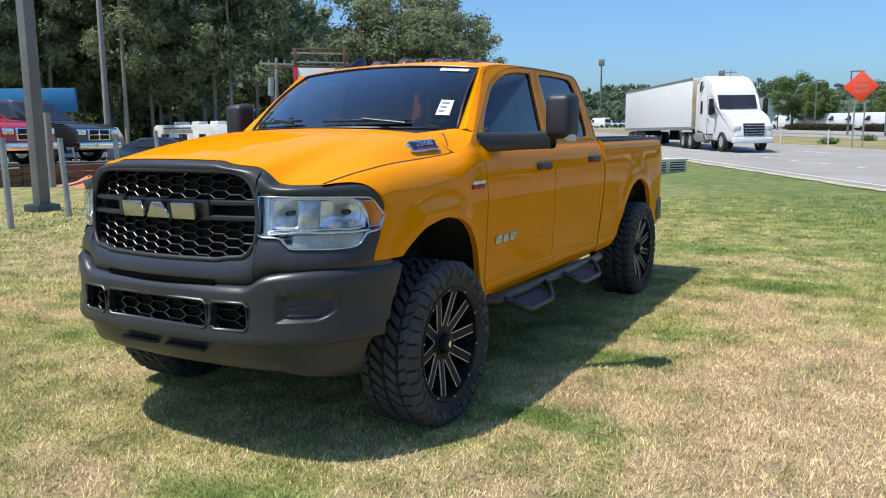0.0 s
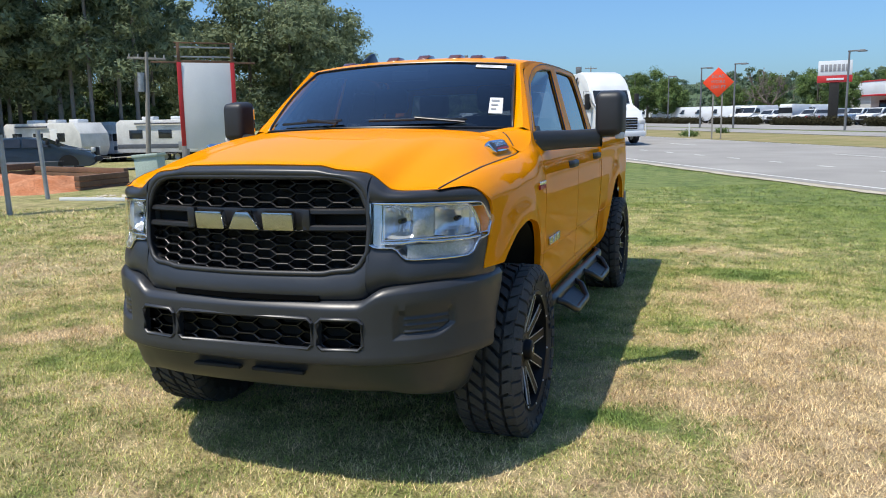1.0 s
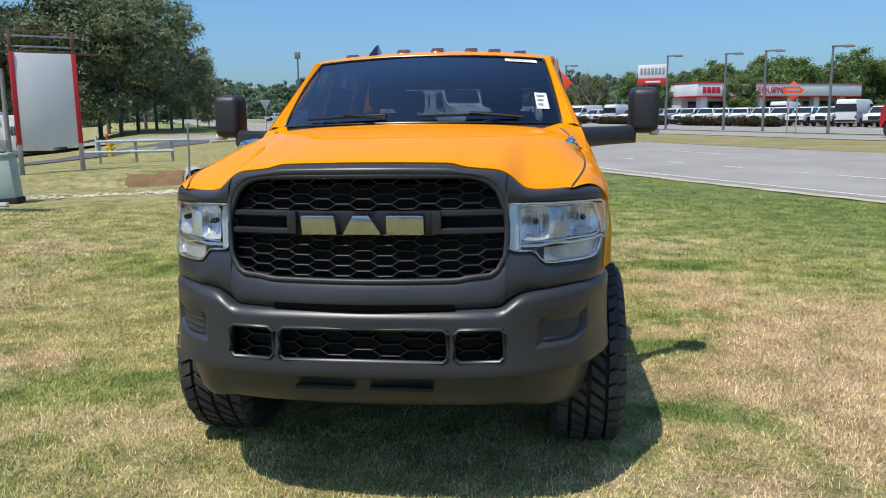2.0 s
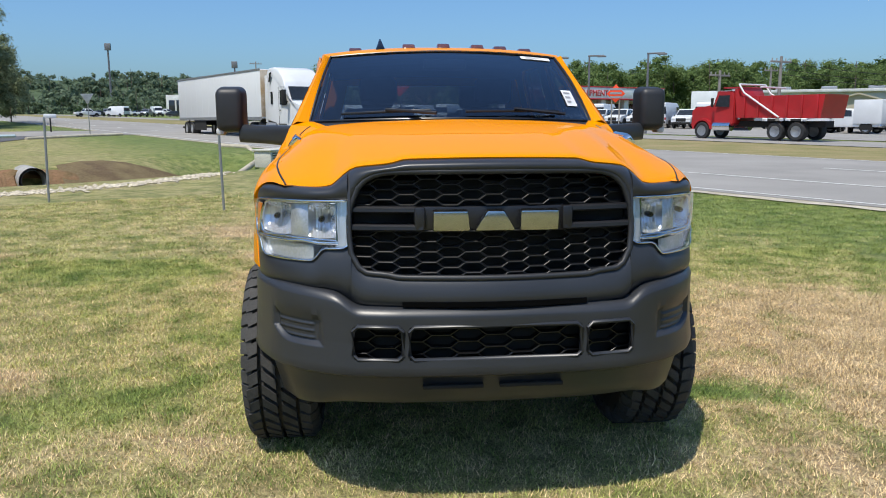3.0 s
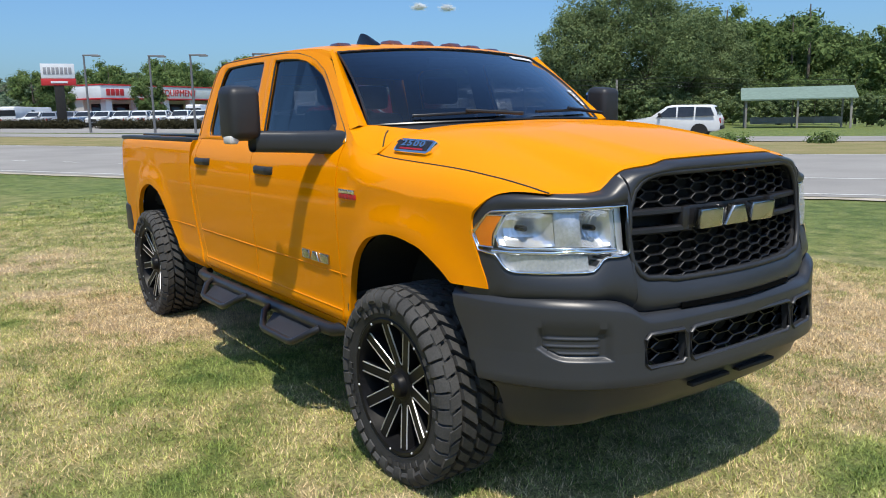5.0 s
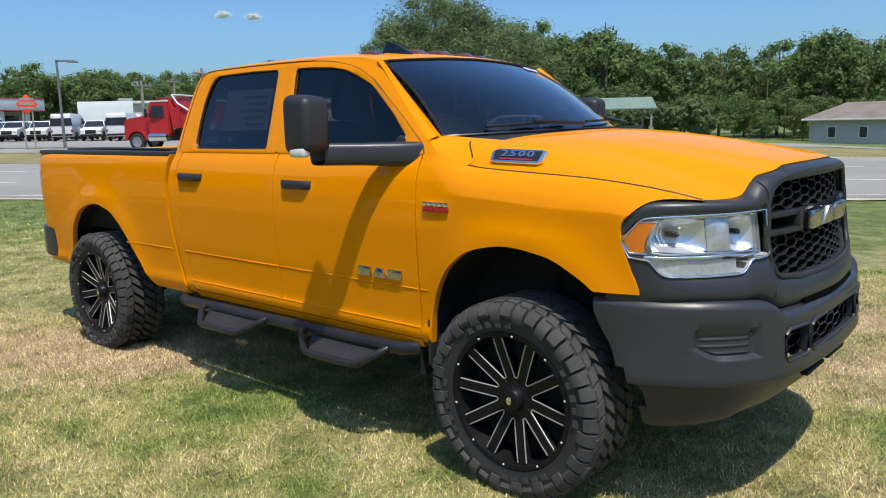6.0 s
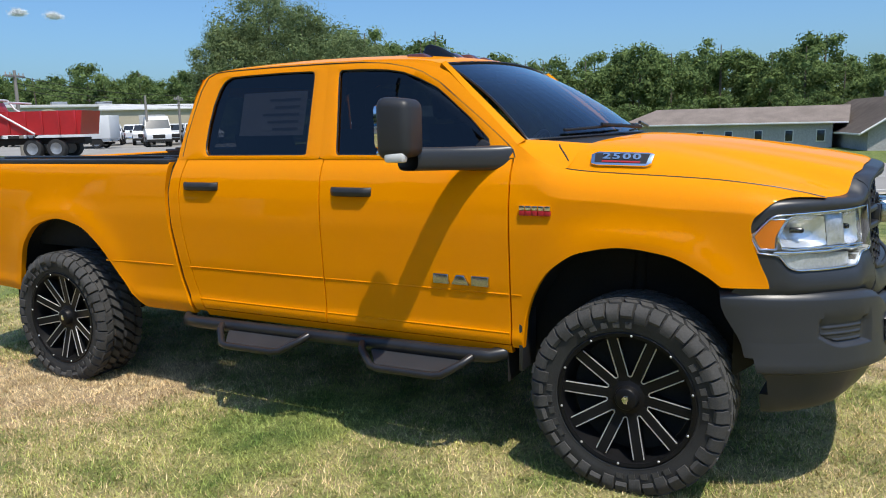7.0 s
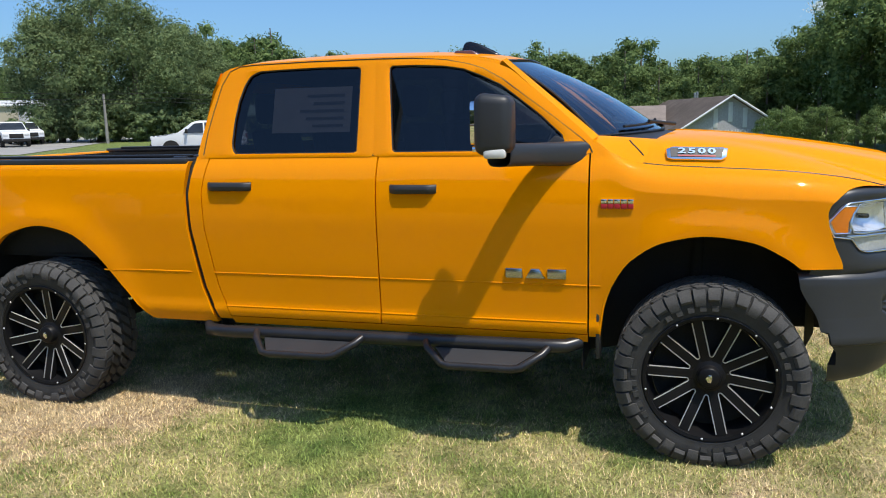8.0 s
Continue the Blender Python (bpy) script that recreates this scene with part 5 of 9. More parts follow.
for s in (-1, 1):
    bm = bmesh.new()
    lamp_sheet(bm, s, 0.10)
    HEAD = part("headlight", bm, REFLECTOR, TRUCK, "clear halogen headlight with a chrome reflector", 0)
    bm = bmesh.new()
    lamp_sheet(bm, s, -0.016)
    lens = part("lens", bm, CLEAR, HEAD, "clear plastic lens", 0)
    lens.visible_shadow = False
    reach = list(np.linspace(0.562, 0.90, 20)) + list(np.linspace(0.908, 0.9645, 12))
    outline = [(x, smooth_table(HL_TOP, x)) for x in reach] + [(x, smooth_table(HL_BOT, x)) for x in reach[::-1]]
    bm = bmesh.new()
    tube(bm, [(s * x, face_y(x, z) - 0.012, z) for x, z in outline], 0.0042, 6, True)
    part("bezel", bm, CHROME, HEAD, "thin chrome lamp rim", 60)
    # side walls of the housing
    bm = bmesh.new()
    a = [bm.verts.new((s * x, face_y(x, z) - 0.012, z)) for x, z in outline]
    b = [bm.verts.new((s * (x - 0.09 * max(0, (x - 0.70) / 0.25)), face_y(x, z) + 0.10 - 0.035 * max(0, (x - 0.70) / 0.25), z)) for x, z in outline]
    for i in range(len(a)):
        k = (i + 1) % len(a)
        bm.faces.new((a[i], a[k], b[k], b[i]))
    part("housing", bm, REFLECTOR, HEAD, "", 30)
    # two faceted reflectors with a hooded bulb each, and a smooth dome between them
    for x0, x1, z0, z1, deep in ((0.792, 0.924, 1.170, 1.298, 0.060), (0.612, 0.722, 1.168, 1.302, 0.066)):
        bm = bmesh.new()
        rows = []
        for i in range(25):
            a = i / 12 - 1
            x = (x0 + x1) / 2 + a * (x1 - x0) / 2
            row = []
            for j in range(13):
                b = j / 6 - 1
                z = (z0 + z1) / 2 + b * (z1 - z0) / 2 * (1 - 0.10 * a * a)
                hollow = deep * max(0.0, 1 - abs(a) ** 2.4) * max(0.0, 1 - abs(b) ** 2.6)
                facet = 0.005 * (abs((a * 4.5) % 1 - 0.5) + abs((b * 1.5) % 1 - 0.5))
                row.append((s * (x - 0.35 * hollow * max(0, (x - 0.70) / 0.25)), face_y(x, z) + 0.016 + hollow + facet, z))
            rows.append(row)
        grid(bm, rows)
        part("reflector_bowl", bm, LAMPCHROME, HEAD, "faceted chrome reflector", 12)
        cx, cz = (x0 + x1) / 2, (z0 + z1) / 2 + 0.004
        bm = bmesh.new()
        tube(bm, [(s * cx, face_y(cx, cz) + 0.075, cz), (s * cx, face_y(cx, cz) + 0.030, cz), (s * cx, face_y(cx, cz) + 0.022, cz)], 0.015, 12, radii=[0.012, 0.012, 0.007])
        part("bulb", bm, GLOSSBLACK, HEAD, "dark bulb hood", 40)
    bm = bmesh.new()
    rows = []
    for i in range(13):
        a = i / 6 - 1
        x = 0.755 + a * 0.036
        rows.append([(s * x, face_y(x, z) + 0.016 - 0.016 * (1 - a * a) * (1 - abs(2 * (z - 1.236) / 0.128) ** 3), z) for z in np.linspace(1.172, 1.300, 9)])
    grid(bm, rows)
    part("centre_dome", bm, FROST, HEAD, "smooth grey dome between the reflectors", 40)
    bm = bmesh.new()
    tube(bm, [(s * x, face_y(x, 1.15) + 0.01, z) for x, z in ((0.60, 1.152), (0.68, 1.150), (0.74, 1.158), (0.80, 1.150), (0.90, 1.150), (0.938, 1.153))], 0.0075, 8)
    part("divider", bm, CHROME, HEAD, "", 60)
    bm = bmesh.new()
    lamp_sheet(bm, s, 0.018, 0.70, 0.930, 14, 4, None, 1.140)
    part("turn_lamp", bm, FROST, HEAD, "frosted white turn signal strip", 0)
    bm = bmesh.new()
    edge = [(1.168, 0.943, 0.956), (1.192, 0.942, 0.9585), (1.218, 0.940, 0.9605), (1.252, 0.931, 0.954), (1.288, 0.919, 0.9455)]
    grid(bm, [[(s * x, face_y(x, z) - 0.008, z) for x in np.linspace(xa, xb, 5)] for z, xa, xb in edge])
    part("side_marker", bm, AMBER, HEAD, "amber side marker", 0)
    bm = bmesh.new()
    loop = [(xa - 0.004, z) for z, xa, xb in edge] + [(xb + 0.001, z) for z, xa, xb in edge[::-1]]
    tube(bm, [(s * x, face_y(x, z) - 0.006, z) for x, z in loop], 0.0042, 6, True)
    part("marker_rim", bm, CHROME, HEAD, "", 60)
    bm = bmesh.new()
    loop = [(0.606, 1.164), (0.75, 1.166), (0.905, 1.164), (0.927, 1.172), (0.931, 1.214), (0.920, 1.254), (0.906, 1.292), (0.890, 1.300), (0.75, 1.306), (0.606, 1.308)]
    tube(bm, [(s * x, face_y(x, z) + 0.004, z) for x, z in loop], 0.0055, 6, True)
    part("window_rim", bm, CHROME, HEAD, "", 60)
    bm = bmesh.new()
    lamp_sheet(bm, s, 0.020, 0.565, 0.612, 4, 5)
    part("inner_blade", bm, LAMPCHROME, HEAD, "", 0)


# ---- wheels ----
def ring_mesh(bm, prof, n, close=False):
    """Turns a profile of (x, r) about the x axis."""
    rings = [[bm.verts.new((x, r * math.cos(2 * math.pi * k / n), r * math.sin(2 * math.pi * k / n))) for k in range(n)] for x, r in prof]
    for a, b in zip(rings, rings[1:]):
        for k in range(n):
            bm.faces.new((a[k], a[(k + 1) % n], b[(k + 1) % n], b[k]))


def lug(bm, t0, t1, x0, x1, r0, r1, skew=0.0, taper=0.10):
    """A tread block between two turns, two sides and two radii."""
    vs = []
    for r, tp in ((r0, 0.0), (r1, taper)):
        for x, t in ((x0, t0), (x1, t0), (x1, t1), (x0, t1)):
            xm, tm = (x0 + x1) / 2, (t0 + t1) / 2
            xx, tt = x + (xm - x) * tp, t + (tm - t) * tp
            tt += skew * (xx - x0) / (x1 - x0)
            vs.append(bm.verts.new((xx, r * math.cos(tt), r * math.sin(tt))))
    for f in ((4, 5, 6, 7), (0, 1, 5, 4), (1, 2, 6, 5), (2, 3, 7, 6), (3, 0, 4, 7)):
        bm.faces.new([vs[i] for i in f])


def build_wheel(side, y, at_z=0.480):
    bm = bmesh.new()
    ring_mesh(bm, [(0.135, 0.315), (0.152, 0.322), (0.156, 0.316), (0.152, 0.300), (0.110, 0.292), (0.06, 0.276), (-0.12, 0.272), (-0.14, 0.30)], 64)
    wheel = part("wheel", bm, WHEELBLACK, TRUCK, "black alloy wheel with milled spokes", 40)
    bm = bmesh.new()
    ring_mesh(bm, [(-0.13, 0.300), (-0.152, 0.34), (-0.162, 0.385), (-0.155, 0.420), (-0.135, 0.430), (0, 0.433), (0.135, 0.430), (0.155, 0.420), (0.163, 0.395), (0.163, 0.375), (0.160, 0.350), (0.153, 0.334), (0.154, 0.328), (0.146, 0.316), (0.13, 0.300)], 96)
    part("tyre", bm, RUBBER, wheel, "chunky black mud-terrain tyre", 35)
    bm = bmesh.new()
    n = 20
    st = 2 * math.pi / n
    for k in range(n):
        t = k * st
        for h, (o, w) in enumerate(((0.04, 0.42), (0.54, 0.42))):
            lug(bm, t + st * (o - 0.02), t + st * (o + 0.33), -0.080, -0.008, 0.425, 0.462, 0.13, 0.09)
            lug(bm, t + st * (o + 0.22), t + st * (o + 0.57), 0.008, 0.080, 0.425, 0.462, 0.13, 0.09)
            long_ = 0.150 if h else 0.138
            lug(bm, t + st * o, t + st * (o + w), 0.092, long_, 0.428, 0.461, -0.05, 0.08)
            lug(bm, t + st * (o + 0.2), t + st * (o + 0.2 + w), -long_, -0.092, 0.428, 0.461, 0.05, 0.08)
            # side biters that run down the shoulder
            for sg in (1, -1):
                a0, a1 = t + st * (o + (0 if sg > 0 else 0.2) - 0.02), t + st * (o + w + (0 if sg > 0 else 0.2) - 0.04)
                low = 0.372 if h else 0.392
                pts = [(0.142, 0.456), (0.170, 0.432), (0.178, 0.405), (0.169, low)]
                front = [[bm.verts.new((sg * px, pr * math.cos(tt), pr * math.sin(tt))) for px, pr in pts] for tt in (a0, a1)]
                back = [[bm.verts.new((sg * (px - 0.022), (pr - 0.004) * math.cos(tt), (pr - 0.004) * math.sin(tt))) for px, pr in pts] for tt in (a0 - 0.01, a1 + 0.01)]
                for i in range(3):
                    bm.faces.new((front[0][i], front[1][i], front[1][i + 1], front[0][i + 1]))
                    bm.faces.new((front[0][i], front[0][i + 1], back[0][i + 1], back[0][i]))
                    bm.faces.new((front[1][i], front[1][i + 1], back[1][i + 1], back[1][i]))
                bm.faces.new((front[0][0], front[1][0], back[1][0], back[0][0]))
                bm.faces.new((front[0][3], front[1][3], back[1][3], back[0][3]))
    # raised blocks where the maker's marks stand on the sidewall
    for k in range(40):
        t = 2 * math.pi * k / 40
        if (k // 5) % 2 == 0:
            lug(bm, t, t + 0.085, 0.150, 0.1665, 0.345, 0.372, 0, 0.02)
    tagged(part("tread", bm, TREAD, wheel, "chunky black tread blocks", 35), kind="stuff")
    bm = bmesh.new()
    ring_mesh(bm, [(0.035, 0.001), (0.035, 0.272)], 48)
    part("brake_disc", bm, DARK, wheel)
    bm = bmesh.new()
    ring_mesh(bm, [(0.050, 0.100), (0.092, 0.096), (0.098, 0.088), (0.100, 0.064), (0.104, 0.058), (0.134, 0.052), (0.140, 0.045), (0.141, 0.001)], 40)
    part("hub", bm, WHEELBLACK, wheel, "", 40)
    bm = bmesh.new()
    prism(bm, [(0.018 * math.cos(t) * (1 if i % 2 else 0.7), 0.022 * math.sin(t)) for i, t in enumerate(np.linspace(0, 2 * math.pi, 7)[:-1])], "x", 0.140, 0.1445, 0.001)
    part("cap_emblem", bm, CHROME, wheel, "plain chrome cap emblem")
    # ten flat spokes; one milled line runs down a spoke, round the foot of the window and out along the next
    def face_x(r):
        return lerp_table([(0.06, 0.098), (0.10, 0.100), (0.16, 0.112), (0.22, 0.125), (0.285, 0.137), (0.30, 0.139)], r)

    half, foot, bend = 0.0225, 0.1095, 0.0122
    loop = [(r, half) for r in np.linspace(0.288, 0.118, 7)]
    cx, cy = foot * math.cos(math.pi / 10), foot * math.sin(math.pi / 10)
    loop += [(cx + bend * math.cos(a), cy + bend * math.sin(a)) for a in np.linspace(-math.pi / 2, -math.pi / 2 - 0.8 * math.pi, 9)]
    c36, s36 = math.cos(math.pi / 5), math.sin(math.pi / 5)
    loop += [(r * c36 + half * s36, r * s36 - half * c36) for r in np.linspace(0.118, 0.288, 7)]
    sm, em = bmesh.new(), bmesh.new()
    rows = []
    for r in (0.06, 0.085, 0.102, 0.13, 0.18, 0.23, 0.288, 0.300):
        w = max(half - 0.001, r * math.tan(math.pi / 10) * min(1.0, max(0.0, (0.108 - r) / 0.012)))
        xf = face_x(r)
        rows.append([(xf - 0.05, r, -w), (xf - 0.004, r, -w), (xf, r, -w + 0.003), (xf, r, w - 0.003), (xf - 0.004, r, w), (xf - 0.05, r, w)])
    grid(sm, rows)
    # the line is a flat bevel along the window's edge
    rim = []
    for i, (u, v) in enumerate(loop):
        p, q = loop[max(0, i - 1)], loop[min(len(loop) - 1, i + 1)]
        d = math.hypot(q[0] - p[0], q[1] - p[1])
        nu, nv = (q[1] - p[1]) / d, -(q[0] - p[0]) / d
        xf = face_x(math.hypot(u, v))
        rim.append([(xf - 0.008, u - nu * 0.001, v - nv * 0.001), (xf + 0.0006, u, v), (xf + 0.0008, u + nu * 0.0036, v + nv * 0.0036), (xf - 0.003, u + nu * 0.005, v + nv * 0.005)])
    grid(em, rim)
    spoke = part("spoke", sm, WHEELBLACK, wheel, "", 40)
    edge = part("milled_edge", em, MILLED, spoke, "bright milled window edge", 40)
    for k in range(1, 10):
        sp = obj("spoke", spoke.data, None, wheel, "", pose(0, 0, 0, 36 * k, 0, 0))
        obj("milled_edge", edge.data, None, sp, "bright milled window edge")
    bm = bmesh.new()
    bmesh.ops.create_uvsphere(bm, u_segments=8, v_segments=6, radius=0.0065, matrix=pose(0.153, 0.308, 0))
    rivet = part("rivet", bm, MILLED, wheel, "", 60)
    rivet.matrix_basis = pose(0, 0, 0, 18, 0, 0)
    for k in range(1, 10):
        obj("rivet", rivet.data, None, wheel, "", pose(0, 0, 0, 18 + 36 * k, 0, 0))
    wheel.matrix_basis = pose(side * 0.908, y, at_z, 17 * (y > 1) + 5 * side, 0, 180 if side < 0 else 0) @ Matrix.Scale(0.965, 4)
    return wheel


for s in (-1, 1):
    for y in (0.0, AXLE_REAR):
        build_wheel(s, y)

# ---- inner wheel housings, chassis ----
for s in (-1, 1):
    for yc, z_top in ((0.0, 1.155), (AXLE_REAR - 0.01, 1.15)):
        bm = bmesh.new()
        arc = [(yc + 0.60 * math.cos(t), 0.55 + (z_top - 0.535) * math.sin(t)) for t in np.linspace(0, math.pi - 0.22, 19)]
        arc = [(yc + 0.60, 0.45)] + arc
        grid(bm, [[(s * x, y, z) for y, z in arc] for x in (0.955, 0.80, 0.58)])
        f = bm.faces.new([bm.verts.new((s * 0.58, y, z)) for y, z in arc])
        part("wheel_liner", bm, DARK, TRUCK, "", 60)
        bm = bmesh.new()
        tube(bm, [(s * 0.52, yc, 0.462), (s * 0.80, yc, 0.462)], 0.06, 12)
        tube(bm, [(s * 0.62, yc + 0.08, 0.50), (s * 0.56, yc + 0.05, 1.10)], 0.035, 10)
        part("suspension_strut", bm, DARK, TRUCK, "", 60)
    bm = bmesh.new()
    box(bm, s * 0.42 - 0.04, -0.80, 0.60, s * 0.42 + 0.04, 4.70, 0.74, 0.01)
    part("frame_rail", bm, DARK, TRUCK)
    # mud flap behind the front wheel
    bm = bmesh.new()
    box(bm, s * 0.88 - 0.09, 0.515, 0.52, s * 0.88 + 0.085, 0.535, 0.80, 0.004)
    part("mud_flap", bm, PLASTIC, TRUCK)
for yc in (0.0, AXLE_REAR):
    bm = bmesh.new()
    tube(bm, [(-0.75, yc, 0.462), (0.75, yc, 0.462)], 0.055, 12)
    bmesh.ops.create_uvsphere(bm, u_segments=16, v_segments=10, radius=0.15, matrix=pose(0.12, yc, 0.462))
    part("axle", bm, DARK, TRUCK, "", 60)
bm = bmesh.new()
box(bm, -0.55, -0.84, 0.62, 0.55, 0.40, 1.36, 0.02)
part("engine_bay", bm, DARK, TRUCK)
bm = bmesh.new()
box(bm, -0.88, 0.60, 0.62, 0.88, 2.70, 0.72, 0.01)
part("cab_floor", bm, DARK, TRUCK)
bm = bmesh.new()
tube(bm, [(-0.6, 0.6, 0.58), (-0.6, 2.6, 0.56), (-0.55, 3.2, 0.62)], 0.045, 10)
box(bm, -0.30, 2.1, 0.50, 0.30, 2.7, 0.62, 0.03)
part("exhaust_pipe", bm, DARK, TRUCK, "", 60)
for s in (-1, 1):
    bm = bmesh.new()
    grid(bm, [[(s * x, -0.45, z), (s * x, 0.35, z + 0.06)] for x, z in ((0.56, 1.22), (0.84, 1.22))])
    grid(bm, [[(s * 0.56, -0.52, z), (s * 0.90, -0.42, z)] for z in (0.60, 1.20)])
    part("fender_liner", bm, DARK, TRUCK)

# ---- cabin ----
bm = bmesh.new()
grid(bm, [[(0.86 * u, 0.42 + 0.16 * u * u, 1.590 - 0.02 * u * u) for u in np.linspace(-1, 1, 13)], [(0.86 * u, 0.72, 1.575) for u in np.linspace(-1, 1, 13)], [(0.86 * u, 0.86, 1.52) for u in np.linspace(-1, 1, 13)], [(0.86 * u, 0.84, 0.72) for u in np.linspace(-1, 1, 13)]])
part("dashboard", bm, CLOTH, TRUCK, "dark dashboard", 40)
bm = bmesh.new()
rows = []
for k in range(9):
    y = 1.06 + 1.6 * k / 8
    zc, w, ze = (smooth_table([(r[0], r[c]) for r in ROOF], y) for c in (1, 2, 3))
    rows.append([(u * (w - 0.01), y, ze - 0.045 + (zc - ze) * (1 - abs(u) ** 2.6)) for u in np.linspace(-1, 1, 13)])
grid(bm, rows)
part("headliner", bm, CLOTH, TRUCK)
for s in (-1, 1):
    bm = bmesh.new()
    grid(bm, [[(s * (0.865 if z < 1.4 else 0.845), y, z) for y in (0.60, 1.66, 2.68)] for z in (0.66, 1.2, 1.45, 1.545)])
    part("door_trim", bm, CLOTH, TRUCK)
    bm = bmesh.new()
    grid(bm, [[(s * (green_w(z) - 0.045), y, z) for y in (1.60, 1.79)] for z in (1.53, 2.0)])
    grid(bm, [[(s * (green_w(z) - 0.05), y + (1.8 - z) * 0.18, z) for y in (2.47, 2.68)] for z in (1.53, 2.0)])
    part("pillar_trim", bm, CLOTH, TRUCK)
    for y, zt in ((1.45, 1.70), (2.38, 1.68)):
        bm = bmesh.new()
        cx = s * 0.40
        box(bm, cx - 0.25, y - 0.52, 0.95, cx + 0.25, y + 0.02, 1.12, 0.05)
        prism(bm, [(y - 0.06, 1.02), (y + 0.08, 1.02), (y + 0.20, zt), (y + 0.09, zt)], "x", cx - 0.24, cx + 0.24, 0.04)
        seat = part("seat", bm, CLOTH, TRUCK, "dark cloth seat", 40)
        bm = bmesh.new()
        box(bm, cx - 0.13, y + 0.12, zt + 0.03, cx + 0.13, y + 0.22, zt + 0.21, 0.04, None, 3)
        part("headrest", bm, CLOTH, seat, "", 40)
bm = bmesh.new()
tube(bm, [(0.39 + 0.185 * math.cos(t), 0.98 - 0.06 * math.sin(t), 1.46 + 0.175 * math.sin(t)) for t in np.linspace(0, 2 * math.pi, 33)[:-1]], 0.016, 8, True)
tube(bm, [(0.22, 0.985, 1.46), (0.39, 0.96, 1.45), (0.56, 0.985, 1.46)], 0.022, 8)
tube(bm, [(0.39, 0.97, 1.45), (0.39, 0.72, 1.40)], 0.035, 8)
part("steering_wheel", bm, SATIN, TRUCK, "black steering wheel", 60)
bm = bmesh.new()
box(bm, -0.13, 0.99, 1.925, 0.13, 1.02, 1.99, 0.012)
part("rear_view_mirror", bm, SATIN, TRUCK)


def ws_point(u, t, lift=0.004):
    b, tp = Vector((0.80 * u, 0.24 + 0.31 * abs(u) ** 2.2, 1.628 - 0.015 * u * u)), Vector((0.695 * u, 0.985 + 0.055 * u * u, 2.034 - 0.032 * u * u))
    return b.lerp(tp, t) + Vector((0, -0.02, 0.022)) * math.sin(math.pi * t) + Vector((0, -lift, lift))


for nm, u0, u1, t0, t1, lab in (("windshield_sticker", 0.845, 0.935, 0.17, 0.38, "white paper price tag"), ("windshield_sticker", 0.66, 0.93, 0.90, 0.955, "narrow white paper strip")):
    bm = bmesh.new()
    grid(bm, [[ws_point(u, t) for u in np.linspace(u0, u1, 5)] for t in np.linspace(t0, t1, 5)])
    st = part(nm, bm, PAPER, TRUCK, lab, 0)
    for k in range(3):
        bm = bmesh.new()
        f0, f1 = 0.2 + 0.27 * k, 0.30 + 0.27 * k
        grid(bm, [[ws_point(u0 + (u1 - u0) * v, t0 + (t1 - t0) * f, 0.0065) for v in (0.15, 0.5, 0.55 + 0.1 * k)] for f in (f0, f1)])
        part("print_bar", bm, INK, st, "", 0)
# price sheet inside the rear passenger window
bm = bmesh.new()
grid(bm, [[(-(green_w(z) - 0.022), y, z) for y in (1.84, 2.30)] for z in (1.66, 1.90)])
sheet = part("price_sheet", bm, PAPER, TRUCK, "printed white price sheet behind tinted glass", 0)
for k in range(5):
    bm = bmesh.new()
    z = 1.69 + 0.04 * k
    grid(bm, [[(-(green_w(zz) - 0.019), y, zz) for y in (1.88, 2.06 + 0.04 * (k % 3))] for zz in (z, z + 0.012)])
    part("print_bar", bm, INK, sheet, "", 0)

# ---- bed ----
bm = bmesh.new()
box(bm, -0.84, 2.84, 0.93, 0.84, 4.76, 0.96)
for s in (-1, 1):
    box(bm, s * 0.85 - 0.01, 2.84, 0.96, s * 0.85 + 0.01, 4.76, 1.50)
    box(bm, s * 0.74 - 0.11, 3.40, 0.96, s * 0.74 + 0.11, 4.20, 1.20, 0.02)
box(bm, -0.86, 2.83, 0.95, 0.86, 2.86, 1.50)
box(bm, -0.86, 4.73, 0.95, 0.86, 4.75, 1.50)
part("bed_liner", bm, DARK, TRUCK, "black bed liner")
for s in (-1, 1):
    bm = bmesh.new()
    box(bm, s * 0.905 - 0.058, 2.79, 1.500, s * 0.905 + 0.052, 4.80, 1.532, 0.010)
    part("bed_rail_cap", bm, PLASTIC, TRUCK)
    bm = bmesh.new()
    box(bm, s * 0.80 - 0.02, 2.86, 1.53, s * 0.80 + 0.02, 4.60, 1.548, 0.006)
    part("bed_rail", bm, SATIN, TRUCK)
    # lamp, rear bumper end
    bm = bmesh.new()
    prism(bm, [(4.765, 1.02), (4.835, 1.03), (4.845, 1.36), (4.80, 1.40), (4.77, 1.38)], "x", s * 0.93 - 0.03, s * 0.93 + 0.024, 0.008)
    part("tail_lamp", bm, REDLENS, TRUCK, "red tail lamp")
bm = bmesh.new()
box(bm, -0.86, 2.87, 1.44, 0.86, 2.95, 1.54, 0.01)
part("bed_crossbar", bm, SATIN, TRUCK)
bm = bmesh.new()
box(bm, -0.90, 4.77, 0.93, 0.90, 4.825, 1.515, 0.02)
part("tailgate", bm, PAINT, TRUCK)
bm = bmesh.new()
prism(bm, [(-0.975, 4.62), (-0.98, 4.80), (-0.93, 4.96), (-0.5, 5.02), (0.5, 5.02), (0.93, 4.96), (0.98, 4.80), (0.975, 4.62), (0.94, 4.62), (0.93, 4.78), (-0.93, 4.78), (-0.94, 4.62)], "z", 0.66, 0.905, 0.02)
part("rear_bumper", bm, BUMPER, TRUCK, "black rear bumper")

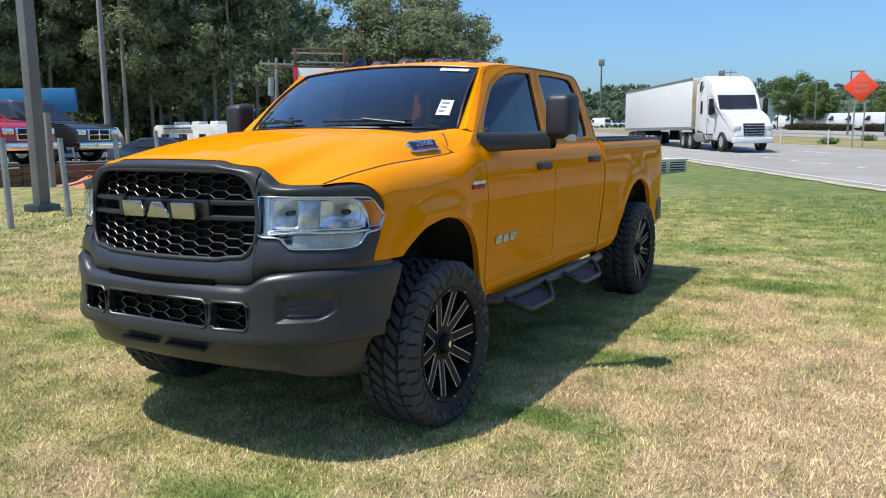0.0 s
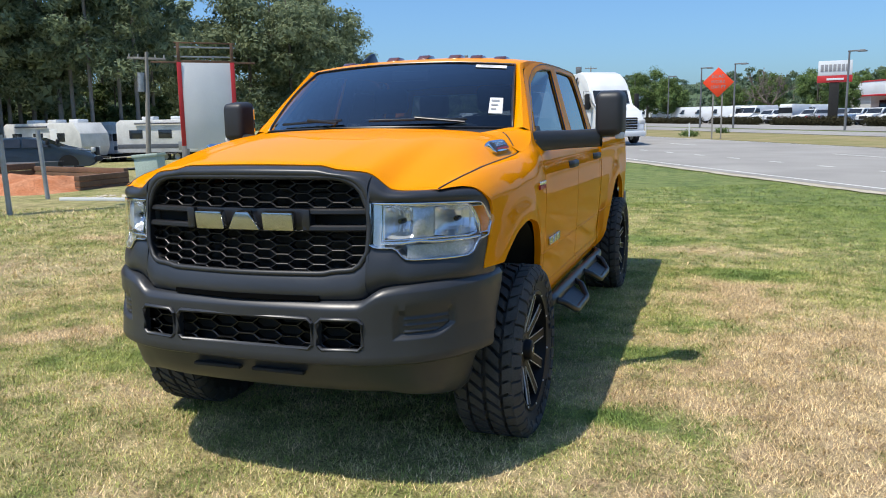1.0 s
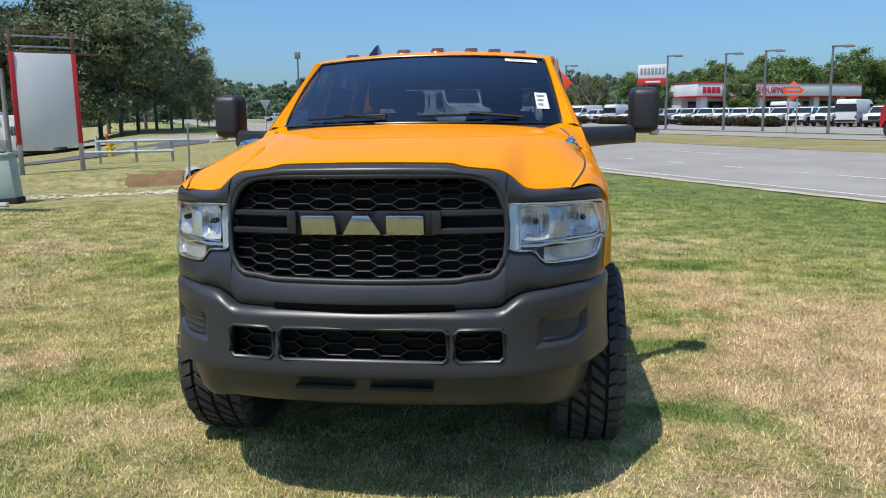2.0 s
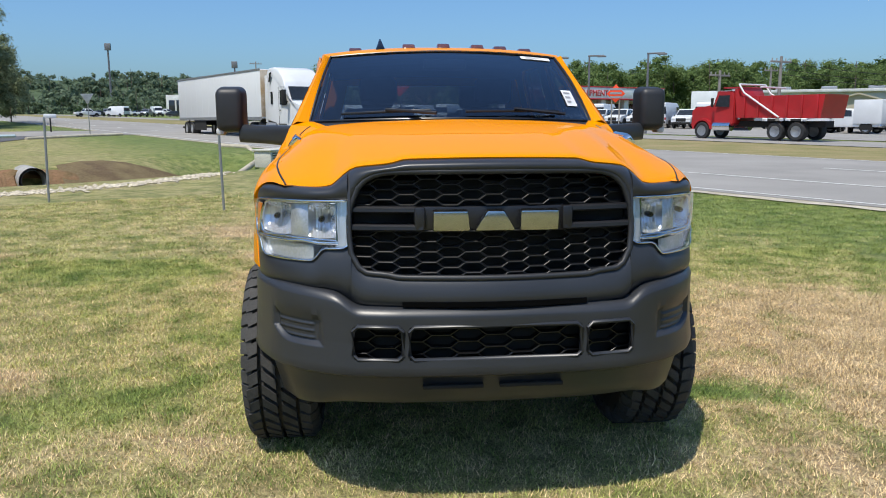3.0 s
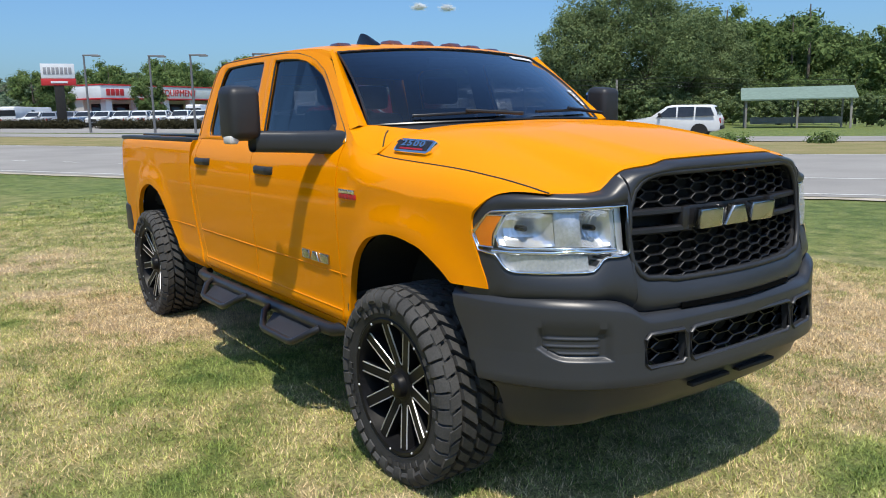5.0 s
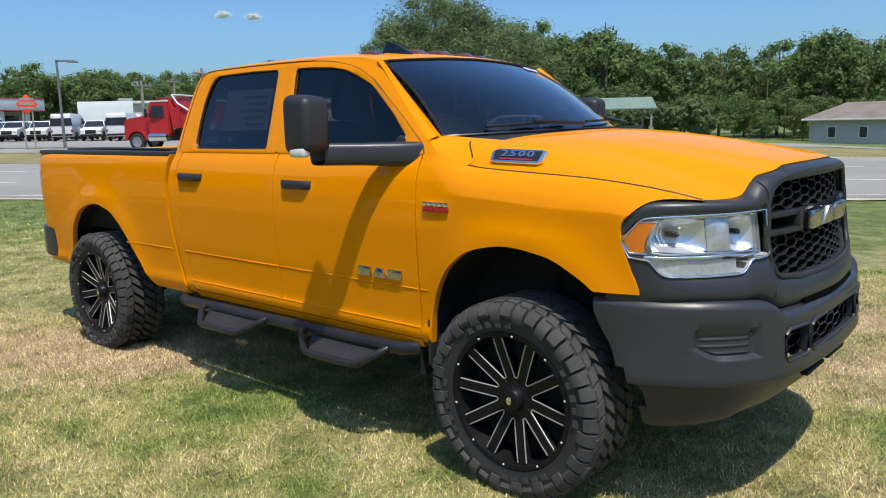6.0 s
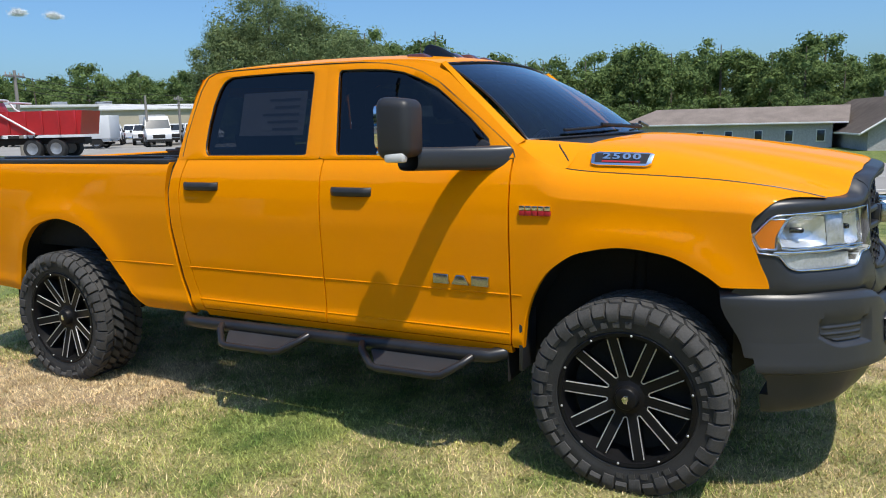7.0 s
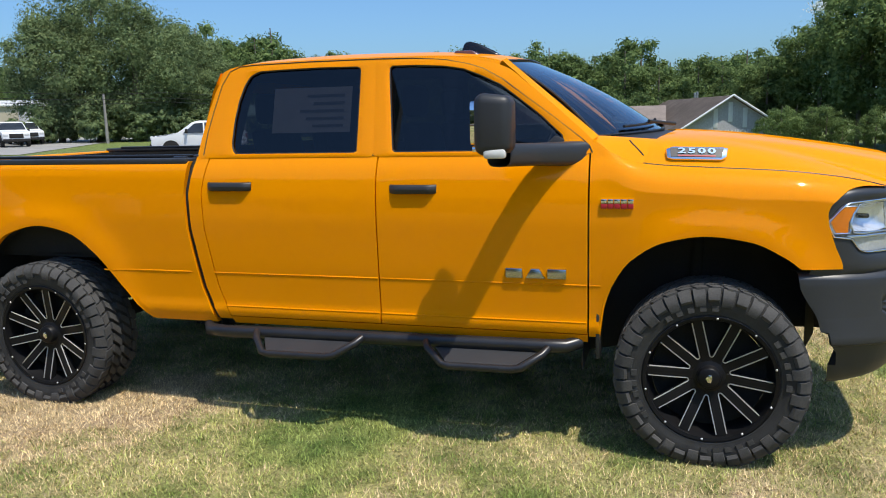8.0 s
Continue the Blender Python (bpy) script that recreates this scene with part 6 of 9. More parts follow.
# ---- mirrors, handles, boards, badges, small parts ----
BADGE = surf("badge_dark", (0.03, 0.03, 0.035), None, 0.35, 0.2, 8, 200, 0.05, 0.0005)
BADGERED = surf("badge_red", (0.45, 0.02, 0.03), None, 0.35, 0, 8, 200, 0.05, 0.0005)
for s in (-1, 1):
    bm = bmesh.new()
    rows = []
    for k in range(11):
        t = k / 10
        cx, cy, cz = 0.915 + 0.33 * t, 0.655 + 0.30 * t ** 0.8, 1.535 + 0.012 * t
        hy, hz = 0.085 - 0.030 * min(1, t * 2), 0.060 - 0.006 * min(1, 2 * t)
        rows.append([(s * cx, cy + hy * math.copysign(abs(math.cos(a)) ** 0.6, math.cos(a)), cz + hz * math.copysign(abs(math.sin(a)) ** 0.6, math.sin(a))) for a in np.linspace(0, 2 * math.pi, 21)])
    grid(bm, rows)
    mir = part("side_mirror", bm, BUMPER, TRUCK, "tall black towing mirror on a long arm", 50)
    bm = bmesh.new()
    box(bm, 1.205, 0.875, 1.550, 1.385, 1.045, 1.825, 0.045, None, 4)
    for v in bm.verts:
        if v.co.y < 0.95:
            v.co.z += (1.66 - v.co.z) * 0.06
            v.co.x += (1.30 - v.co.x) * 0.10
        v.co.x *= s
    part("mirror_head", bm, PLASTIC, mir, "", 45)
    bm = bmesh.new()
    box(bm, s * 1.290 - 0.060, 1.042, 1.60, s * 1.290 + 0.060, 1.0475, 1.79, 0.02)
    part("mirror_glass", bm, MIRROR, mir)
    bm = bmesh.new()
    box(bm, s * 1.290 - 0.060, 1.042, 1.565, s * 1.290 + 0.060, 1.0475, 1.592, 0.012)
    part("spotter_glass", bm, MIRROR, mir)
    bm = bmesh.new()
    box(bm, s * 1.355 - 0.024, 0.90, 1.538, s * 1.355 + 0.024, 1.00, 1.580, 0.012)
    part("marker_lamp", bm, WHITEDULL, mir, "frosted marker lamp")
    bm = bmesh.new()
    prism(bm, [(0.60, 1.54), (0.84, 1.545), (0.80, 1.575), (0.745, 1.625), (0.66, 1.59)], "x", s * 0.885 - 0.02, s * 0.885 + 0.03, 0.008)
    part("mirror_base", bm, PLASTIC, mir)
    for y0, y1, z in ((1.335, 1.585, 1.366), (2.385, 2.65, 1.378)):
        bm = bmesh.new()
        rows = []
        for k in range(13):
            t = k / 12
            y, bow = y0 + (y1 - y0) * t, 0.034 * min(1, 6 * min(t, 1 - t) + 0.25)
            rows.append([(s * (0.982 + bow - 0.016 + 0.016 * math.cos(a)), y, z + 0.024 * math.copysign(abs(math.sin(a)) ** 0.7, math.sin(a))) for a in np.linspace(0, 2 * math.pi, 13)])
        grid(bm, rows)
        bm.faces.new([bm.verts.new(p) for p in rows[0][:-1]]), bm.faces.new([bm.verts.new(p) for p in rows[-1][:-1]])
        part("door_handle", bm, PLASTIC, TRUCK, "black door handle", 50)
    # board: a round rail with two hoop steps
    bm = bmesh.new()
    tube(bm, [(s * 0.92, 2.74, 0.580), (s * 0.98, 2.70, 0.560), (s * 0.990, 2.60, 0.558), (s * 0.990, 0.80, 0.578), (s * 0.98, 0.68, 0.580), (s * 0.93, 0.62, 0.59)], 0.036, 14)
    board = part("running_board", bm, SATIN, TRUCK, "black tubular side step rail", 60)
    for ya, yb, yc, yd in ((2.385, 2.30, 1.91, 1.76), (1.40, 1.285, 0.905, 0.765)):
        bm = bmesh.new()
        tube(bm, [(s * 1.02, ya, 0.575), (s * 1.065, ya - 0.02, 0.556), (s * 1.115, yb + 0.01, 0.492), (s * 1.118, yb - 0.03, 0.484), (s * 1.118, yc + 0.03, 0.487), (s * 1.115, yc - 0.02, 0.496), (s * 1.065, yd + 0.02, 0.556), (s * 1.02, yd, 0.575)], 0.020, 10)
        hoop = part("step_hoop", bm, SATIN, board, "", 60)
        bm = bmesh.new()
        top = [(s * 0.995, ya - 0.03, 0.560), (s * 1.108, yb - 0.012, 0.500), (s * 1.108, yc + 0.012, 0.503), (s * 0.995, yd + 0.03, 0.562)]
        a, b = [bm.verts.new(p) for p in top], [bm.verts.new((p[0], p[1], p[2] - 0.012)) for p in top]
        bm.faces.new(a), bm.faces.new(b[::-1])
        for i in range(4):
            bm.faces.new((a[i], b[i], b[(i + 1) % 4], a[(i + 1) % 4]))
        plate = part("step_plate", bm, PLASTIC, board, "ribbed black step plate")
    # badges
    ex = (Vector((0, -1, 0)) if s < 0 else Vector((0, 1, 0)))
    nrm = Vector((s * 0.80, -0.05, 0.60)).normalized()
    ex = (ex - nrm * ex.dot(nrm)).normalized()
    ez = ex.cross(-nrm).normalized()
    base = Matrix.Translation(Vector((s * 0.842, 0.082, 1.522))) @ Matrix((ex, -nrm, ez)).transposed().to_4x4()
    bm = bmesh.new()
    prism(bm, [(-0.135, -0.028), (-0.11, -0.036), (0.11, -0.036), (0.135, -0.02), (0.142, 0.03), (0.115, 0.036), (-0.11, 0.036), (-0.14, 0.02)], "y", -0.012, 0.02, 0.004)
    bd = part("hood_badge", bm, CHROME, HOOD, "chrome-framed model badge")
    bd.matrix_basis = base
    bm = bmesh.new()
    prism(bm, [(-0.118, -0.024), (0.112, -0.024), (0.122, 0.026), (-0.122, 0.024)], "y", -0.0145, -0.010)
    tagged(part("badge_plate", bm, BADGE, bd))
    bm = bmesh.new()
    prism(bm, [(-0.085, -0.0225), (0.085, -0.0225), (0.085, -0.0145), (-0.085, -0.0145)], "y", -0.0165, -0.012)
    part("badge_bar", bm, BADGERED, bd)
    for k, digit in enumerate("2500"):
        letters(digit, 0.043, CHROME, bd, pose((k - 1.5) * 0.045, -0.0165, 0.007) @ Matrix.Diagonal((1.75, 1, 1, 1)), 0.002, "badge_digit", "", 0.0012)
    # side badges
    for nm, yc, z, w, h, mt in (("engine_badge", 0.438, 1.312, 0.155, 0.020, CHROME), ("engine_badge", 0.438, 1.288, 0.155, 0.022, BADGERED)):
        bm = bmesh.new()
        for k in range(5):
            x0 = -w / 2 + k * w / 5
            box(bm, x0 + 0.002, -0.004, -h / 2, x0 + w / 5 - 0.002, 0.012, h / 2, 0.002)
        e = part(nm, bm, mt, TRUCK, "plain chrome and red engine badge")
        e.matrix_basis = pose(s * 1.002, yc, z, 0, 0, 90 * s)
    emblem("door_emblem", -0.006, 0.012, 0.094, TRUCK, pose(s * 0.990, 0.832, 0.948, 0, 0, 90 * s))
    # wiper
    bm = bmesh.new()
    x0 = -0.02 if s > 0 else -0.80
    pts = [Vector(ws_point(u, 0.05 + 0.03 * abs(u - (0.0 if s > 0 else -0.75)), 0.014)) for u in np.linspace(0.05 if s > 0 else -0.78, 0.72 if s > 0 else -0.18, 9)]
    tube(bm, pts, 0.008, 6)
    tube(bm, [pts[4] + Vector((0, -0.01, 0.012)), pts[-1] + Vector((0.02, -0.10, -0.015))], 0.010, 6)
    part("wiper", bm, SATIN, TRUCK, "black wiper", 60)
# clearance lamps and antenna on the roof
SMOKE = surf("smoked_amber", (0.16, 0.05, 0.02), (0.10, 0.035, 0.02), 0.12, 0, 10, 100, 0.1, 0.001, coat=1.0)
for x in (-0.548, -0.208, 0.015, 0.234, 0.383, 0.544):
    bm = bmesh.new()
    z0 = 2.070 - 0.030 * (x / 0.55) ** 2
    prism(bm, [(1.185, z0 - 0.02), (1.19, z0 + 0.010), (1.235, z0 + 0.036), (1.33, z0 + 0.036), (1.345, z0 + 0.01), (1.34, z0 - 0.01)], "x", x - 0.040, x + 0.040, 0.010)
    part("clearance_lamp", bm, SMOKE, TRUCK, "smoked amber clearance lamp", 45)
bm = bmesh.new()
prism(bm, [(1.10, 2.04), (1.14, 2.075), (1.24, 2.125), (1.30, 2.142), (1.325, 2.13), (1.345, 2.06)], "x", -0.420, -0.360, 0.014)
for v in bm.verts:
    v.co.x += (-0.39 - v.co.x) * min(0.75, max(0.0, (v.co.z - 2.06) / 0.09))
part("roof_antenna", bm, GLOSSBLACK, TRUCK, "black shark-fin antenna", 45)


# ---- vehicles ----
CARGLASS = surf("dark_car_glass", (0.02, 0.024, 0.028), (0.03, 0.034, 0.04), 0.06, 0, 3, 80, 0.0, spec=0.6)
SILVER = surf("silver_paint", (0.42, 0.43, 0.45), (0.36, 0.37, 0.39), 0.3, 0.4, 2, 300, 0.02, 0.0005, coat=0.6, grain=0.06)
BLUEPAINT = surf("slate_blue_paint", (0.06, 0.09, 0.13), (0.05, 0.075, 0.11), 0.3, 0.2, 2, 300, 0.02, 0.0005, coat=0.7, grain=0.06)
PROFILES = {
    "pickup": dict(length=5.8, width=1.98, body=[(-2.85, 0.62), (-2.88, 1.05), (-2.84, 1.13), (-0.98, 1.14), (-0.90, 1.30), (-0.78, 1.80), (-0.55, 1.90), (0.40, 1.90), (0.60, 1.84), (1.25, 1.24), (2.55, 1.14), (2.86, 1.02), (2.92, 0.62), (2.80, 0.48), (-2.75, 0.50)],
                   side=[[(-0.72, 1.30), (-0.62, 1.76), (-0.10, 1.80), (-0.10, 1.30)], [(-0.02, 1.30), (-0.02, 1.80), (0.44, 1.78), (0.98, 1.30)]], front=[(0.66, 1.80), (1.20, 1.28)], back=[(-0.78, 1.76), (-0.90, 1.34)], axles=(1.85, -1.85), tyre=0.42),
    "van": dict(length=5.9, width=2.05, body=[(-2.95, 0.50), (-2.97, 2.35), (-2.80, 2.52), (1.35, 2.50), (1.75, 2.30), (2.30, 1.42), (2.85, 1.20), (2.98, 0.95), (2.98, 0.50), (2.8, 0.40), (-2.8, 0.40)],
                side=[[(1.05, 1.50), (1.05, 2.10), (1.70, 2.10), (2.15, 1.50)]], front=[(1.82, 2.20), (2.26, 1.48)], back=[(-2.98, 2.1), (-2.98, 1.4)], axles=(1.95, -1.75), tyre=0.36),
    "sedan": dict(length=4.8, width=1.84, body=[(-2.38, 0.42), (-2.42, 0.85), (-2.30, 1.02), (-1.75, 1.08), (-1.05, 1.42), (-0.20, 1.46), (0.30, 1.42), (1.15, 1.02), (2.10, 0.88), (2.40, 0.72), (2.42, 0.40), (2.2, 0.24), (-2.2, 0.26)],
                  side=[[(-1.35, 1.06), (-0.98, 1.34), (-0.30, 1.39), (-0.30, 1.04)], [(-0.22, 1.04), (-0.22, 1.39), (0.25, 1.36), (0.85, 1.04)]], front=[(0.36, 1.40), (1.08, 1.06)], back=[(-1.12, 1.39), (-1.70, 1.11)], axles=(1.42, -1.40), tyre=0.33),
    "suv": dict(length=4.75, width=1.90, body=[(-2.35, 0.48), (-2.40, 1.02), (-2.25, 1.15), (-2.02, 1.66), (-1.85, 1.72), (0.0, 1.74), (0.35, 1.66), (1.02, 1.12), (2.10, 1.02), (2.36, 0.88), (2.38, 0.46), (2.2, 0.36), (-2.2, 0.38)],
                side=[[(-2.08, 1.16), (-1.88, 1.58), (-1.16, 1.62), (-1.16, 1.14)], [(-1.08, 1.14), (-1.08, 1.62), (-0.28, 1.64), (-0.28, 1.12)], [(-0.20, 1.12), (-0.20, 1.63), (0.22, 1.60), (0.78, 1.12)]], front=[(0.42, 1.60), (0.96, 1.16)], back=[(-2.06, 1.60), (-2.25, 1.20)], axles=(1.42, -1.36), tyre=0.36),
}


def road_wheel(parent, x, y, r, w=0.22, rim=STEEL, name="wheel"):
    """A wheel with a tyre on a rim, turning about y."""
    bm = bmesh.new()
    n = 18
    prof = [(-w / 2, r * 0.62), (-w / 2, r * 0.93), (-w * 0.35, r), (w * 0.35, r), (w / 2, r * 0.93), (w / 2, r * 0.62)]
    rings = [[bm.verts.new((x + rr * math.cos(2 * math.pi * k / n), y + yy, r + rr * math.sin(2 * math.pi * k / n))) for k in range(n)] for yy, rr in prof]
    for a, b in zip(rings, rings[1:]):
        for k in range(n):
            bm.faces.new((a[k], a[(k + 1) % n], b[(k + 1) % n], b[k]))
    wheel = part(name, bm, RUBBER, parent, "", 40)
    bm = bmesh.new()
    for sg in (-1, 1):
        ring = [bm.verts.new((x + r * 0.63 * math.cos(2 * math.pi * k / n), y + sg * w * 0.44, r + r * 0.63 * math.sin(2 * math.pi * k / n))) for k in range(n)]
        hub = [bm.verts.new((x + r * 0.2 * math.cos(2 * math.pi * k / n), y + sg * w * 0.30, r + r * 0.2 * math.sin(2 * math.pi * k / n))) for k in range(n)]
        for k in range(n):
            bm.faces.new((ring[k], ring[(k + 1) % n], hub[(k + 1) % n], hub[k]))
        bm.faces.new(hub)
    part("rim", bm, rim, wheel, "", 40)
    return wheel


def vehicle(kind, paint, label, category, detail=False, name=None, rim=STEEL):
    """A parked vehicle at the origin, nose to +x."""
    d = PROFILES[kind]
    w = d["width"]
    root = thing(name or {"pickup": "parked_pickup", "van": "parked_van", "sedan": "parked_car", "suv": "parked_suv"}[kind], label, category)
    bm = bmesh.new()
    prism(bm, d["body"], "y", -w / 2, w / 2)
    top = max(p[1] for p in d["body"])
    belt = 1.12 if kind != "van" else 1.5
    for v in bm.verts:
        if v.co.z > belt:
            v.co.y *= 1 - 0.22 * (v.co.z - belt) / max(0.4, top - belt) * (0.6 if kind == "van" else 1)
        if abs(v.co.x) > d["length"] * 0.46:
            v.co.y *= 0.93
    bmesh.ops.bevel(bm, geom=list(bm.edges), offset=0.05, segments=2, affect="EDGES", profile=0.5, clamp_overlap=True)
    body = part("body", bm, paint, root, "", 40)
    def half(z):
        return w / 2 * (1 - 0.22 * max(0, z - belt) / max(0.4, top - belt) * (0.6 if kind == "van" else 1))
    for poly in d["side"]:
        for sg in (-1, 1):
            bm = bmesh.new()
            a = [bm.verts.new((x, sg * (half(z) + 0.006), z)) for x, z in poly]
            b = [bm.verts.new((x, sg * (half(z) - 0.03), z)) for x, z in poly]
            bm.faces.new(a)
            for i in range(len(a)):
                bm.faces.new((a[i], a[(i + 1) % len(a)], b[(i + 1) % len(a)], b[i]))
            part("side_window", bm, CARGLASS, root)
    for nm, ((xa, za), (xb, zb)), sg in (("windshield", d["front"], 1), ("rear_window", d["back"], -1)):
        bm = bmesh.new()
        n = Vector((za - zb, 0, xb - xa)).normalized() * sg
        off = n * 0.012 if sg * n.x > 0 else -n * 0.012
        vs = [bm.verts.new(Vector((x, y, z)) + off) for x, y, z in ((xa, -half(za) + 0.07, za), (xa, half(za) - 0.07, za), (xb, half(zb) - 0.05, zb), (xb, -half(zb) + 0.05, zb))]
        us = [bm.verts.new(v.co - off * 3) for v in vs]
        bm.faces.new(vs)
        for i in range(4):
            bm.faces.new((vs[i], vs[(i + 1) % 4], us[(i + 1) % 4], us[i]))
        part(nm, bm, CARGLASS, root)
    for x in d["axles"]:
        for sg in (-1, 1):
            road_wheel(root, x, sg * (w / 2 - 0.12), d["tyre"], 0.24, rim)
            bm = bmesh.new()
            r = d["tyre"] * 1.18
            arc = [(x + r * math.cos(t), d["tyre"] + r * math.sin(t)) for t in np.linspace(0, math.pi, 11)]
            prism(bm, arc + [(x - r, 0.3), (x + r, 0.3)], "y", sg * (w / 2 - 0.25), sg * (w / 2 + 0.004))
            part("wheel_arch", bm, DARK, root)
    xf = d["length"] / 2
    for sg in (-1, 1):
        bm = bmesh.new()
        box(bm, xf - 0.12, sg * w * 0.36 - 0.17, 0.82, xf + 0.02, sg * w * 0.36 + 0.17, 1.0, 0.03)
        part("headlight", bm, WHITEDULL if not detail else CHROME, root)
        bm = bmesh.new()
        box(bm, -xf - 0.02, sg * w * 0.42 - 0.08, 0.78, -xf + 0.08, sg * w * 0.42 + 0.08, 1.05, 0.02)
        part("tail_lamp", bm, REDLENS, root)
        bm = bmesh.new()
        xm = d["front"][1][0] - 0.35
        box(bm, xm - 0.06, sg * (w / 2 + 0.10) - 0.10, belt + 0.02, xm + 0.06, sg * (w / 2 + 0.10) + 0.10, belt + 0.22, 0.03)
        part("side_mirror", bm, DARK, root)
    bm = bmesh.new()
    box(bm, xf - 0.08, -w * 0.24, 0.66, xf + 0.035, w * 0.24, 1.0, 0.03)
    part("grille", bm, CHROME if detail else DARK, root)
    bm = bmesh.new()
    box(bm, xf - 0.10, -w * 0.46, 0.40, xf + 0.08, w * 0.46, 0.62, 0.04)
    part("front_bumper", bm, CHROME if detail else DARK, root)
    if detail:
        for k in range(2):
            for m in range(2):
                bm = bmesh.new()
                box(bm, xf, -w * 0.22 + k * w * 0.225, 0.69 + m * 0.15, xf + 0.042, -w * 0.22 + k * w * 0.225 + w * 0.20, 0.82 + m * 0.15, 0.01)
                part("grille_insert", bm, DARK, root)
    bm = bmesh.new()
    box(bm, -xf - 0.06, -w * 0.44, 0.48, -xf + 0.10, w * 0.44, 0.66, 0.03)
    part("rear_bumper", bm, CHROME if kind == "pickup" else DARK, root)
    if kind == "pickup":
        bm = bmesh.new()
        box(bm, -2.74, -w / 2 + 0.14, 1.10, -1.05, w / 2 - 0.14, 1.146, 0.01)
        part("bed_floor", bm, DARK, root)
    return root


def heading(v):
    return math.degrees(math.atan2(v.y, v.x))


TO_ROAD = heading(-N)
rnd = random.Random(21)
protos = {
    "pickup": vehicle("pickup", WHITE, "white work pickup parked in the lot", "pickup truck"),
    "van": vehicle("van", WHITE, "white cargo van parked in the lot", "van"),
    "silver": vehicle("pickup", SILVER, "silver pickup parked in the lot", "pickup truck"),
    "dark": vehicle("sedan", GREYPAINT, "dark grey car parked in the lot", "car"),
}
spots = []
for row, b in enumerate((62.0, 69.0, 76.0)):
    for k in range(28):
        a = 25.5 + 2.9 * k + rnd.uniform(-0.2, 0.2) + row * 0.8
        if row == 2 and a > 82:
            continue
        if rnd.random() < 0.08 or (row == 0 and 40 < a < 46):
            continue
        kind = "pickup" if rnd.random() < 0.78 else rnd.choice(["van", "silver", "dark"])
        if a > 96:
            kind = "van" if rnd.random() < 0.7 else "pickup"
        spots.append((kind, a, b, TO_ROAD + rnd.uniform(-6, 6) + rnd.choice((0, 0, 180)) + 22))
used = set()
for kind, a, b, turn in spots:
    m = Matrix.Translation(road_at(a, b, 0.03)) @ pose(0, 0, 0, 0, 0, turn)
    if kind in used:
        t = copy_thing(protos[kind], m)
    else:
        t = protos[kind]
        t.matrix_basis = m
        used.add(kind)
    t["group"] = "vehicles in the truck lot"
# vans far up the lot
for k in range(7):
    t = copy_thing(protos["van"], Matrix.Translation(road_at(106 + 5.6 * k, 60 + 0.3 * k, 0.03)) @ pose(0, 0, 0, 0, 0, heading(D) + 8))
    t["group"] = "vehicles in the truck lot"
# a service truck with a white box body
svc = vehicle("pickup", WHITE, "white service truck with a tall box body", "truck", name="service_truck")
bm = bmesh.new()
box(bm, -3.0, -1.05, 0.75, -0.88, 1.05, 2.55, 0.04)
part("box_body", bm, WHITE, svc)
svc.matrix_basis = Matrix.Translation(road_at(33.5, 58.0, 0.03)) @ pose(0, 0, 0, 0, 0, heading(D))
# cars far down the road
for k in range(16):
    src = protos[("pickup", "dark", "silver", "van")[k % 4]]
    x, y = polar_spot(-19.0 + 0.62 * k, 205 + 6 * (k % 3))
    t = copy_thing(src, Matrix.Translation(on_ground(x, y)) @ pose(0, 0, 0, 0, 0, 40 + 37 * k))
    t["group"] = "cars at the far dealership"
# white suv on the frontage road
suv = vehicle("suv", WHITE, "white boxy suv on the frontage road", "suv", rim=CHROME)
suv.matrix_basis = Matrix.Translation(road_at(9.8, 38.0, 0.035)) @ pose(0, 0, 0, 0, 0, heading(D))
# the dealer's pickups
redp = vehicle("pickup", REDPAINT, "bright red pickup with a chrome grille", "pickup truck", True, rim=CHROME)
redp.matrix_basis = Matrix.Translation(on_ground(-24.4, 13.1, 0.56)) @ pose(0, 0, 0, 0, 0, 14) @ Matrix.Scale(1.08, 4)
gry = vehicle("pickup", GREYPAINT, "charcoal pickup with a chrome crosshair grille", "pickup truck", True, rim=CHROME)
gry.matrix_basis = Matrix.Translation(on_ground(-25.1, 15.9, 0.56)) @ pose(0, 0, 0, 0, 0, 14) @ Matrix.Scale(1.08, 4)
car = vehicle("sedan", BLUEPAINT, "slate blue sedan on the entrance road", "car")
car.matrix_basis = Matrix.Translation(on_ground(-27.6, 24.4, 0.03)) @ pose(0, 0, 0, 0, 0, 35)

# ---- the semi truck ----
TRAILERSIDE = surf("trailer_panel", (0.78, 0.79, 0.79), (0.74, 0.75, 0.75), 0.42, 0.0, 0.2, 20, 0.04, 0.004, grain=0.06)
RUST = surf("rust_stain", (0.42, 0.28, 0.13), (0.62, 0.55, 0.45), 0.7, 0.1, 0.9, 10, 0.1, 0.003)
face_us = heading(-D)
semi = thing("semi_truck", "white highway tractor with a tall sleeper cab", "truck", Matrix.Translation(road_at(45.5, 15.95, 0.03)) @ pose(0, 0, 0, 0, 0, face_us))
trailer = thing("semi_trailer", "long white box trailer behind the tractor", "trailer", Matrix.Translation(road_at(45.5, 15.95, 0.03)) @ pose(0, 0, 0, 0, 0, face_us))
bm = bmesh.new()
box(bm, -16.1, -1.3, 1.20, 0.0, 1.3, 4.05, 0.015)
part("box_body", bm, TRAILERSIDE, trailer, "white panelled trailer box")
for z0, z1 in ((1.10, 1.30), (3.97, 4.09)):
    for sg in (-1, 1):
        bm = bmesh.new()
        box(bm, -16.12, sg * 1.305 - 0.02, z0, 0.02, sg * 1.305 + 0.02, z1, 0.008)
        part("side_rail", bm, STEEL, trailer)
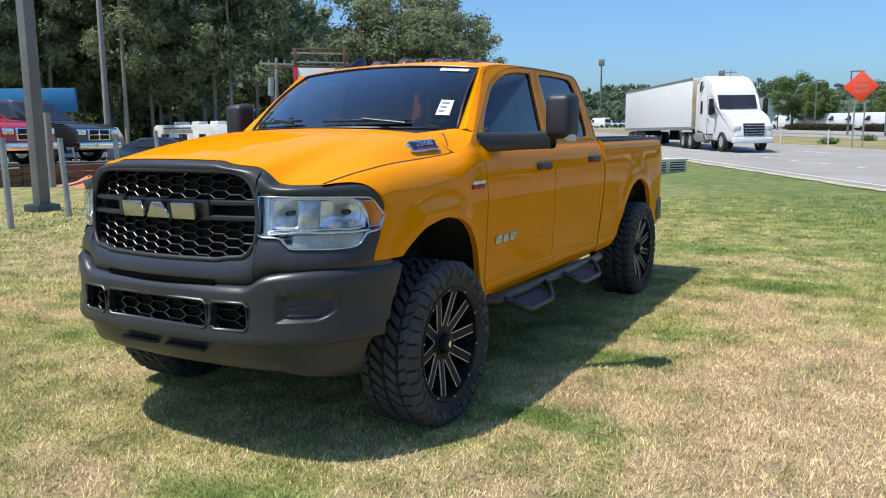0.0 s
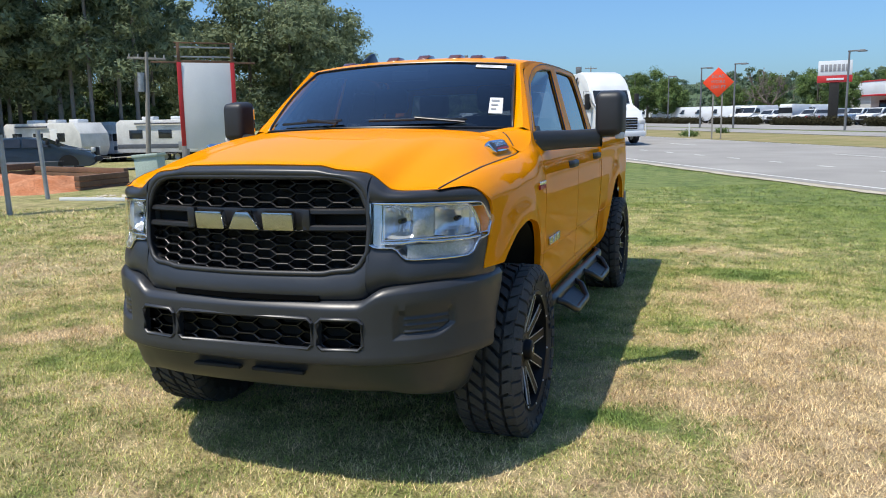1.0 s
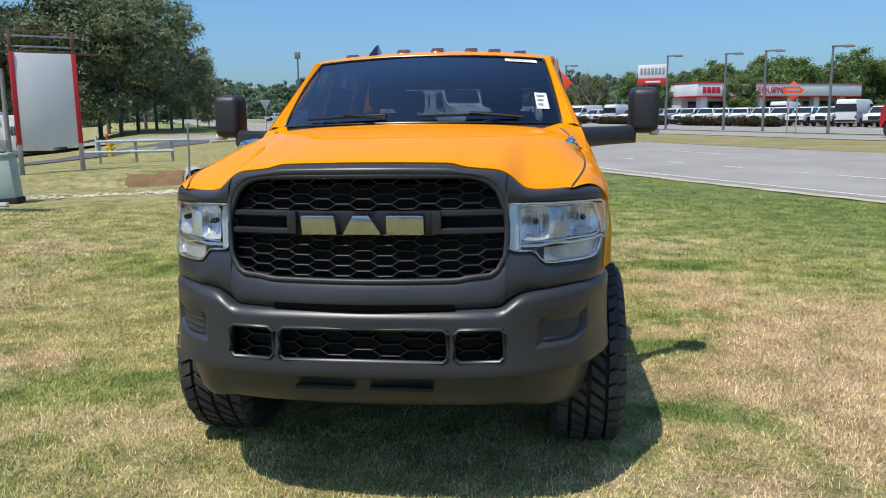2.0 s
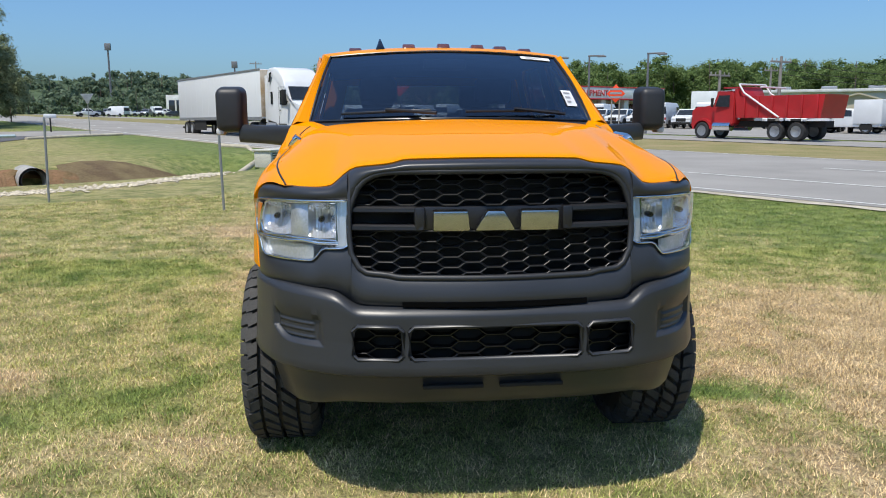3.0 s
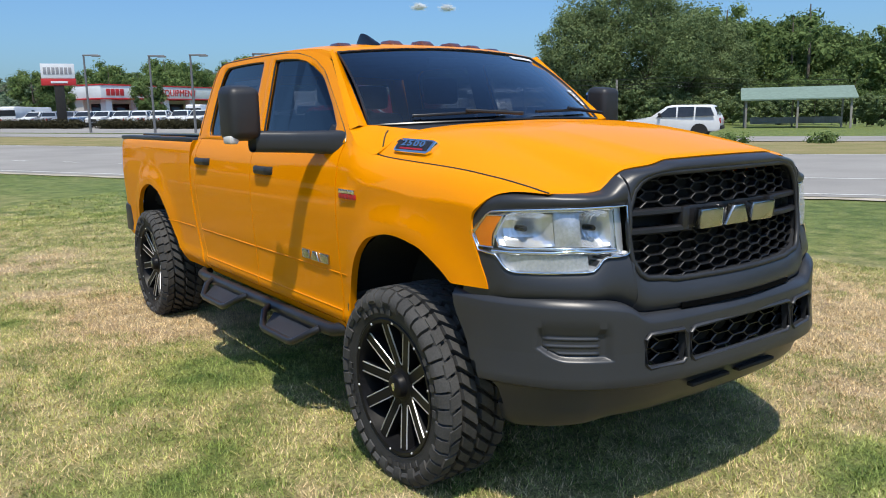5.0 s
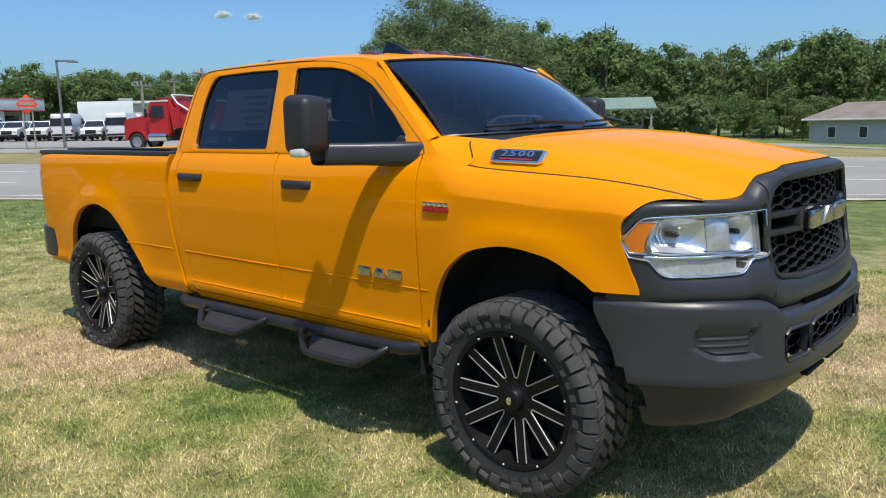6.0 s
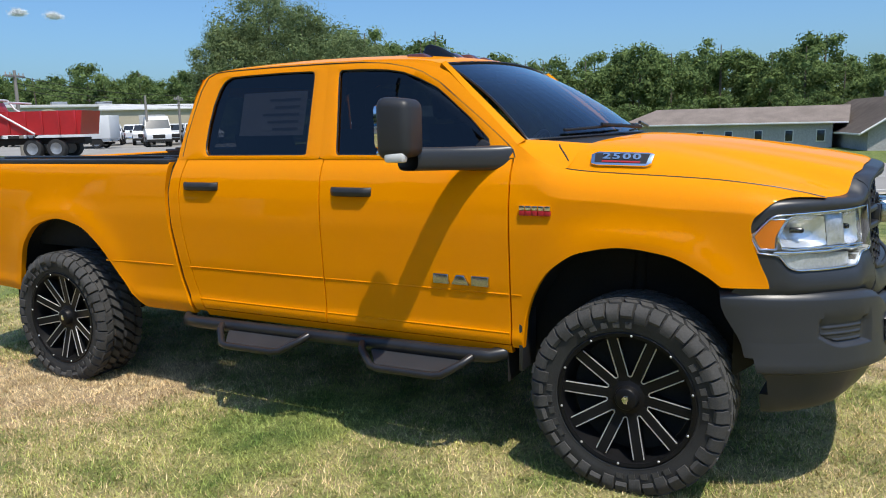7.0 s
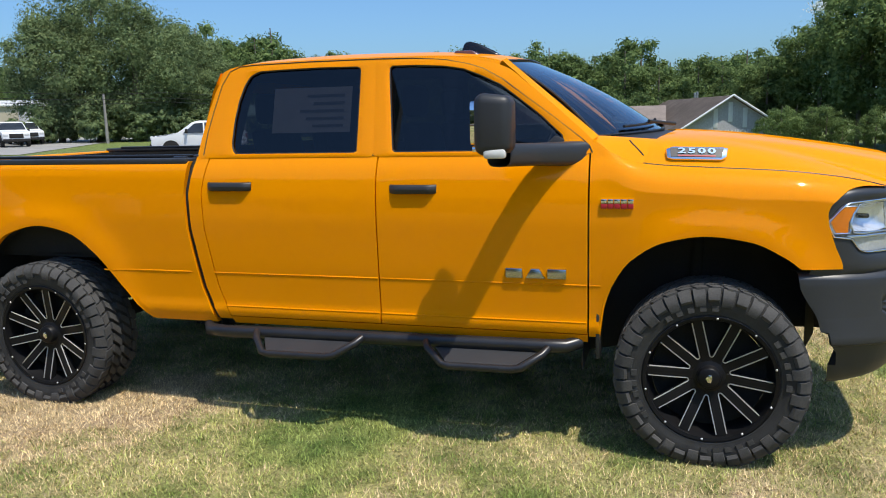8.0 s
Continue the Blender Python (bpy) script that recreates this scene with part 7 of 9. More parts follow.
bm = bmesh.new()
box(bm, -0.005, -1.29, 1.3, 0.03, 1.29, 4.0, 0.01)
part("front_wall", bm, RUST, trailer, "stained beige front wall")
for k in range(13):
    bm = bmesh.new()
    for sg in (-1, 1):
        box(bm, -15.6 + 1.25 * k - 0.006, sg * 1.303 - 0.003, 1.3, -15.6 + 1.25 * k + 0.006, sg * 1.303 + 0.001, 3.97)
    part("panel_seam", bm, TRAILERSIDE, trailer)
for x in (-14.6, -13.35):
    for sg in (-1, 1):
        road_wheel(trailer, x, sg * 1.02, 0.51, 0.52, MILLED)
bm = bmesh.new()
box(bm, -15.2, -0.5, 0.75, -12.4, 0.5, 1.15, 0.03)
box(bm, -16.1, -1.1, 0.52, -16.0, 1.1, 0.64, 0.01)
for y in (-0.6, 0.6):
    box(bm, -16.05, y - 0.05, 0.55, -15.95, y + 0.05, 1.15)
part("bogie", bm, DARK, trailer)
for sg in (-1, 1):
    bm = bmesh.new()
    prism(bm, [(-10.2, 0.42), (-10.2, 1.12), (-12.7, 1.12), (-12.7, 0.42)], "y", sg * 1.22, sg * 1.25)
    part("side_skirt", bm, DARK, trailer)
    bm = bmesh.new()
    tube(bm, [(-3.6, sg * 0.8, 1.15), (-3.3, sg * 0.8, 0.35)], 0.07, 8)
    box(bm, -3.45, sg * 0.8 - 0.15, 0.28, -3.15, sg * 0.8 + 0.15, 0.34)
    part("landing_leg", bm, STEEL, trailer)
bm = bmesh.new()
prism(bm, [(0.55, 1.05), (0.55, 3.90), (0.85, 4.06), (1.5, 4.08), (2.2, 3.92), (2.75, 3.60), (3.10, 3.22), (3.25, 2.92), (3.68, 2.18), (3.90, 2.02), (4.9, 1.86), (5.5, 1.68), (5.82, 1.35), (5.95, 0.75), (5.6, 0.50), (4.95, 0.50), (4.75, 1.05), (4.1, 1.1), (3.9, 0.55), (2.2, 0.55), (2.1, 1.05)], "y", -1.2, 1.2)
for v in bm.verts:
    v.co.y *= 1 - 0.22 * max(0.0, (v.co.x - 3.2) / 2.7) - 0.10 * max(0.0, v.co.z - 3.2) / 0.9
bmesh.ops.bevel(bm, geom=list(bm.edges), offset=0.10, segments=3, affect="EDGES", profile=0.5, clamp_overlap=True)
part("cab", bm, WHITE, semi, "white aerodynamic cab", 40)
for sg in (-1, 1):
    for poly in ([(2.55, 1.95), (2.55, 2.75), (3.15, 2.72), (3.52, 2.1), (3.5, 1.95)], [(1.25, 2.0), (1.25, 2.7), (1.5, 2.7), (1.5, 2.0)], [(1.0, 3.25), (1.15, 3.75), (1.45, 3.8), (1.2, 3.25)]):
        bm = bmesh.new()
        prism(bm, poly, "y", sg * 1.19, sg * 1.208)
        part("cab_window", bm, CARGLASS, semi)
    bm = bmesh.new()
    box(bm, 3.55, sg * 1.45 - 0.12, 1.9, 3.75, sg * 1.45 + 0.12, 2.75, 0.05)
    tube(bm, [(3.6, sg * 1.2, 2.1), (3.62, sg * 1.42, 2.15)], 0.03, 6)
    part("side_mirror", bm, DARK, semi)
    bm = bmesh.new()
    tube(bm, [(0.5, sg * 0.98, 0.72), (2.0, sg * 0.98, 0.72)], 0.30, 16)
    part("fuel_tank", bm, STEEL, semi, "", 50)
    bm = bmesh.new()
    box(bm, 5.62, sg * 0.82 - 0.18, 1.05, 5.9, sg * 0.82 + 0.18, 1.32, 0.06)
    part("headlight", bm, WHITEDULL, semi)
    road_wheel(semi, 4.42, sg * 0.98, 0.50, 0.30, MILLED)
    for x in (-1.75, -0.40):
        road_wheel(semi, x, sg * 0.95, 0.50, 0.55, MILLED)
bm = bmesh.new()
prism(bm, [(3.27, 2.92), (3.68, 2.22), (3.73, 2.24), (3.32, 2.95)], "y", -1.0, 1.0)
part("windshield", bm, CARGLASS, semi)
bm = bmesh.new()
box(bm, 5.70, -0.52, 0.80, 5.97, 0.52, 1.42, 0.04)
part("grille", bm, DARK, semi)
for k in range(4):
    bm = bmesh.new()
    box(bm, 5.96, -0.50, 0.88 + 0.14 * k, 5.985, 0.50, 0.91 + 0.14 * k, 0.004)
    part("grille_bar", bm, CHROME, semi)
bm = bmesh.new()
box(bm, 5.45, -0.98, 0.42, 5.99, 0.98, 0.72, 0.06)
part("front_bumper", bm, WHITE, semi)
for sg in (-1, 1):
    # door outline, steps and handle
    bm = bmesh.new()
    tube(bm, [(2.38, sg * 1.202, 0.75), (2.38, sg * 1.202, 2.95), (3.2, sg * 1.19, 2.90)], 0.012, 5)
    part("door_seam", bm, DARK, semi)
    bm = bmesh.new()
    box(bm, 2.45, sg * 1.21 - 0.015, 1.62, 2.62, sg * 1.21 + 0.015, 1.68, 0.005)
    part("door_handle", bm, DARK, semi)
    for z in (0.50, 0.85):
        bm = bmesh.new()
        box(bm, 2.45, sg * 1.2 - 0.10, z, 3.3, sg * 1.2 + 0.03, z + 0.05, 0.01)
        part("cab_step", bm, DARK, semi)
    bm = bmesh.new()
    prism(bm, [(0.62, 0.95), (0.62, 3.7), (0.35, 3.6), (0.30, 1.0)], "y", sg * 1.12, sg * 1.16, 0.01)
    part("side_fairing", bm, WHITE, semi)
bm = bmesh.new()
box(bm, -2.4, -0.45, 0.72, 5.2, 0.45, 1.02, 0.03)
box(bm, -1.9, -0.6, 1.0, -0.3, 0.6, 1.15, 0.03)
part("chassis", bm, DARK, semi)

# ---- red dump truck on the frontage road ----
DUMPRED = surf("dump_red", (0.46, 0.018, 0.022), (0.38, 0.016, 0.02), 0.45, 0, 1.2, 20, 0.05, 0.004, coat=0.3, grain=0.1)
dump = thing("dump_truck", "bright red dump truck with an empty ribbed bed", "dump truck", Matrix.Translation(road_at(29.0, 39.5, 0.035)) @ pose(0, 0, 0, 0, 0, heading(D)))
bm = bmesh.new()
prism(bm, [(1.2, 0.95), (1.2, 2.75), (1.4, 2.9), (2.45, 2.9), (2.75, 2.05), (4.1, 1.95), (4.4, 1.75), (4.45, 0.75), (4.1, 0.62), (3.9, 1.15), (3.0, 1.15), (2.8, 0.7), (1.6, 0.7)], "y", -1.05, 1.05)
for v in bm.verts:
    if v.co.x > 2.7:
        v.co.y *= 0.82
bmesh.ops.bevel(bm, geom=list(bm.edges), offset=0.06, segments=2, affect="EDGES", clamp_overlap=True)
part("cab", bm, DUMPRED, dump, "", 40)
bm = bmesh.new()
prism(bm, [(-4.3, 1.25), (-4.5, 2.55), (0.75, 2.55), (0.95, 3.0), (1.1, 3.0), (0.9, 1.30)], "y", -1.22, 1.22)
part("dump_bed", bm, DUMPRED, dump)
for k in range(6):
    for sg in (-1, 1):
        bm = bmesh.new()
        box(bm, -4.1 + 0.9 * k - 0.06, sg * 1.25 - 0.05, 1.3, -4.1 + 0.9 * k + 0.06, sg * 1.25 + 0.05, 2.56, 0.01)
        part("bed_rib", bm, DUMPRED, dump)
for sg in (-1, 1):
    bm = bmesh.new()
    prism(bm, [(1.55, 1.95), (1.55, 2.65), (2.3, 2.65), (2.55, 1.98)], "y", sg * 1.045, sg * 1.058)
    part("cab_window", bm, CARGLASS, dump)
    bm = bmesh.new()
    tube(bm, [(1.05, sg * 0.8, 1.2), (1.05, sg * 0.8, 3.3)], 0.07, 8)
    part("exhaust_stack", bm, CHROME, dump, "", 60)
    road_wheel(dump, 3.45, sg * 0.95, 0.52, 0.30, STEEL)
    for x in (-2.9, -1.6):
        road_wheel(dump, x, sg * 0.92, 0.52, 0.55, STEEL)
    # tarp arm along the bed, fuel tank and fender
    bm = bmesh.new()
    tube(bm, [(0.75, sg * 1.33, 3.25), (0.4, sg * 1.34, 2.75), (-1.9, sg * 1.34, 1.32)], 0.055, 8)
    part("tarp_arm", bm, WHITE, dump, "pale bent tarp arm", 60)
    bm = bmesh.new()
    tube(bm, [(1.4, sg * 0.95, 0.78), (2.6, sg * 0.95, 0.78)], 0.28, 14)
    part("fuel_tank", bm, CHROME, dump, "", 50)
    bm = bmesh.new()
    arc = [(3.45 + 0.72 * math.cos(t), 0.55 + 0.72 * math.sin(t)) for t in np.linspace(0.1, math.pi - 0.1, 11)]
    prism(bm, arc + [(3.45 + 0.60 * math.cos(t), 0.55 + 0.60 * math.sin(t)) for t in np.linspace(math.pi - 0.1, 0.1, 11)], "y", sg * 0.72, sg * 1.10)
    part("front_fender", bm, DUMPRED, dump, "", 40)
    bm = bmesh.new()
    box(bm, 2.55, sg * 1.28 - 0.08, 1.95, 2.68, sg * 1.28 + 0.08, 2.5, 0.03)
    part("side_mirror", bm, DARK, dump)
bm = bmesh.new()
tube(bm, [(0.75, -1.33, 3.25), (0.75, 1.33, 3.25)], 0.06, 8)
tube(bm, [(-0.6, -1.25, 3.05), (-0.6, 1.25, 3.05)], 0.05, 8)
part("tarp_roller", bm, WHITE, dump, "", 60)
bm = bmesh.new()
prism(bm, [(0.6, 2.55), (0.85, 3.12), (2.0, 3.12), (2.0, 3.04), (0.95, 3.04), (0.75, 2.55)], "y", -1.1, 1.1, 0.01)
part("cab_guard", bm, DUMPRED, dump)
bm = bmesh.new()
prism(bm, [(2.50, 2.72), (2.72, 2.10), (2.76, 2.12), (2.55, 2.75)], "y", -0.9, 0.9)
part("windshield", bm, CARGLASS, dump)
bm = bmesh.new()
box(bm, 4.30, -0.55, 0.85, 4.48, 0.55, 1.65, 0.03)
part("grille", bm, CHROME, dump)
bm = bmesh.new()
box(bm, -4.2, -0.45, 0.75, 4.3, 0.45, 1.1, 0.03)
part("chassis", bm, DARK, dump)


# ---- buildings ----
STUCCO = surf("pale_wall", (0.62, 0.60, 0.55), (0.54, 0.52, 0.47), 0.85, 0, 0.3, 6, 0.1, 0.01, grain=0.08)
TANWALL = surf("tan_metal_wall", (0.50, 0.44, 0.34), (0.45, 0.39, 0.30), 0.7, 0, 0.3, 6, 0.1, 0.01, grain=0.08)
SHINGLE = surf("brown_shingles", (0.19, 0.155, 0.13), (0.25, 0.205, 0.175), 0.95, 0, 0.6, 9, 0.3, 0.02)
GREYWALL = surf("grey_siding", (0.46, 0.46, 0.48), (0.40, 0.40, 0.42), 0.85, 0, 0.4, 6, 0.1, 0.01)
SIGNRED = surf("sign_red", (0.55, 0.03, 0.03), (0.48, 0.025, 0.03), 0.5, 0, 1.0, 20, 0.03, 0.002, grain=0.08)
ORANGE = surf("fluorescent_orange", (0.95, 0.075, 0.012), (0.90, 0.065, 0.012), 0.5, 0, 2.0, 40, 0.05, 0.003, grain=0.06)
POLE = surf("pole_grey", (0.20, 0.20, 0.205), (0.16, 0.16, 0.165), 0.6, 0.3, 2, 30, 0.1, 0.003)
WOODPOLE = surf("weathered_wood", (0.30, 0.28, 0.25), (0.22, 0.205, 0.185), 0.9, 0, 1.2, 18, 0.5, 0.01, stretch=(1, 1, 0.15))
CONCRETE = surf("concrete", (0.40, 0.39, 0.36), (0.32, 0.31, 0.29), 0.9, 0, 2, 30, 0.3, 0.006)
BROWNWOOD = surf("brown_timber", (0.20, 0.115, 0.07), (0.14, 0.08, 0.05), 0.9, 0, 1.5, 20, 0.4, 0.01)
BANNER = surf("blue_tarp", (0.02, 0.20, 0.42), (0.02, 0.16, 0.35), 0.6, 0, 1.0, 20, 0.1, 0.005)


def wall_frame(p, q):
    """A pose with x along the wall from p to q, y away from the viewer's side, at p."""
    d = Vector((q[0] - p[0], q[1] - p[1], 0))
    return Matrix.Translation(on_ground(*p)) @ pose(0, 0, 0, 0, 0, heading(d)), d.length


# truck equipment shop: a long canopy on white columns before a glazed front
m, L = wall_frame((14.2, 88.2), (35.2, 100.4))
shop = thing("equipment_shop", "white flat-roofed truck shop with a red-edged sign band", "building", m)
bm = bmesh.new()
box(bm, 0, 3, -0.5, L, 6, 3.9)
part("wall", bm, STUCCO, shop)
bm = bmesh.new()
box(bm, -0.3, 0, 3.15, L + 0.3, 6.2, 4.6, 0.03)
part("sign_band", bm, WHITE, shop, "white sign band round the roof")
for z in (3.12, 4.55):
    bm = bmesh.new()
    box(bm, -0.34, -0.05, z, L + 0.34, 6.25, z + 0.14, 0.02)
    part("red_edge", bm, SIGNRED, shop)
letters("TRUCK EQUIPMENT", 1.05, SIGNRED, shop, pose(9.2, -0.03, 3.85), 0.03, "sign_lettering", "red block lettering")
for k in range(4):
    bm = bmesh.new()
    box(bm, 0.4 + 0.62 * k, -0.06, 3.5, 0.9 + 0.62 * k, -0.01, 4.2, 0.01)
    part("plain_mark", bm, SIGNRED, shop)
for k in range(6):
    bm = bmesh.new()
    box(bm, 0.6 + 4.2 * k, 0.4, -0.5, 1.4 + 4.2 * k, 1.2, 3.15, 0.03)
    part("column", bm, WHITE, shop)
for k in range(8):
    bm = bmesh.new()
    box(bm, 1.0 + 2.9 * k, 2.94, 0.3, 3.3 + 2.9 * k, 3.05, 2.7, 0.01)
    part("window", bm, CARGLASS, shop)
# white box unit and long workshops
m, L = wall_frame((36.0, 93.0), (41.5, 90.5))
unit = thing("storage_building", "plain white box-shaped building", "building", m)
bm = bmesh.new()
box(bm, 0, 0, -0.5, L, 8, 4.1, 0.03)
part("wall", bm, WHITE, unit)
m, L = wall_frame((40.5, 97.5), (64.5, 83.5))
shed = thing("workshop", "long low pale workshop with roller doors", "building", m)
bm = bmesh.new()
box(bm, 0, 0, -0.5, L, 14, 3.9)
part("wall", bm, STUCCO, shed)
bm = bmesh.new()
box(bm, -0.3, -0.5, 3.9, L + 0.3, 14.3, 4.25, 0.04)
part("roof", bm, WHITEDULL, shed)
for k in range(6):
    bm = bmesh.new()
    box(bm, 1.0 + 4.6 * k, -0.06, -0.3, 3.9 + 4.6 * k, 0.06, 2.9, 0.02)
    part("roller_door", bm, (DARK, STEEL, GREYWALL)[k % 3], shed)
for k in range(5):
    bm = bmesh.new()
    box(bm, 2.2 + 5.3 * k, 4, 4.25, 4.0 + 5.3 * k, 6, 4.75, 0.03)
    part("roof_unit", bm, STEEL, shed)
m, L = wall_frame((56.0, 80.0), (78.0, 62.0))
barn = thing("warehouse", "long tan metal warehouse with a shallow roof", "building", m)
bm = bmesh.new()
prism(bm, [(0, -0.5), (0, 3.6), (9, 4.3), (18, 3.6), (18, -0.5)], "x", 0, L)
part("wall", bm, TANWALL, barn)
bm = bmesh.new()
prism(bm, [(-0.3, 3.58), (9, 4.36), (18.3, 3.58), (18.3, 3.72), (9, 4.50), (-0.3, 3.72)], "x", -0.3, L + 0.3)
part("roof", bm, WHITEDULL, barn)
for k in range(3):
    bm = bmesh.new()
    box(bm, 4 + 8 * k, -0.05, 0, 7 + 8 * k, 0.05, 3.0, 0.02)
    part("roller_door", bm, GREYWALL, barn)
m, L = wall_frame((44.0, 80.0), (51.0, 75.0))
hut = thing("small_office", "small tan office with a low gable", "building", m)
bm = bmesh.new()
prism(bm, [(0, -0.5), (0, 2.3), (L / 2, 3.5), (L, 2.3), (L, -0.5)], "y", 0, 6)
part("wall", bm, TANWALL, hut)
bm = bmesh.new()
prism(bm, [(-0.4, 2.2), (L / 2, 3.62), (L + 0.4, 2.2), (L + 0.4, 2.05), (L / 2, 3.46), (-0.4, 2.05)], "y", -0.4, 6.4)
part("roof", bm, TANWALL, hut)
for k in range(2):
    bm = bmesh.new()
    box(bm, 1.5 + 3.6 * k, -0.05, 0.4, 3.2 + 3.6 * k, 0.05, 1.8, 0.02)
    part("window", bm, CARGLASS, hut)
# these stand well back from the lot
EYE_UP = Matrix.Translation((-3.5, 0, 1.63)) @ Matrix.Scale(1.5, 4) @ Matrix.Translation((3.5, 0, -1.63))
for b in (shop, unit, shed, barn, hut):
    b.matrix_basis = EYE_UP @ b.matrix_basis
# far dealership up the road
m, L = wall_frame(polar_spot(-14.0, 225), polar_spot(-7.6, 205))
far = thing("far_dealership", "white glass-fronted showroom far up the road", "building", m)
bm = bmesh.new()
box(bm, 0, 0, -1, L * 0.55, 20, 5.6, 0.05)
box(bm, L * 0.62, 0, -1, L, 22, 6.6, 0.05)
part("wall", bm, WHITEDULL, far)
for k in range(9):
    bm = bmesh.new()
    box(bm, 1.0 + 2.6 * k, -0.08, 1.2, 3.0 + 2.6 * k, 0.05, 4.2, 0.02)
    part("window", bm, CARGLASS, far)

# church wing and gable beyond the far lawn
church = thing("church", "grey church hall with a brown shingle roof", "building", Matrix.Translation((78.0, -6.0, -2.0)))
HALL = pose(0, 3.6, 0, 0, 0, 15) @ pose(0, -3.6, 0)
bm = bmesh.new()
prism(bm, [(-1.2, -0.5), (-1.2, 2.15), (3.6, 5.15), (8.4, 2.15), (8.4, -0.5)], "x", 0, 29)
part("gable_wall", bm, GREYWALL, church).matrix_basis = HALL
bm = bmesh.new()
rows = [[(x, -2.0, 1.70), (x, 3.6, 5.28), (x, 9.2, 1.70)] for x in (-0.7, 29.0)] + [[(33.0, -2.0, 1.70), (33.0, 3.6, 1.9), (33.0, 9.2, 1.70)]]
grid(bm, rows)
bmesh.ops.solidify(bm, geom=list(bm.faces), thickness=0.16)
part("roof", bm, SHINGLE, church, "brown shingle gable roof", 20).matrix_basis = HALL
for p in ((-2.0, 1.70), (9.2, 1.70)):
    bm = bmesh.new()
    tube(bm, [(-0.76, p[0], p[1]), (-0.76, 3.6, 5.28)], 0.12, 6)
    part("fascia_board", bm, WHITE, church).matrix_basis = HALL
bm = bmesh.new()
box(bm, -0.6, 9.18, 1.52, 33, 9.30, 1.70, 0.02)
part("gutter", bm, WHITE, church).matrix_basis = HALL
for y, z0, z1 in ((2.1, 2.0, 4.0), (3.6, 2.6, 4.6), (5.1, 2.0, 4.0)):
    bm = bmesh.new()
    box(bm, -0.06, y - 0.22, z0, 0.05, y + 0.22, z1, 0.02)
    part("tall_window", bm, WHITE, church).matrix_basis = HALL
letters("LIFE CHURCH", 0.62, WHITE, church, HALL @ pose(-0.05, 3.6, 1.55, 0, 0, -90), 0.03, "sign_lettering", "white block lettering")
bm = bmesh.new()
tube(bm, [(12, 3.4, 5.2), (12, 3.4, 5.9), (12.02, 3.4, 6.0)], 0.12, 8)
tube(bm, [(13, 3.4, 5.2), (13, 3.4, 5.8), (13.02, 3.4, 5.9)], 0.12, 8)
part("roof_vent", bm, STEEL, church, "", 50).matrix_basis = HALL
bm = bmesh.new()
prism(bm, [(7, -0.5), (7, 2.9), (17, 2.9), (17, -0.5)], "y", 11.5, 33.5)
part("wing_wall", bm, GREYWALL, church)
bm = bmesh.new()
vs = [bm.verts.new(p) for p in ((6.3, 10.0, 2.8), (17.7, 10.0, 2.8), (12, 10.0, 4.55), (6.3, 34.2, 2.8), (17.7, 34.2, 2.8), (12, 31.0, 4.55))]
for f in ((0, 3, 5, 2), (1, 2, 5, 4), (3, 4, 5), (0, 2, 1), (0, 1, 4, 3)):
    bm.faces.new([vs[k] for k in f])
part("wing_roof", bm, SHINGLE, church, "", 20)
bm = bmesh.new()
box(bm, 6.22, 10.0, 2.62, 6.36, 34.2, 2.80, 0.02)
part("gutter", bm, WHITE, church)
for k in range(7):
    bm = bmesh.new()
    y = 12.6 + 3.1 * k
    box(bm, 6.94, y - 0.45, 0.7, 7.04, y + 0.45, 2.0, 0.01)
    fr = part("window", bm, WHITE, church)
    bm = bmesh.new()
    box(bm, 6.92, y - 0.36, 0.8, 7.0, y + 0.36, 1.9, 0.01)
    part("pane", bm, CARGLASS, fr)
# green-roofed shelter
shelter = thing("shelter", "open shelter with a pale green metal roof", "shelter", Matrix.Translation(on_ground(52.0, 34.5)) @ pose(0, 0, 0, 0, 0, -55))
bm = bmesh.new()
prism(bm, [(-2.6, 2.2), (0, 3.1), (2.6, 2.2), (2.6, 2.1), (0, 2.98), (-2.6, 2.1)], "x", -4, 4)
part("roof", bm, surf("green_metal", (0.22, 0.30, 0.24), None, 0.6, 0.1), shelter)
for x in (-3.6, 0, 3.6):
    for y in (-2.3, 2.3):
        bm = bmesh.new()
        box(bm, x - 0.07, y - 0.07, -0.3, x + 0.07, y + 0.07, 2.2)
        part("post", bm, WOODPOLE, shelter)
bm = bmesh.new()
box(bm, -3.2, -0.4, 0.3, 3.2, 0.4, 0.8, 0.04)
part("bench", bm, WOODPOLE, shelter)


# ---- poles, signs, hedges ----
def light_pole(p, h, arm, label="tall grey parking lot light pole", turn=0):
    lp = thing("light_pole", label, "light pole", Matrix.Translation(on_ground(*p)) @ pose(0, 0, 0, 0, 0, turn), "light poles")
    bm = bmesh.new()
    tube(bm, [(0, 0, -0.3), (0, 0, h)], 0.09, 8, False, [0.11, 0.075])
    part("shaft", bm, POLE, lp, "", 60)
    bm = bmesh.new()
    box(bm, -0.1, -0.1, h - 0.08, arm, 0.1, h + 0.04, 0.02)
    box(bm, arm - 0.55, -0.16, h - 0.14, arm + 0.15, 0.16, h - 0.02, 0.03)
    part("lamp_head", bm, POLE, lp)


for p, h in (((17.7, 57.9), 6.0), ((9.0, 74.0), 6.6), ((12.8, 68.0), 6.3), ((-3.2, 94.8), 6.7), ((0.3, 88.7), 6.7), ((14.9, 64.0), 6.2), ((-15.1, 140), 8.2), ((-9.0, 132), 7.5)):
    light_pole(p, h, 1.2, turn=-25)


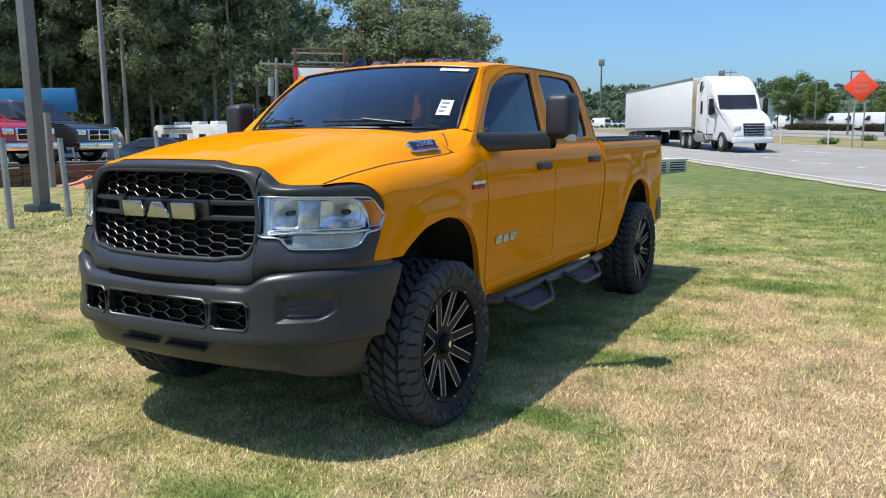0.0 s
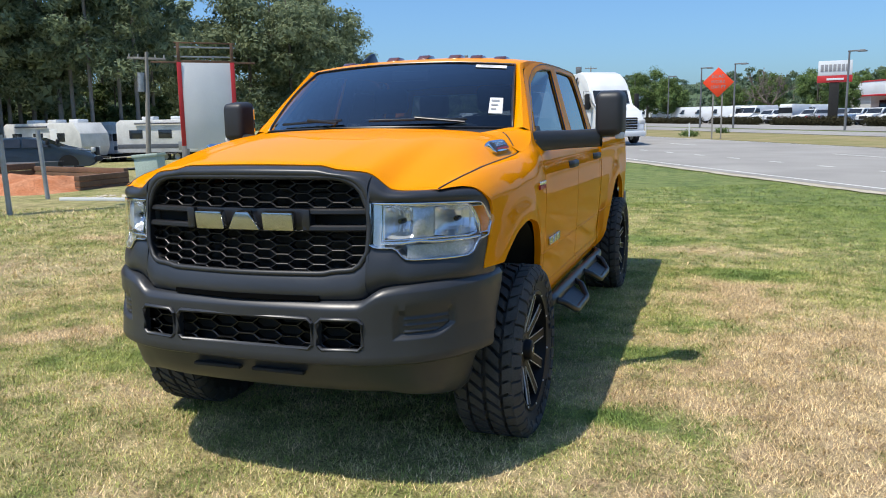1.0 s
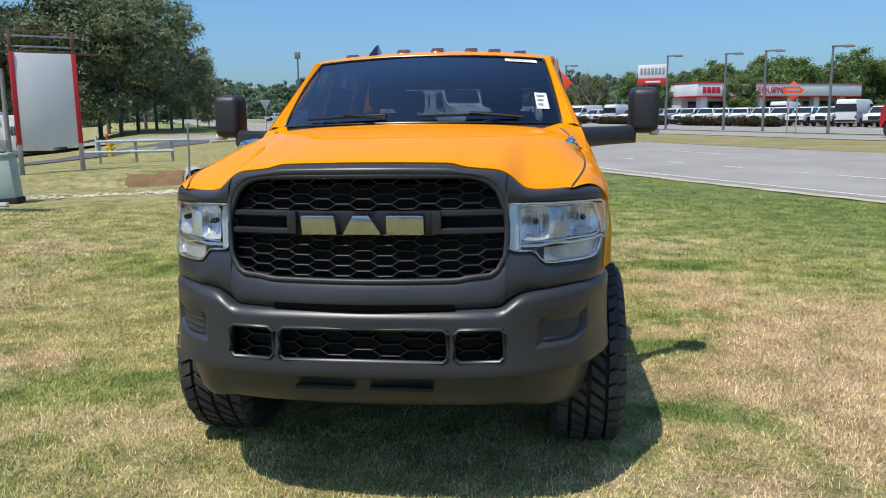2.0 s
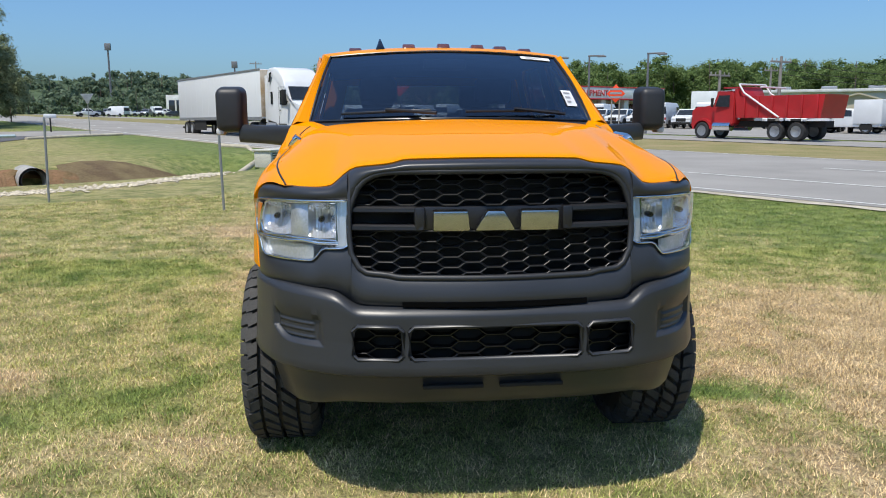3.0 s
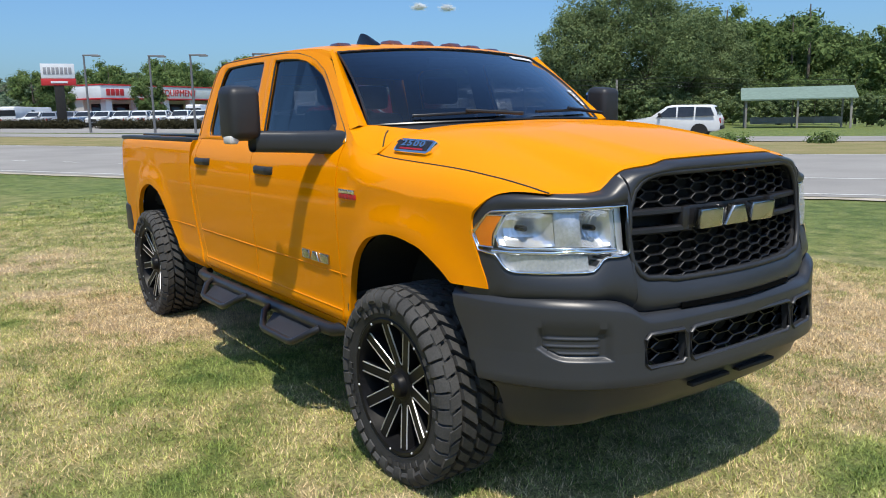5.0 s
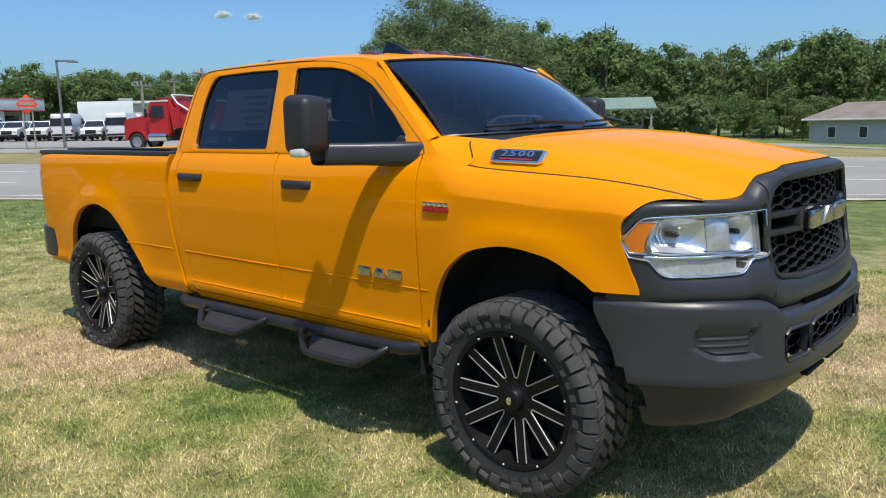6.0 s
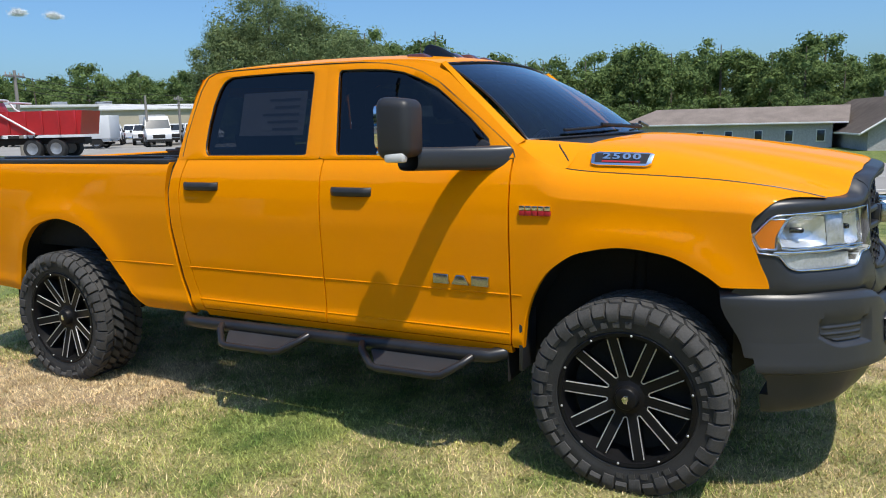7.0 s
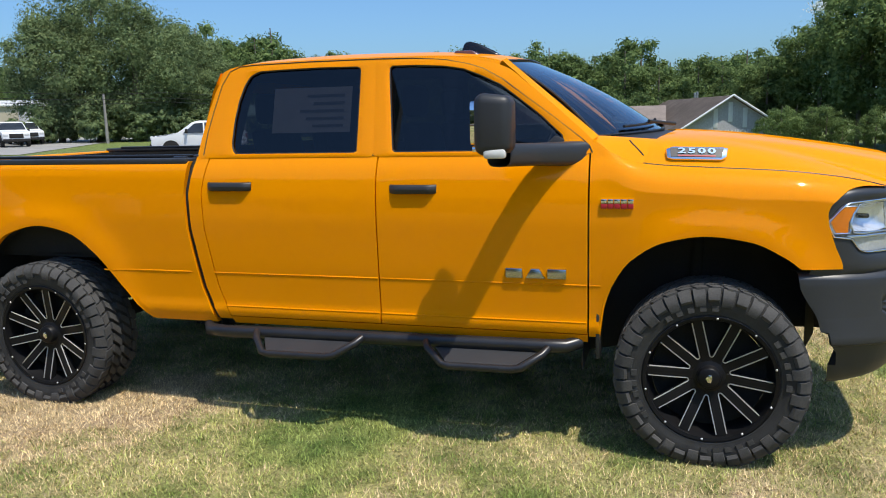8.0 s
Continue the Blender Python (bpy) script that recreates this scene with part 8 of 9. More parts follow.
def utility_pole(p, h, arms=1, label="weathered wooden utility pole", lean=0.0):
    up = thing("utility_pole", label, "utility pole", Matrix.Translation(on_ground(*p)) @ pose(0, 0, 0, 0, lean, 25), "utility poles")
    bm = bmesh.new()
    tube(bm, [(0, 0, -0.4), (0, 0, h)], 0.13, 8, False, [0.15, 0.09])
    part("shaft", bm, WOODPOLE, up, "", 60)
    for k in range(arms):
        bm = bmesh.new()
        z = h - 0.35 - 0.9 * k
        box(bm, -1.0, -0.06, z - 0.06, 1.0, 0.06, z + 0.06, 0.01)
        arm = part("crossarm", bm, WOODPOLE, up)
        for x in (-0.9, -0.45, 0.45, 0.9):
            bm = bmesh.new()
            tube(bm, [(x, 0, z + 0.06), (x, 0, z + 0.22)], 0.04, 6)
            part("insulator", bm, CONCRETE, arm)
    return up


main = utility_pole((-30.3, 34.4), 6.0, 1, "leaning grey utility pole with a transformer", 3.0)
bm = bmesh.new()
tube(bm, [(-0.3, 0, 3.9), (-0.3, 0, 4.9)], 0.20, 12)
part("transformer", bm, STEEL, main, "", 60)
utility_pole((-28.6, 35.5), 4.6, 0)
for p, h in (((23.1, 48.5), 5.2), ((20.9, 52.5), 4.5), ((38.1, 54.5), 4.2), ((44.0, 57.0), 4.4), ((49.0, 50.0), 4.2), ((-21.5, 132), 9.5), ((36, 74), 6.0)):
    utility_pole(p, h, 1 if h > 4.3 else 0)
# wires along the lot
WIREPTS = [((23.1, 48.5), 4.9), ((38.1, 54.5), 4.3), ((52.0, 46.0), 4.3), ((70.0, 36.0), 4.2)]
for dz in (0.0, -0.45, -0.8):
    bm = bmesh.new()
    pts = []
    for (p, z), (q, w) in zip(WIREPTS, WIREPTS[1:]):
        for k in range(8):
            f = k / 8
            x, y = p[0] + (q[0] - p[0]) * f, p[1] + (q[1] - p[1]) * f
            pts.append((x, y, ground_z(x, y) + z + (w - z) * f + dz - 0.9 * f * (1 - f)))
    tube(bm, pts, 0.018, 4)
    wire = part("overhead_wire", bm, DARK, None, "", 0)
    tagged(wire, "thin dark overhead wire between poles", "cable", "overhead wires")
for x, y, h in ((*polar_spot(-17.4, 330), 30.5), (*polar_spot(-9.3, 320), 24.0)):
    tw = thing("radio_mast", "slender grey mast on the far ridge", "mast", Matrix.Translation((x, y, 0)))
    bm = bmesh.new()
    tube(bm, [(0, 0, 0), (0, 0, h)], 0.35, 6, False, [0.5, 0.3])
    part("shaft", bm, POLE, tw)
    bm = bmesh.new()
    box(bm, -1.1, -0.5, h - 2.6, 1.1, 0.5, h, 0.1)
    part("antenna_array", bm, POLE, tw)
# pylon sign by the shop
py = thing("pylon_sign", "white and red pylon sign on a dark post", "sign", Matrix.Translation(on_ground(10.8, 97.0)) @ pose(0, 0, 0, 0, 0, -8))
bm = bmesh.new()
box(bm, -0.5, -0.3, -0.5, 0.5, 0.3, 5.0, 0.03)
part("post", bm, DARK, py)
bm = bmesh.new()
box(bm, -1.7, -0.35, 5.5, 1.7, 0.35, 7.1, 0.05)
part("upper_panel", bm, WHITE, py)
bm = bmesh.new()
box(bm, -1.75, -0.36, 4.75, 1.75, 0.36, 5.5, 0.05)
part("lower_panel", bm, SIGNRED, py)
for k in range(7):
    bm = bmesh.new()
    box(bm, -1.45 + 0.42 * k, -0.39, 5.95, -1.15 + 0.42 * k, -0.34, 6.7, 0.01)
    part("plain_mark", bm, INK, py)
bm = bmesh.new()
box(bm, -0.8, -0.40, 4.98, 0.9, -0.35, 5.2, 0.01)
part("plain_mark", bm, WHITE, py)


def work_sign(p, z, half, turn, bars):
    s = thing("road_work_sign", "bright orange diamond road work sign on a post", "road sign", Matrix.Translation(on_ground(*p)) @ pose(0, 0, 0, 0, 0, turn), "work signs")
    bm = bmesh.new()
    r = 0.06
    prism(bm, [(0, z - half), (half, z), (0, z + half), (-half, z)], "y", -0.02, 0.02, 0.01)
    board = part("board", bm, ORANGE, s, "fluorescent orange board")
    for k in range(2):
        bm = bmesh.new()
        box(bm, -0.32 + 0.55 * k, 0.03, -0.2, -0.23 + 0.55 * k, 0.09, z + 0.4)
        part("post", bm, WOODPOLE, s)
    for j, (txt, dz) in enumerate((("ROAD", 0.46), ("WORK", 0.05), ("1500 FT", -0.36))):
        if bars:
            bm = bmesh.new()
            box(bm, -0.42, -0.028, z + dz * 0.7 - 0.08, 0.42, -0.02, z + dz * 0.7 + 0.08)
            part("plain_mark", bm, INK, board)
        else:
            letters(txt, 0.29, INK, board, pose(0, -0.022, z + dz * 0.82), 0.003, "sign_lettering")


work_sign((-1.24, 53.4), 3.6, 0.95, 4, False)
work_sign((14.5, 55.5), 2.95, 0.66, -20, True)
# dark hedge before the lot
rng = np.random.default_rng(8)
for a0, a1 in ((47, 58), (60.5, 71), (74, 83), (86, 101)):
    cs = np.array([road_at(1.25 * (a0 + (a1 - a0) * k / 28), 56.5, 0.5) for k in range(29)])
    h = obj("hedge", leaf_mesh(leaf_cards(rng, cs, np.full(29, 0.72), 220, 0.12, 0.9)), LEAF_HEDGE)
    tagged(h, "low dark clipped hedge before the parking lot", "hedge", "hedges")
cs = np.array([on_ground(*polar_spot(-9.6 + 0.45 * k, 130), 0.9) for k in range(9)])
h = obj("bush", leaf_mesh(leaf_cards(rng, cs, np.full(9, 1.5), 260, 0.2, 0.9)), LEAF_OAK)
tagged(h, "rounded green bush beside the far road", "bush")
for a, b in ((6.5, 33.0), (10.0, 33.6), (3.0, 33.2), (60, 33.0), (53, 26.5)):
    cs = np.array([road_at(a + rng.uniform(-0.5, 0.5), b + rng.uniform(-0.3, 0.3), 0.2) for _ in range(5)])
    h = obj("weed_clump", leaf_mesh(leaf_cards(rng, cs, np.full(5, 0.4), 120, 0.07, 0.9)), LEAF_OAK)
    tagged(h, "scruffy green weeds on the verge", "weeds", kind="stuff")


# ---- lawn side: dealer's lot, trailers, sign frame ----
def post(p, h, w=0.045, mat=STEEL, lean=0.0, label="thin galvanised steel post in the lawn", name="fence_post"):
    ps = thing(name, label, "post", Matrix.Translation(on_ground(*p)) @ pose(0, 0, 0, 0, lean, 0), "posts in the lawn")
    bm = bmesh.new()
    tube(bm, [(0, 0, -0.2), (0, 0, h)], w, 8)
    part("shaft", bm, mat, ps, "", 50)
    return ps


for p, h, ln in (((-12.4, 7.58), 1.48, -1.5), ((-13.11, 9.14), 1.45, -4), ((-13.62, 10.7), 1.5, -2), ((-15.4, 13.3), 1.55, -4)):
    post(p, h, 0.05, STEEL, ln)
post((-20.07, 13.55), 2.05, 0.10, WOODPOLE, 0, "stout weathered timber post by the wall", "timber_post")
pole = thing("lot_light_pole", "tall square grey steel light pole on a base", "light pole", Matrix.Translation(on_ground(-14.45, 9.5)))
bm = bmesh.new()
box(bm, -0.115, -0.115, 0, 0.115, 0.115, 9.0, 0.01)
part("shaft", bm, POLE, pole)
bm = bmesh.new()
box(bm, -0.24, -0.24, -0.2, 0.24, 0.24, 0.14, 0.02)
part("base", bm, GREYPAINT, pole, "dark base shroud")
bm = bmesh.new()
box(bm, -0.9, -0.2, 8.9, 0.9, 0.2, 9.1, 0.03)
part("lamp_head", bm, POLE, pole)
utility_pole((-31.0, 23.9), 12.5, 0, "tall plain grey pole behind the pickups")
# timber retaining walls and the raised lot
for p, q, h in (((-23.2, 8.0), (-21.2, 13.4), 0.62), ((-21.2, 13.4), (-21.0, 18.2), 0.62), ((-21.0, 18.2), (-16.6, 17.2), 0.5), ((-16.6, 17.2), (-16.4, 15.2), 0.45)):
    m, L = wall_frame(p, q)
    tw = thing("timber_wall", "low brown timber retaining wall", "retaining wall", m, "timber walls")
    for k in range(3):
        bm = bmesh.new()
        box(bm, 0, -0.08, -0.15 + h / 3 * k + 0.1, L, 0.08, -0.15 + h / 3 * (k + 1) + 0.085, 0.012)
        part("timber", bm, BROWNWOOD, tw)
lot = obj("raised_lot", mesh_from([on_ground(x, y, 0.54) for x, y in ((-21.3, 13.4), (-21.1, 18.2), (-22.0, 20.5), (-31, 19.5), (-36, 8), (-23.3, 8))], [(0, 1, 2, 3, 4, 5)], False), DARKTAR)
tagged(lot, "raised dark asphalt lot of the dealer", "parking lot", kind="structure")
# mound of red clay
rng = np.random.default_rng(31)
bm = bmesh.new()
rows = []
for j in range(21):
    row = []
    for i in range(41):
        x, y = -20.9 + 4.6 * i / 40, 13.6 + 3.6 * j / 20
        e = min(1, 4 * min(i / 40, 1 - i / 40) + 0.02) * min(1, 3.0 * min(j / 20, 1.02 - j / 20))
        z = ground_z(x, y) - 0.03 + e * (0.34 + 0.22 * noise.noise((x * 0.9, y * 0.9, 0)) + 0.10 * noise.noise((x * 3.1, y * 3.1, 2)))
        row.append((x, y, z))
    rows.append(row)
grid(bm, rows)
mound = part("clay_mound", bm, CLAY, None, "", 0)
tagged(mound, "rough mound of bare red clay", "soil", kind="structure")
# travel trailers
STRIPE = surf("trailer_stripe", (0.10, 0.11, 0.13), None, 0.5)


def travel_trailer(p, turn, length, label):
    tt = thing("travel_trailer", label, "travel trailer", Matrix.Translation(on_ground(*p)) @ pose(0, 0, 0, 0, 0, turn), "parked travel trailers")
    bm = bmesh.new()
    prism(bm, [(0, 0.65), (0, 2.75), (0.3, 2.95), (length - 0.7, 2.95), (length - 0.1, 2.2), (length, 1.3), (length - 0.35, 0.65)], "y", -1.2, 1.2, 0.06)
    part("body", bm, WHITEDULL, tt)
    for sg in (-1, 1):
        bm = bmesh.new()
        box(bm, 0.05, sg * 1.205 - 0.01, 0.95, length - 0.4, sg * 1.205 + 0.01, 1.25, 0.004)
        part("stripe", bm, STRIPE, tt)
        for x in (1.0, 3.2, 5.4):
            bm = bmesh.new()
            box(bm, x, sg * 1.21 - 0.012, 1.65, x + 1.0, sg * 1.21 + 0.012, 2.25, 0.01)
            part("window", bm, CARGLASS, tt)
        bm = bmesh.new()
        box(bm, length * 0.62, sg * 1.21 - 0.012, 0.75, length * 0.62 + 0.7, sg * 1.21 + 0.012, 2.5, 0.01)
        part("door", bm, WHITE, tt)
        for x in (length * 0.42, length * 0.42 + 0.9):
            road_wheel(tt, x, sg * 1.08, 0.35, 0.22, STEEL)
        bm = bmesh.new()
        tube(bm, [(1.5, sg * 1.3, 2.7), (length * 0.6, sg * 1.3, 2.7)], 0.06, 8)
        part("awning", bm, STRIPE, tt, "", 60)
    for x in (1.6, 3.8, 6.0):
        bm = bmesh.new()
        box(bm, x, -0.45, 2.94, x + 0.9, 0.45, 3.2, 0.06)
        part("roof_vent", bm, WHITE, tt)
    bm = bmesh.new()
    tube(bm, [(length - 0.3, 0.5, 0.6), (length + 1.1, 0, 0.55), (length - 0.3, -0.5, 0.6)], 0.06, 6)
    box(bm, 0.2, -0.9, 0.5, length - 0.4, 0.9, 0.68)
    part("chassis", bm, DARK, tt)
    return tt


travel_trailer((-50.0, 44.0), -6, 8.0, "grey and white travel trailer with dark windows")
travel_trailer((-42.0, 46.0), 12, 8.6, "white travel trailer with an awning and roof vents")
travel_trailer((-52.0, 51.0), -3, 8.2, "white travel trailer with an awning and roof vents")
travel_trailer((-60.0, 40.0), 2, 8.2, "white travel trailer with an awning and roof vents")
# blue canopy behind the pickups
bt = thing("blue_canopy", "flat bright blue canopy panel on posts", "canopy", Matrix.Translation(on_ground(-33.0, 20.4, 0.4)) @ pose(0, 0, 0, 0, 0, 28))
bm = bmesh.new()
box(bm, -2.2, -0.1, 2.25, 3.1, 0.1, 3.25, 0.02)
part("panel", bm, BANNER, bt)
for x in (-2.0, 2.9):
    bm = bmesh.new()
    tube(bm, [(x, 0, -0.2), (x, 0, 2.3)], 0.06, 6)
    part("post", bm, POLE, bt)
# empty sign frame
m, L = wall_frame((-18.62, 22.4), (-17.3, 23.6))
sf = thing("sign_frame", "blank white sign panel between red posts", "sign", m)
for x in (0.0, L):
    bm = bmesh.new()
    box(bm, x - 0.07, -0.07, -0.3, x + 0.07, 0.07, 0.95, 0.01)
    low = part("post_foot", bm, WOODPOLE, sf)
    bm = bmesh.new()
    box(bm, x - 0.07, -0.07, 0.95, x + 0.07, 0.07, 3.80, 0.01)
    part("post", bm, SIGNRED, sf, "faded red post")
    bm = bmesh.new()
    box(bm, x - 0.05, -0.05, 3.80, x + 0.05, 0.05, 4.47, 0.01)
    part("post_top", bm, BROWNWOOD, sf)
bm = bmesh.new()
box(bm, 0.07, -0.04, 0.85, L - 0.07, 0.04, 3.78, 0.01)
part("panel", bm, WHITE, sf, "blank weathered white panel")
for z in (3.84, 3.98, 4.30, 4.45):
    bm = bmesh.new()
    box(bm, -0.12, -0.03, z - 0.025, L + 0.12, 0.03, z + 0.025, 0.006)
    part("crossbar", bm, STEEL if z in (3.98, 4.30) else BROWNWOOD, sf)
bm = bmesh.new()
box(bm, -0.9, -0.03, 3.76, L + 0.8, 0.03, 3.82, 0.006)
part("long_bar", bm, BROWNWOOD, sf)
# green utility cabinet, white edging board, pipe gate
cab = thing("utility_cabinet", "pale green metal utility cabinet tilted on the lawn", "utility box", Matrix.Translation(on_ground(-12.93, 13.9)) @ pose(0, 0, 0, 0, -4, 14))
bm = bmesh.new()
box(bm, -0.27, -0.2, 0.10, 0.27, 0.2, 0.95, 0.02)
GREENBOX = surf("pale_green_paint", (0.42, 0.50, 0.44), (0.36, 0.44, 0.38), 0.6, 0, 2, 30, 0.05, 0.003)
part("cabinet", bm, GREENBOX, cab)
bm = bmesh.new()
box(bm, -0.30, -0.23, 0.93, 0.30, 0.23, 1.0, 0.02)
part("lid", bm, GREENBOX, cab)
bm = bmesh.new()
box(bm, -0.29, -0.22, -0.1, 0.29, 0.22, 0.10, 0.01)
part("base", bm, DARK, cab)
m, L = wall_frame((-14.85, 13.12), (-12.5, 13.35))
eb = thing("edging_board", "long white painted board lying on the lawn", "board", m)
bm = bmesh.new()
box(bm, 0, -0.05, 0.0, L, 0.05, 0.07, 0.008)
part("board", bm, WHITE, eb)
m, L = wall_frame((-19.5, 27.0), (-15.5, 27.8))
pg = thing("pipe_barrier", "low barrier of pale blue steel pipes", "barrier", m)
for z, x0, x1 in ((0.85, 0.6, L), (0.45, 0, L - 0.6)):
    bm = bmesh.new()
    tube(bm, [(x0, 0, z), (x1, 0, z + 0.03)], 0.05, 8)
    part("rail", bm, surf("pale_blue_paint", (0.40, 0.52, 0.58), None, 0.6), pg, "", 60)
for x in (0.7, L / 2, L - 0.7):
    bm = bmesh.new()
    tube(bm, [(x, 0.06, -0.2), (x, 0.06, 0.9)], 0.05, 8)
    part("post", bm, STEEL, pg, "", 60)
for k, p in enumerate(((-24.2, 35.9), (-23.9, 36.4))):
    mk = post(p, 0.95, 0.06, ORANGE if k else WHITE, 0, "short plastic marker post by the entrance road", "marker_post")
hy = thing("fire_hydrant", "small yellow fire hydrant on the grass", "hydrant", Matrix.Translation(on_ground(-21.42, 32.42)))
bm = bmesh.new()
YEL = surf("hydrant_yellow", (0.70, 0.48, 0.03), None, 0.5)
tube(bm, [(0, 0, -0.1), (0, 0, 0.5), (0, 0, 0.62), (0, 0, 0.7)], 0.12, 10, False, [0.12, 0.12, 0.14, 0.05])
tube(bm, [(-0.2, 0, 0.42), (0.2, 0, 0.42)], 0.06, 8)
part("barrel", bm, YEL, hy, "", 50)
# electrical meter on a post
mt = post((-27.4, 33.6), 1.0, 0.05, STEEL, 0, "meter box on a steel post", "meter_post")
bm = bmesh.new()
box(bm, -0.16, -0.12, 0.7, 0.16, 0.12, 1.15, 0.02)
part("meter_box", bm, STEEL, mt)

# ---- ditch, culvert, stakes, vented box ----
rng = np.random.default_rng(5)
cv = thing("culvert_pipe", "open concrete culvert pipe in the ditch bank", "culvert", Matrix.Translation((D * 27.0 + N * 0.0) + Vector((0, 0, -0.12))) @ pose(0, 0, 0, 0, 0, heading(D)))
bm = bmesh.new()
n = 20
for x0, x1, r0, r1 in ((-0.4, 1.6, 0.40, 0.40), (-0.4, 1.6, 0.32, 0.32)):
    a, b = [[bm.verts.new((x, r * math.cos(2 * math.pi * k / n), r * math.sin(2 * math.pi * k / n))) for k in range(n)] for x, r in ((x0, r0), (x1, r1))]
    for k in range(n):
        bm.faces.new((a[k], a[(k + 1) % n], b[(k + 1) % n], b[k]))
part("pipe", bm, CONCRETE, cv, "", 60)
bm = bmesh.new()
bm.faces.new([bm.verts.new((1.2, 0.33 * math.cos(2 * math.pi * k / n), 0.33 * math.sin(2 * math.pi * k / n))) for k in range(n)])
part("dark_end", bm, DARK, cv)
bm = bmesh.new()
rows = []
for j in range(13):
    rows.append([])
    for i in range(25):
        a, b = 25.6 + 3.0 * j / 12, -2.6 + 5.2 * i / 24
        e = min(1, 3 * min(i / 24, 1 - i / 24)) * min(1, 3 * min(j / 12, 1 - j / 12))
        p = road_at(a, b, -0.05 + e * (0.16 + 0.18 * noise.noise((a * 1.3, b * 1.3, 3))))
        if abs(b) < 0.36 and a < 27.4:
            p.z = min(p.z, -0.5)
        rows[-1].append(p)
grid(bm, rows)
BANK = surf("bank_soil", (0.26, 0.15, 0.085), (0.17, 0.12, 0.06), 0.95, 0, 1.6, 14, 0.8, 0.06, spec=0.1)
bank = part("bare_bank", bm, BANK, None, "", 0)
tagged(bank, "bare reddish soil round the culvert", "soil", kind="structure")
bm = bmesh.new()
rows = [[road_at(a0 + (g - 0.5) * w, b, 0.085) for g in np.linspace(0, 1, 13)] for a0, b, w in ((27.4, 0.9, 2.4), (27.8, 1.7, 3.0), (28.2, 2.5, 3.2), (28.4, 3.3, 3.0), (28.6, 4.1, 2.4), (29.0, 5.0, 1.8), (29.8, 5.9, 1.0))]
grid(bm, rows)
bed = part("ditch_bed", bm, SOIL, None, "", 0)
tagged(bed, "dark damp soil along the ditch", "soil", kind="structure")
# pale stones along the near bank
STONE = surf("pale_stone", (0.60, 0.53, 0.41), (0.45, 0.39, 0.29), 0.9, 0, 3, 30, 0.3, 0.01, vary=0.3, island=True)
verts, faces = [], []
line = [(19.3, -6.0), (19.2, -1.6), (19.4, -0.4), (20.2, 1.4), (21.3, 2.9), (22.4, 4.0)]
for k in range(1100):
    i = rng.integers(0, len(line) - 1)
    f = rng.random()
    a = line[i][0] + (line[i + 1][0] - line[i][0]) * f + rng.normal() * 0.22
    b = line[i][1] + (line[i + 1][1] - line[i][1]) * f + rng.normal() * 0.22
    c, r = road_at(a, b, 0.012), rng.uniform(0.025, 0.075)
    n0 = len(verts)
    for v in ((1, 0, 0), (-1, 0, 0), (0, 1, 0), (0, -1, 0), (0, 0, 0.45), (0, 0, -0.4)):
        verts.append(c + Vector(v) * r * rng.uniform(0.7, 1.25))
    faces += [tuple(n0 + q for q in t) for t in ((0, 2, 4), (2, 1, 4), (1, 3, 4), (3, 0, 4), (2, 0, 5), (1, 2, 5), (3, 1, 5), (0, 3, 5))]
stones = obj("rip_rap", mesh_from(verts, faces, False), STONE)
tagged(stones, "pale broken stones along the ditch", "stones", kind="stuff")
for pts in ([(26.5, 5.6), (31.0, 8.6), (35.5, 9.9), (37.5, 9.4)], [(52, 3.0), (56, 7.0), (57.5, 9.5)]):
    bm = bmesh.new()
    tube(bm, [road_at(a, b, 0.05) for a, b in pts], 0.11, 8)
    cb = part("curb", bm, GRAVEL, None, "", 50)
    tagged(cb, "pale curved concrete curb of the drive", "curb", kind="structure")
post((-9.35, 14.54), 1.55, 0.022, STEEL, 1.5, "thin bare steel stake in the lawn", "steel_stake")
post((-5.92, 13.05), 1.42, 0.022, STEEL, -1.0, "thin bare steel stake in the lawn", "steel_stake")
ys = post((-21.9, 53.9), 2.6, 0.03, STEEL, 0, "back of a triangular yield sign on a post", "yield_sign")
bm = bmesh.new()
prism(bm, [(-0.42, 2.75), (0.42, 2.75), (0, 2.02)], "y", -0.05, -0.03, 0.005)
part("board", bm, STEEL, ys)
mb = thing("mailbox", "white mailbox on a dark post", "mailbox", Matrix.Translation(on_ground(-27.5, 62.0)) @ pose(0, 0, 0, 0, 0, 20))
bm = bmesh.new()
tube(bm, [(0, 0, -0.2), (0, 0, 1.1)], 0.06, 6)
part("post", bm, DARK, mb)
bm = bmesh.new()
box(bm, -0.45, -0.14, 1.08, 0.45, 0.14, 1.38, 0.08)
part("box", bm, WHITE, mb)
VB = surf("cream_cabinet", (0.62, 0.60, 0.52), (0.54, 0.52, 0.45), 0.6, 0, 2, 30, 0.05, 0.003)
vb = thing("vented_cabinet", "low cream cabinet with louvred vents by the road", "utility box", Matrix.Translation(on_ground(-6.55, 27.0)) @ pose(0, 0, 0, 0, 0, 58))
bm = bmesh.new()
box(bm, -0.85, -0.35, -0.05, 0.85, 0.35, 0.52, 0.02)
part("cabinet", bm, VB, vb)
bm = bmesh.new()
box(bm, -0.90, -0.40, 0.50, 0.90, 0.40, 0.56, 0.015)
part("lid", bm, VB, vb)
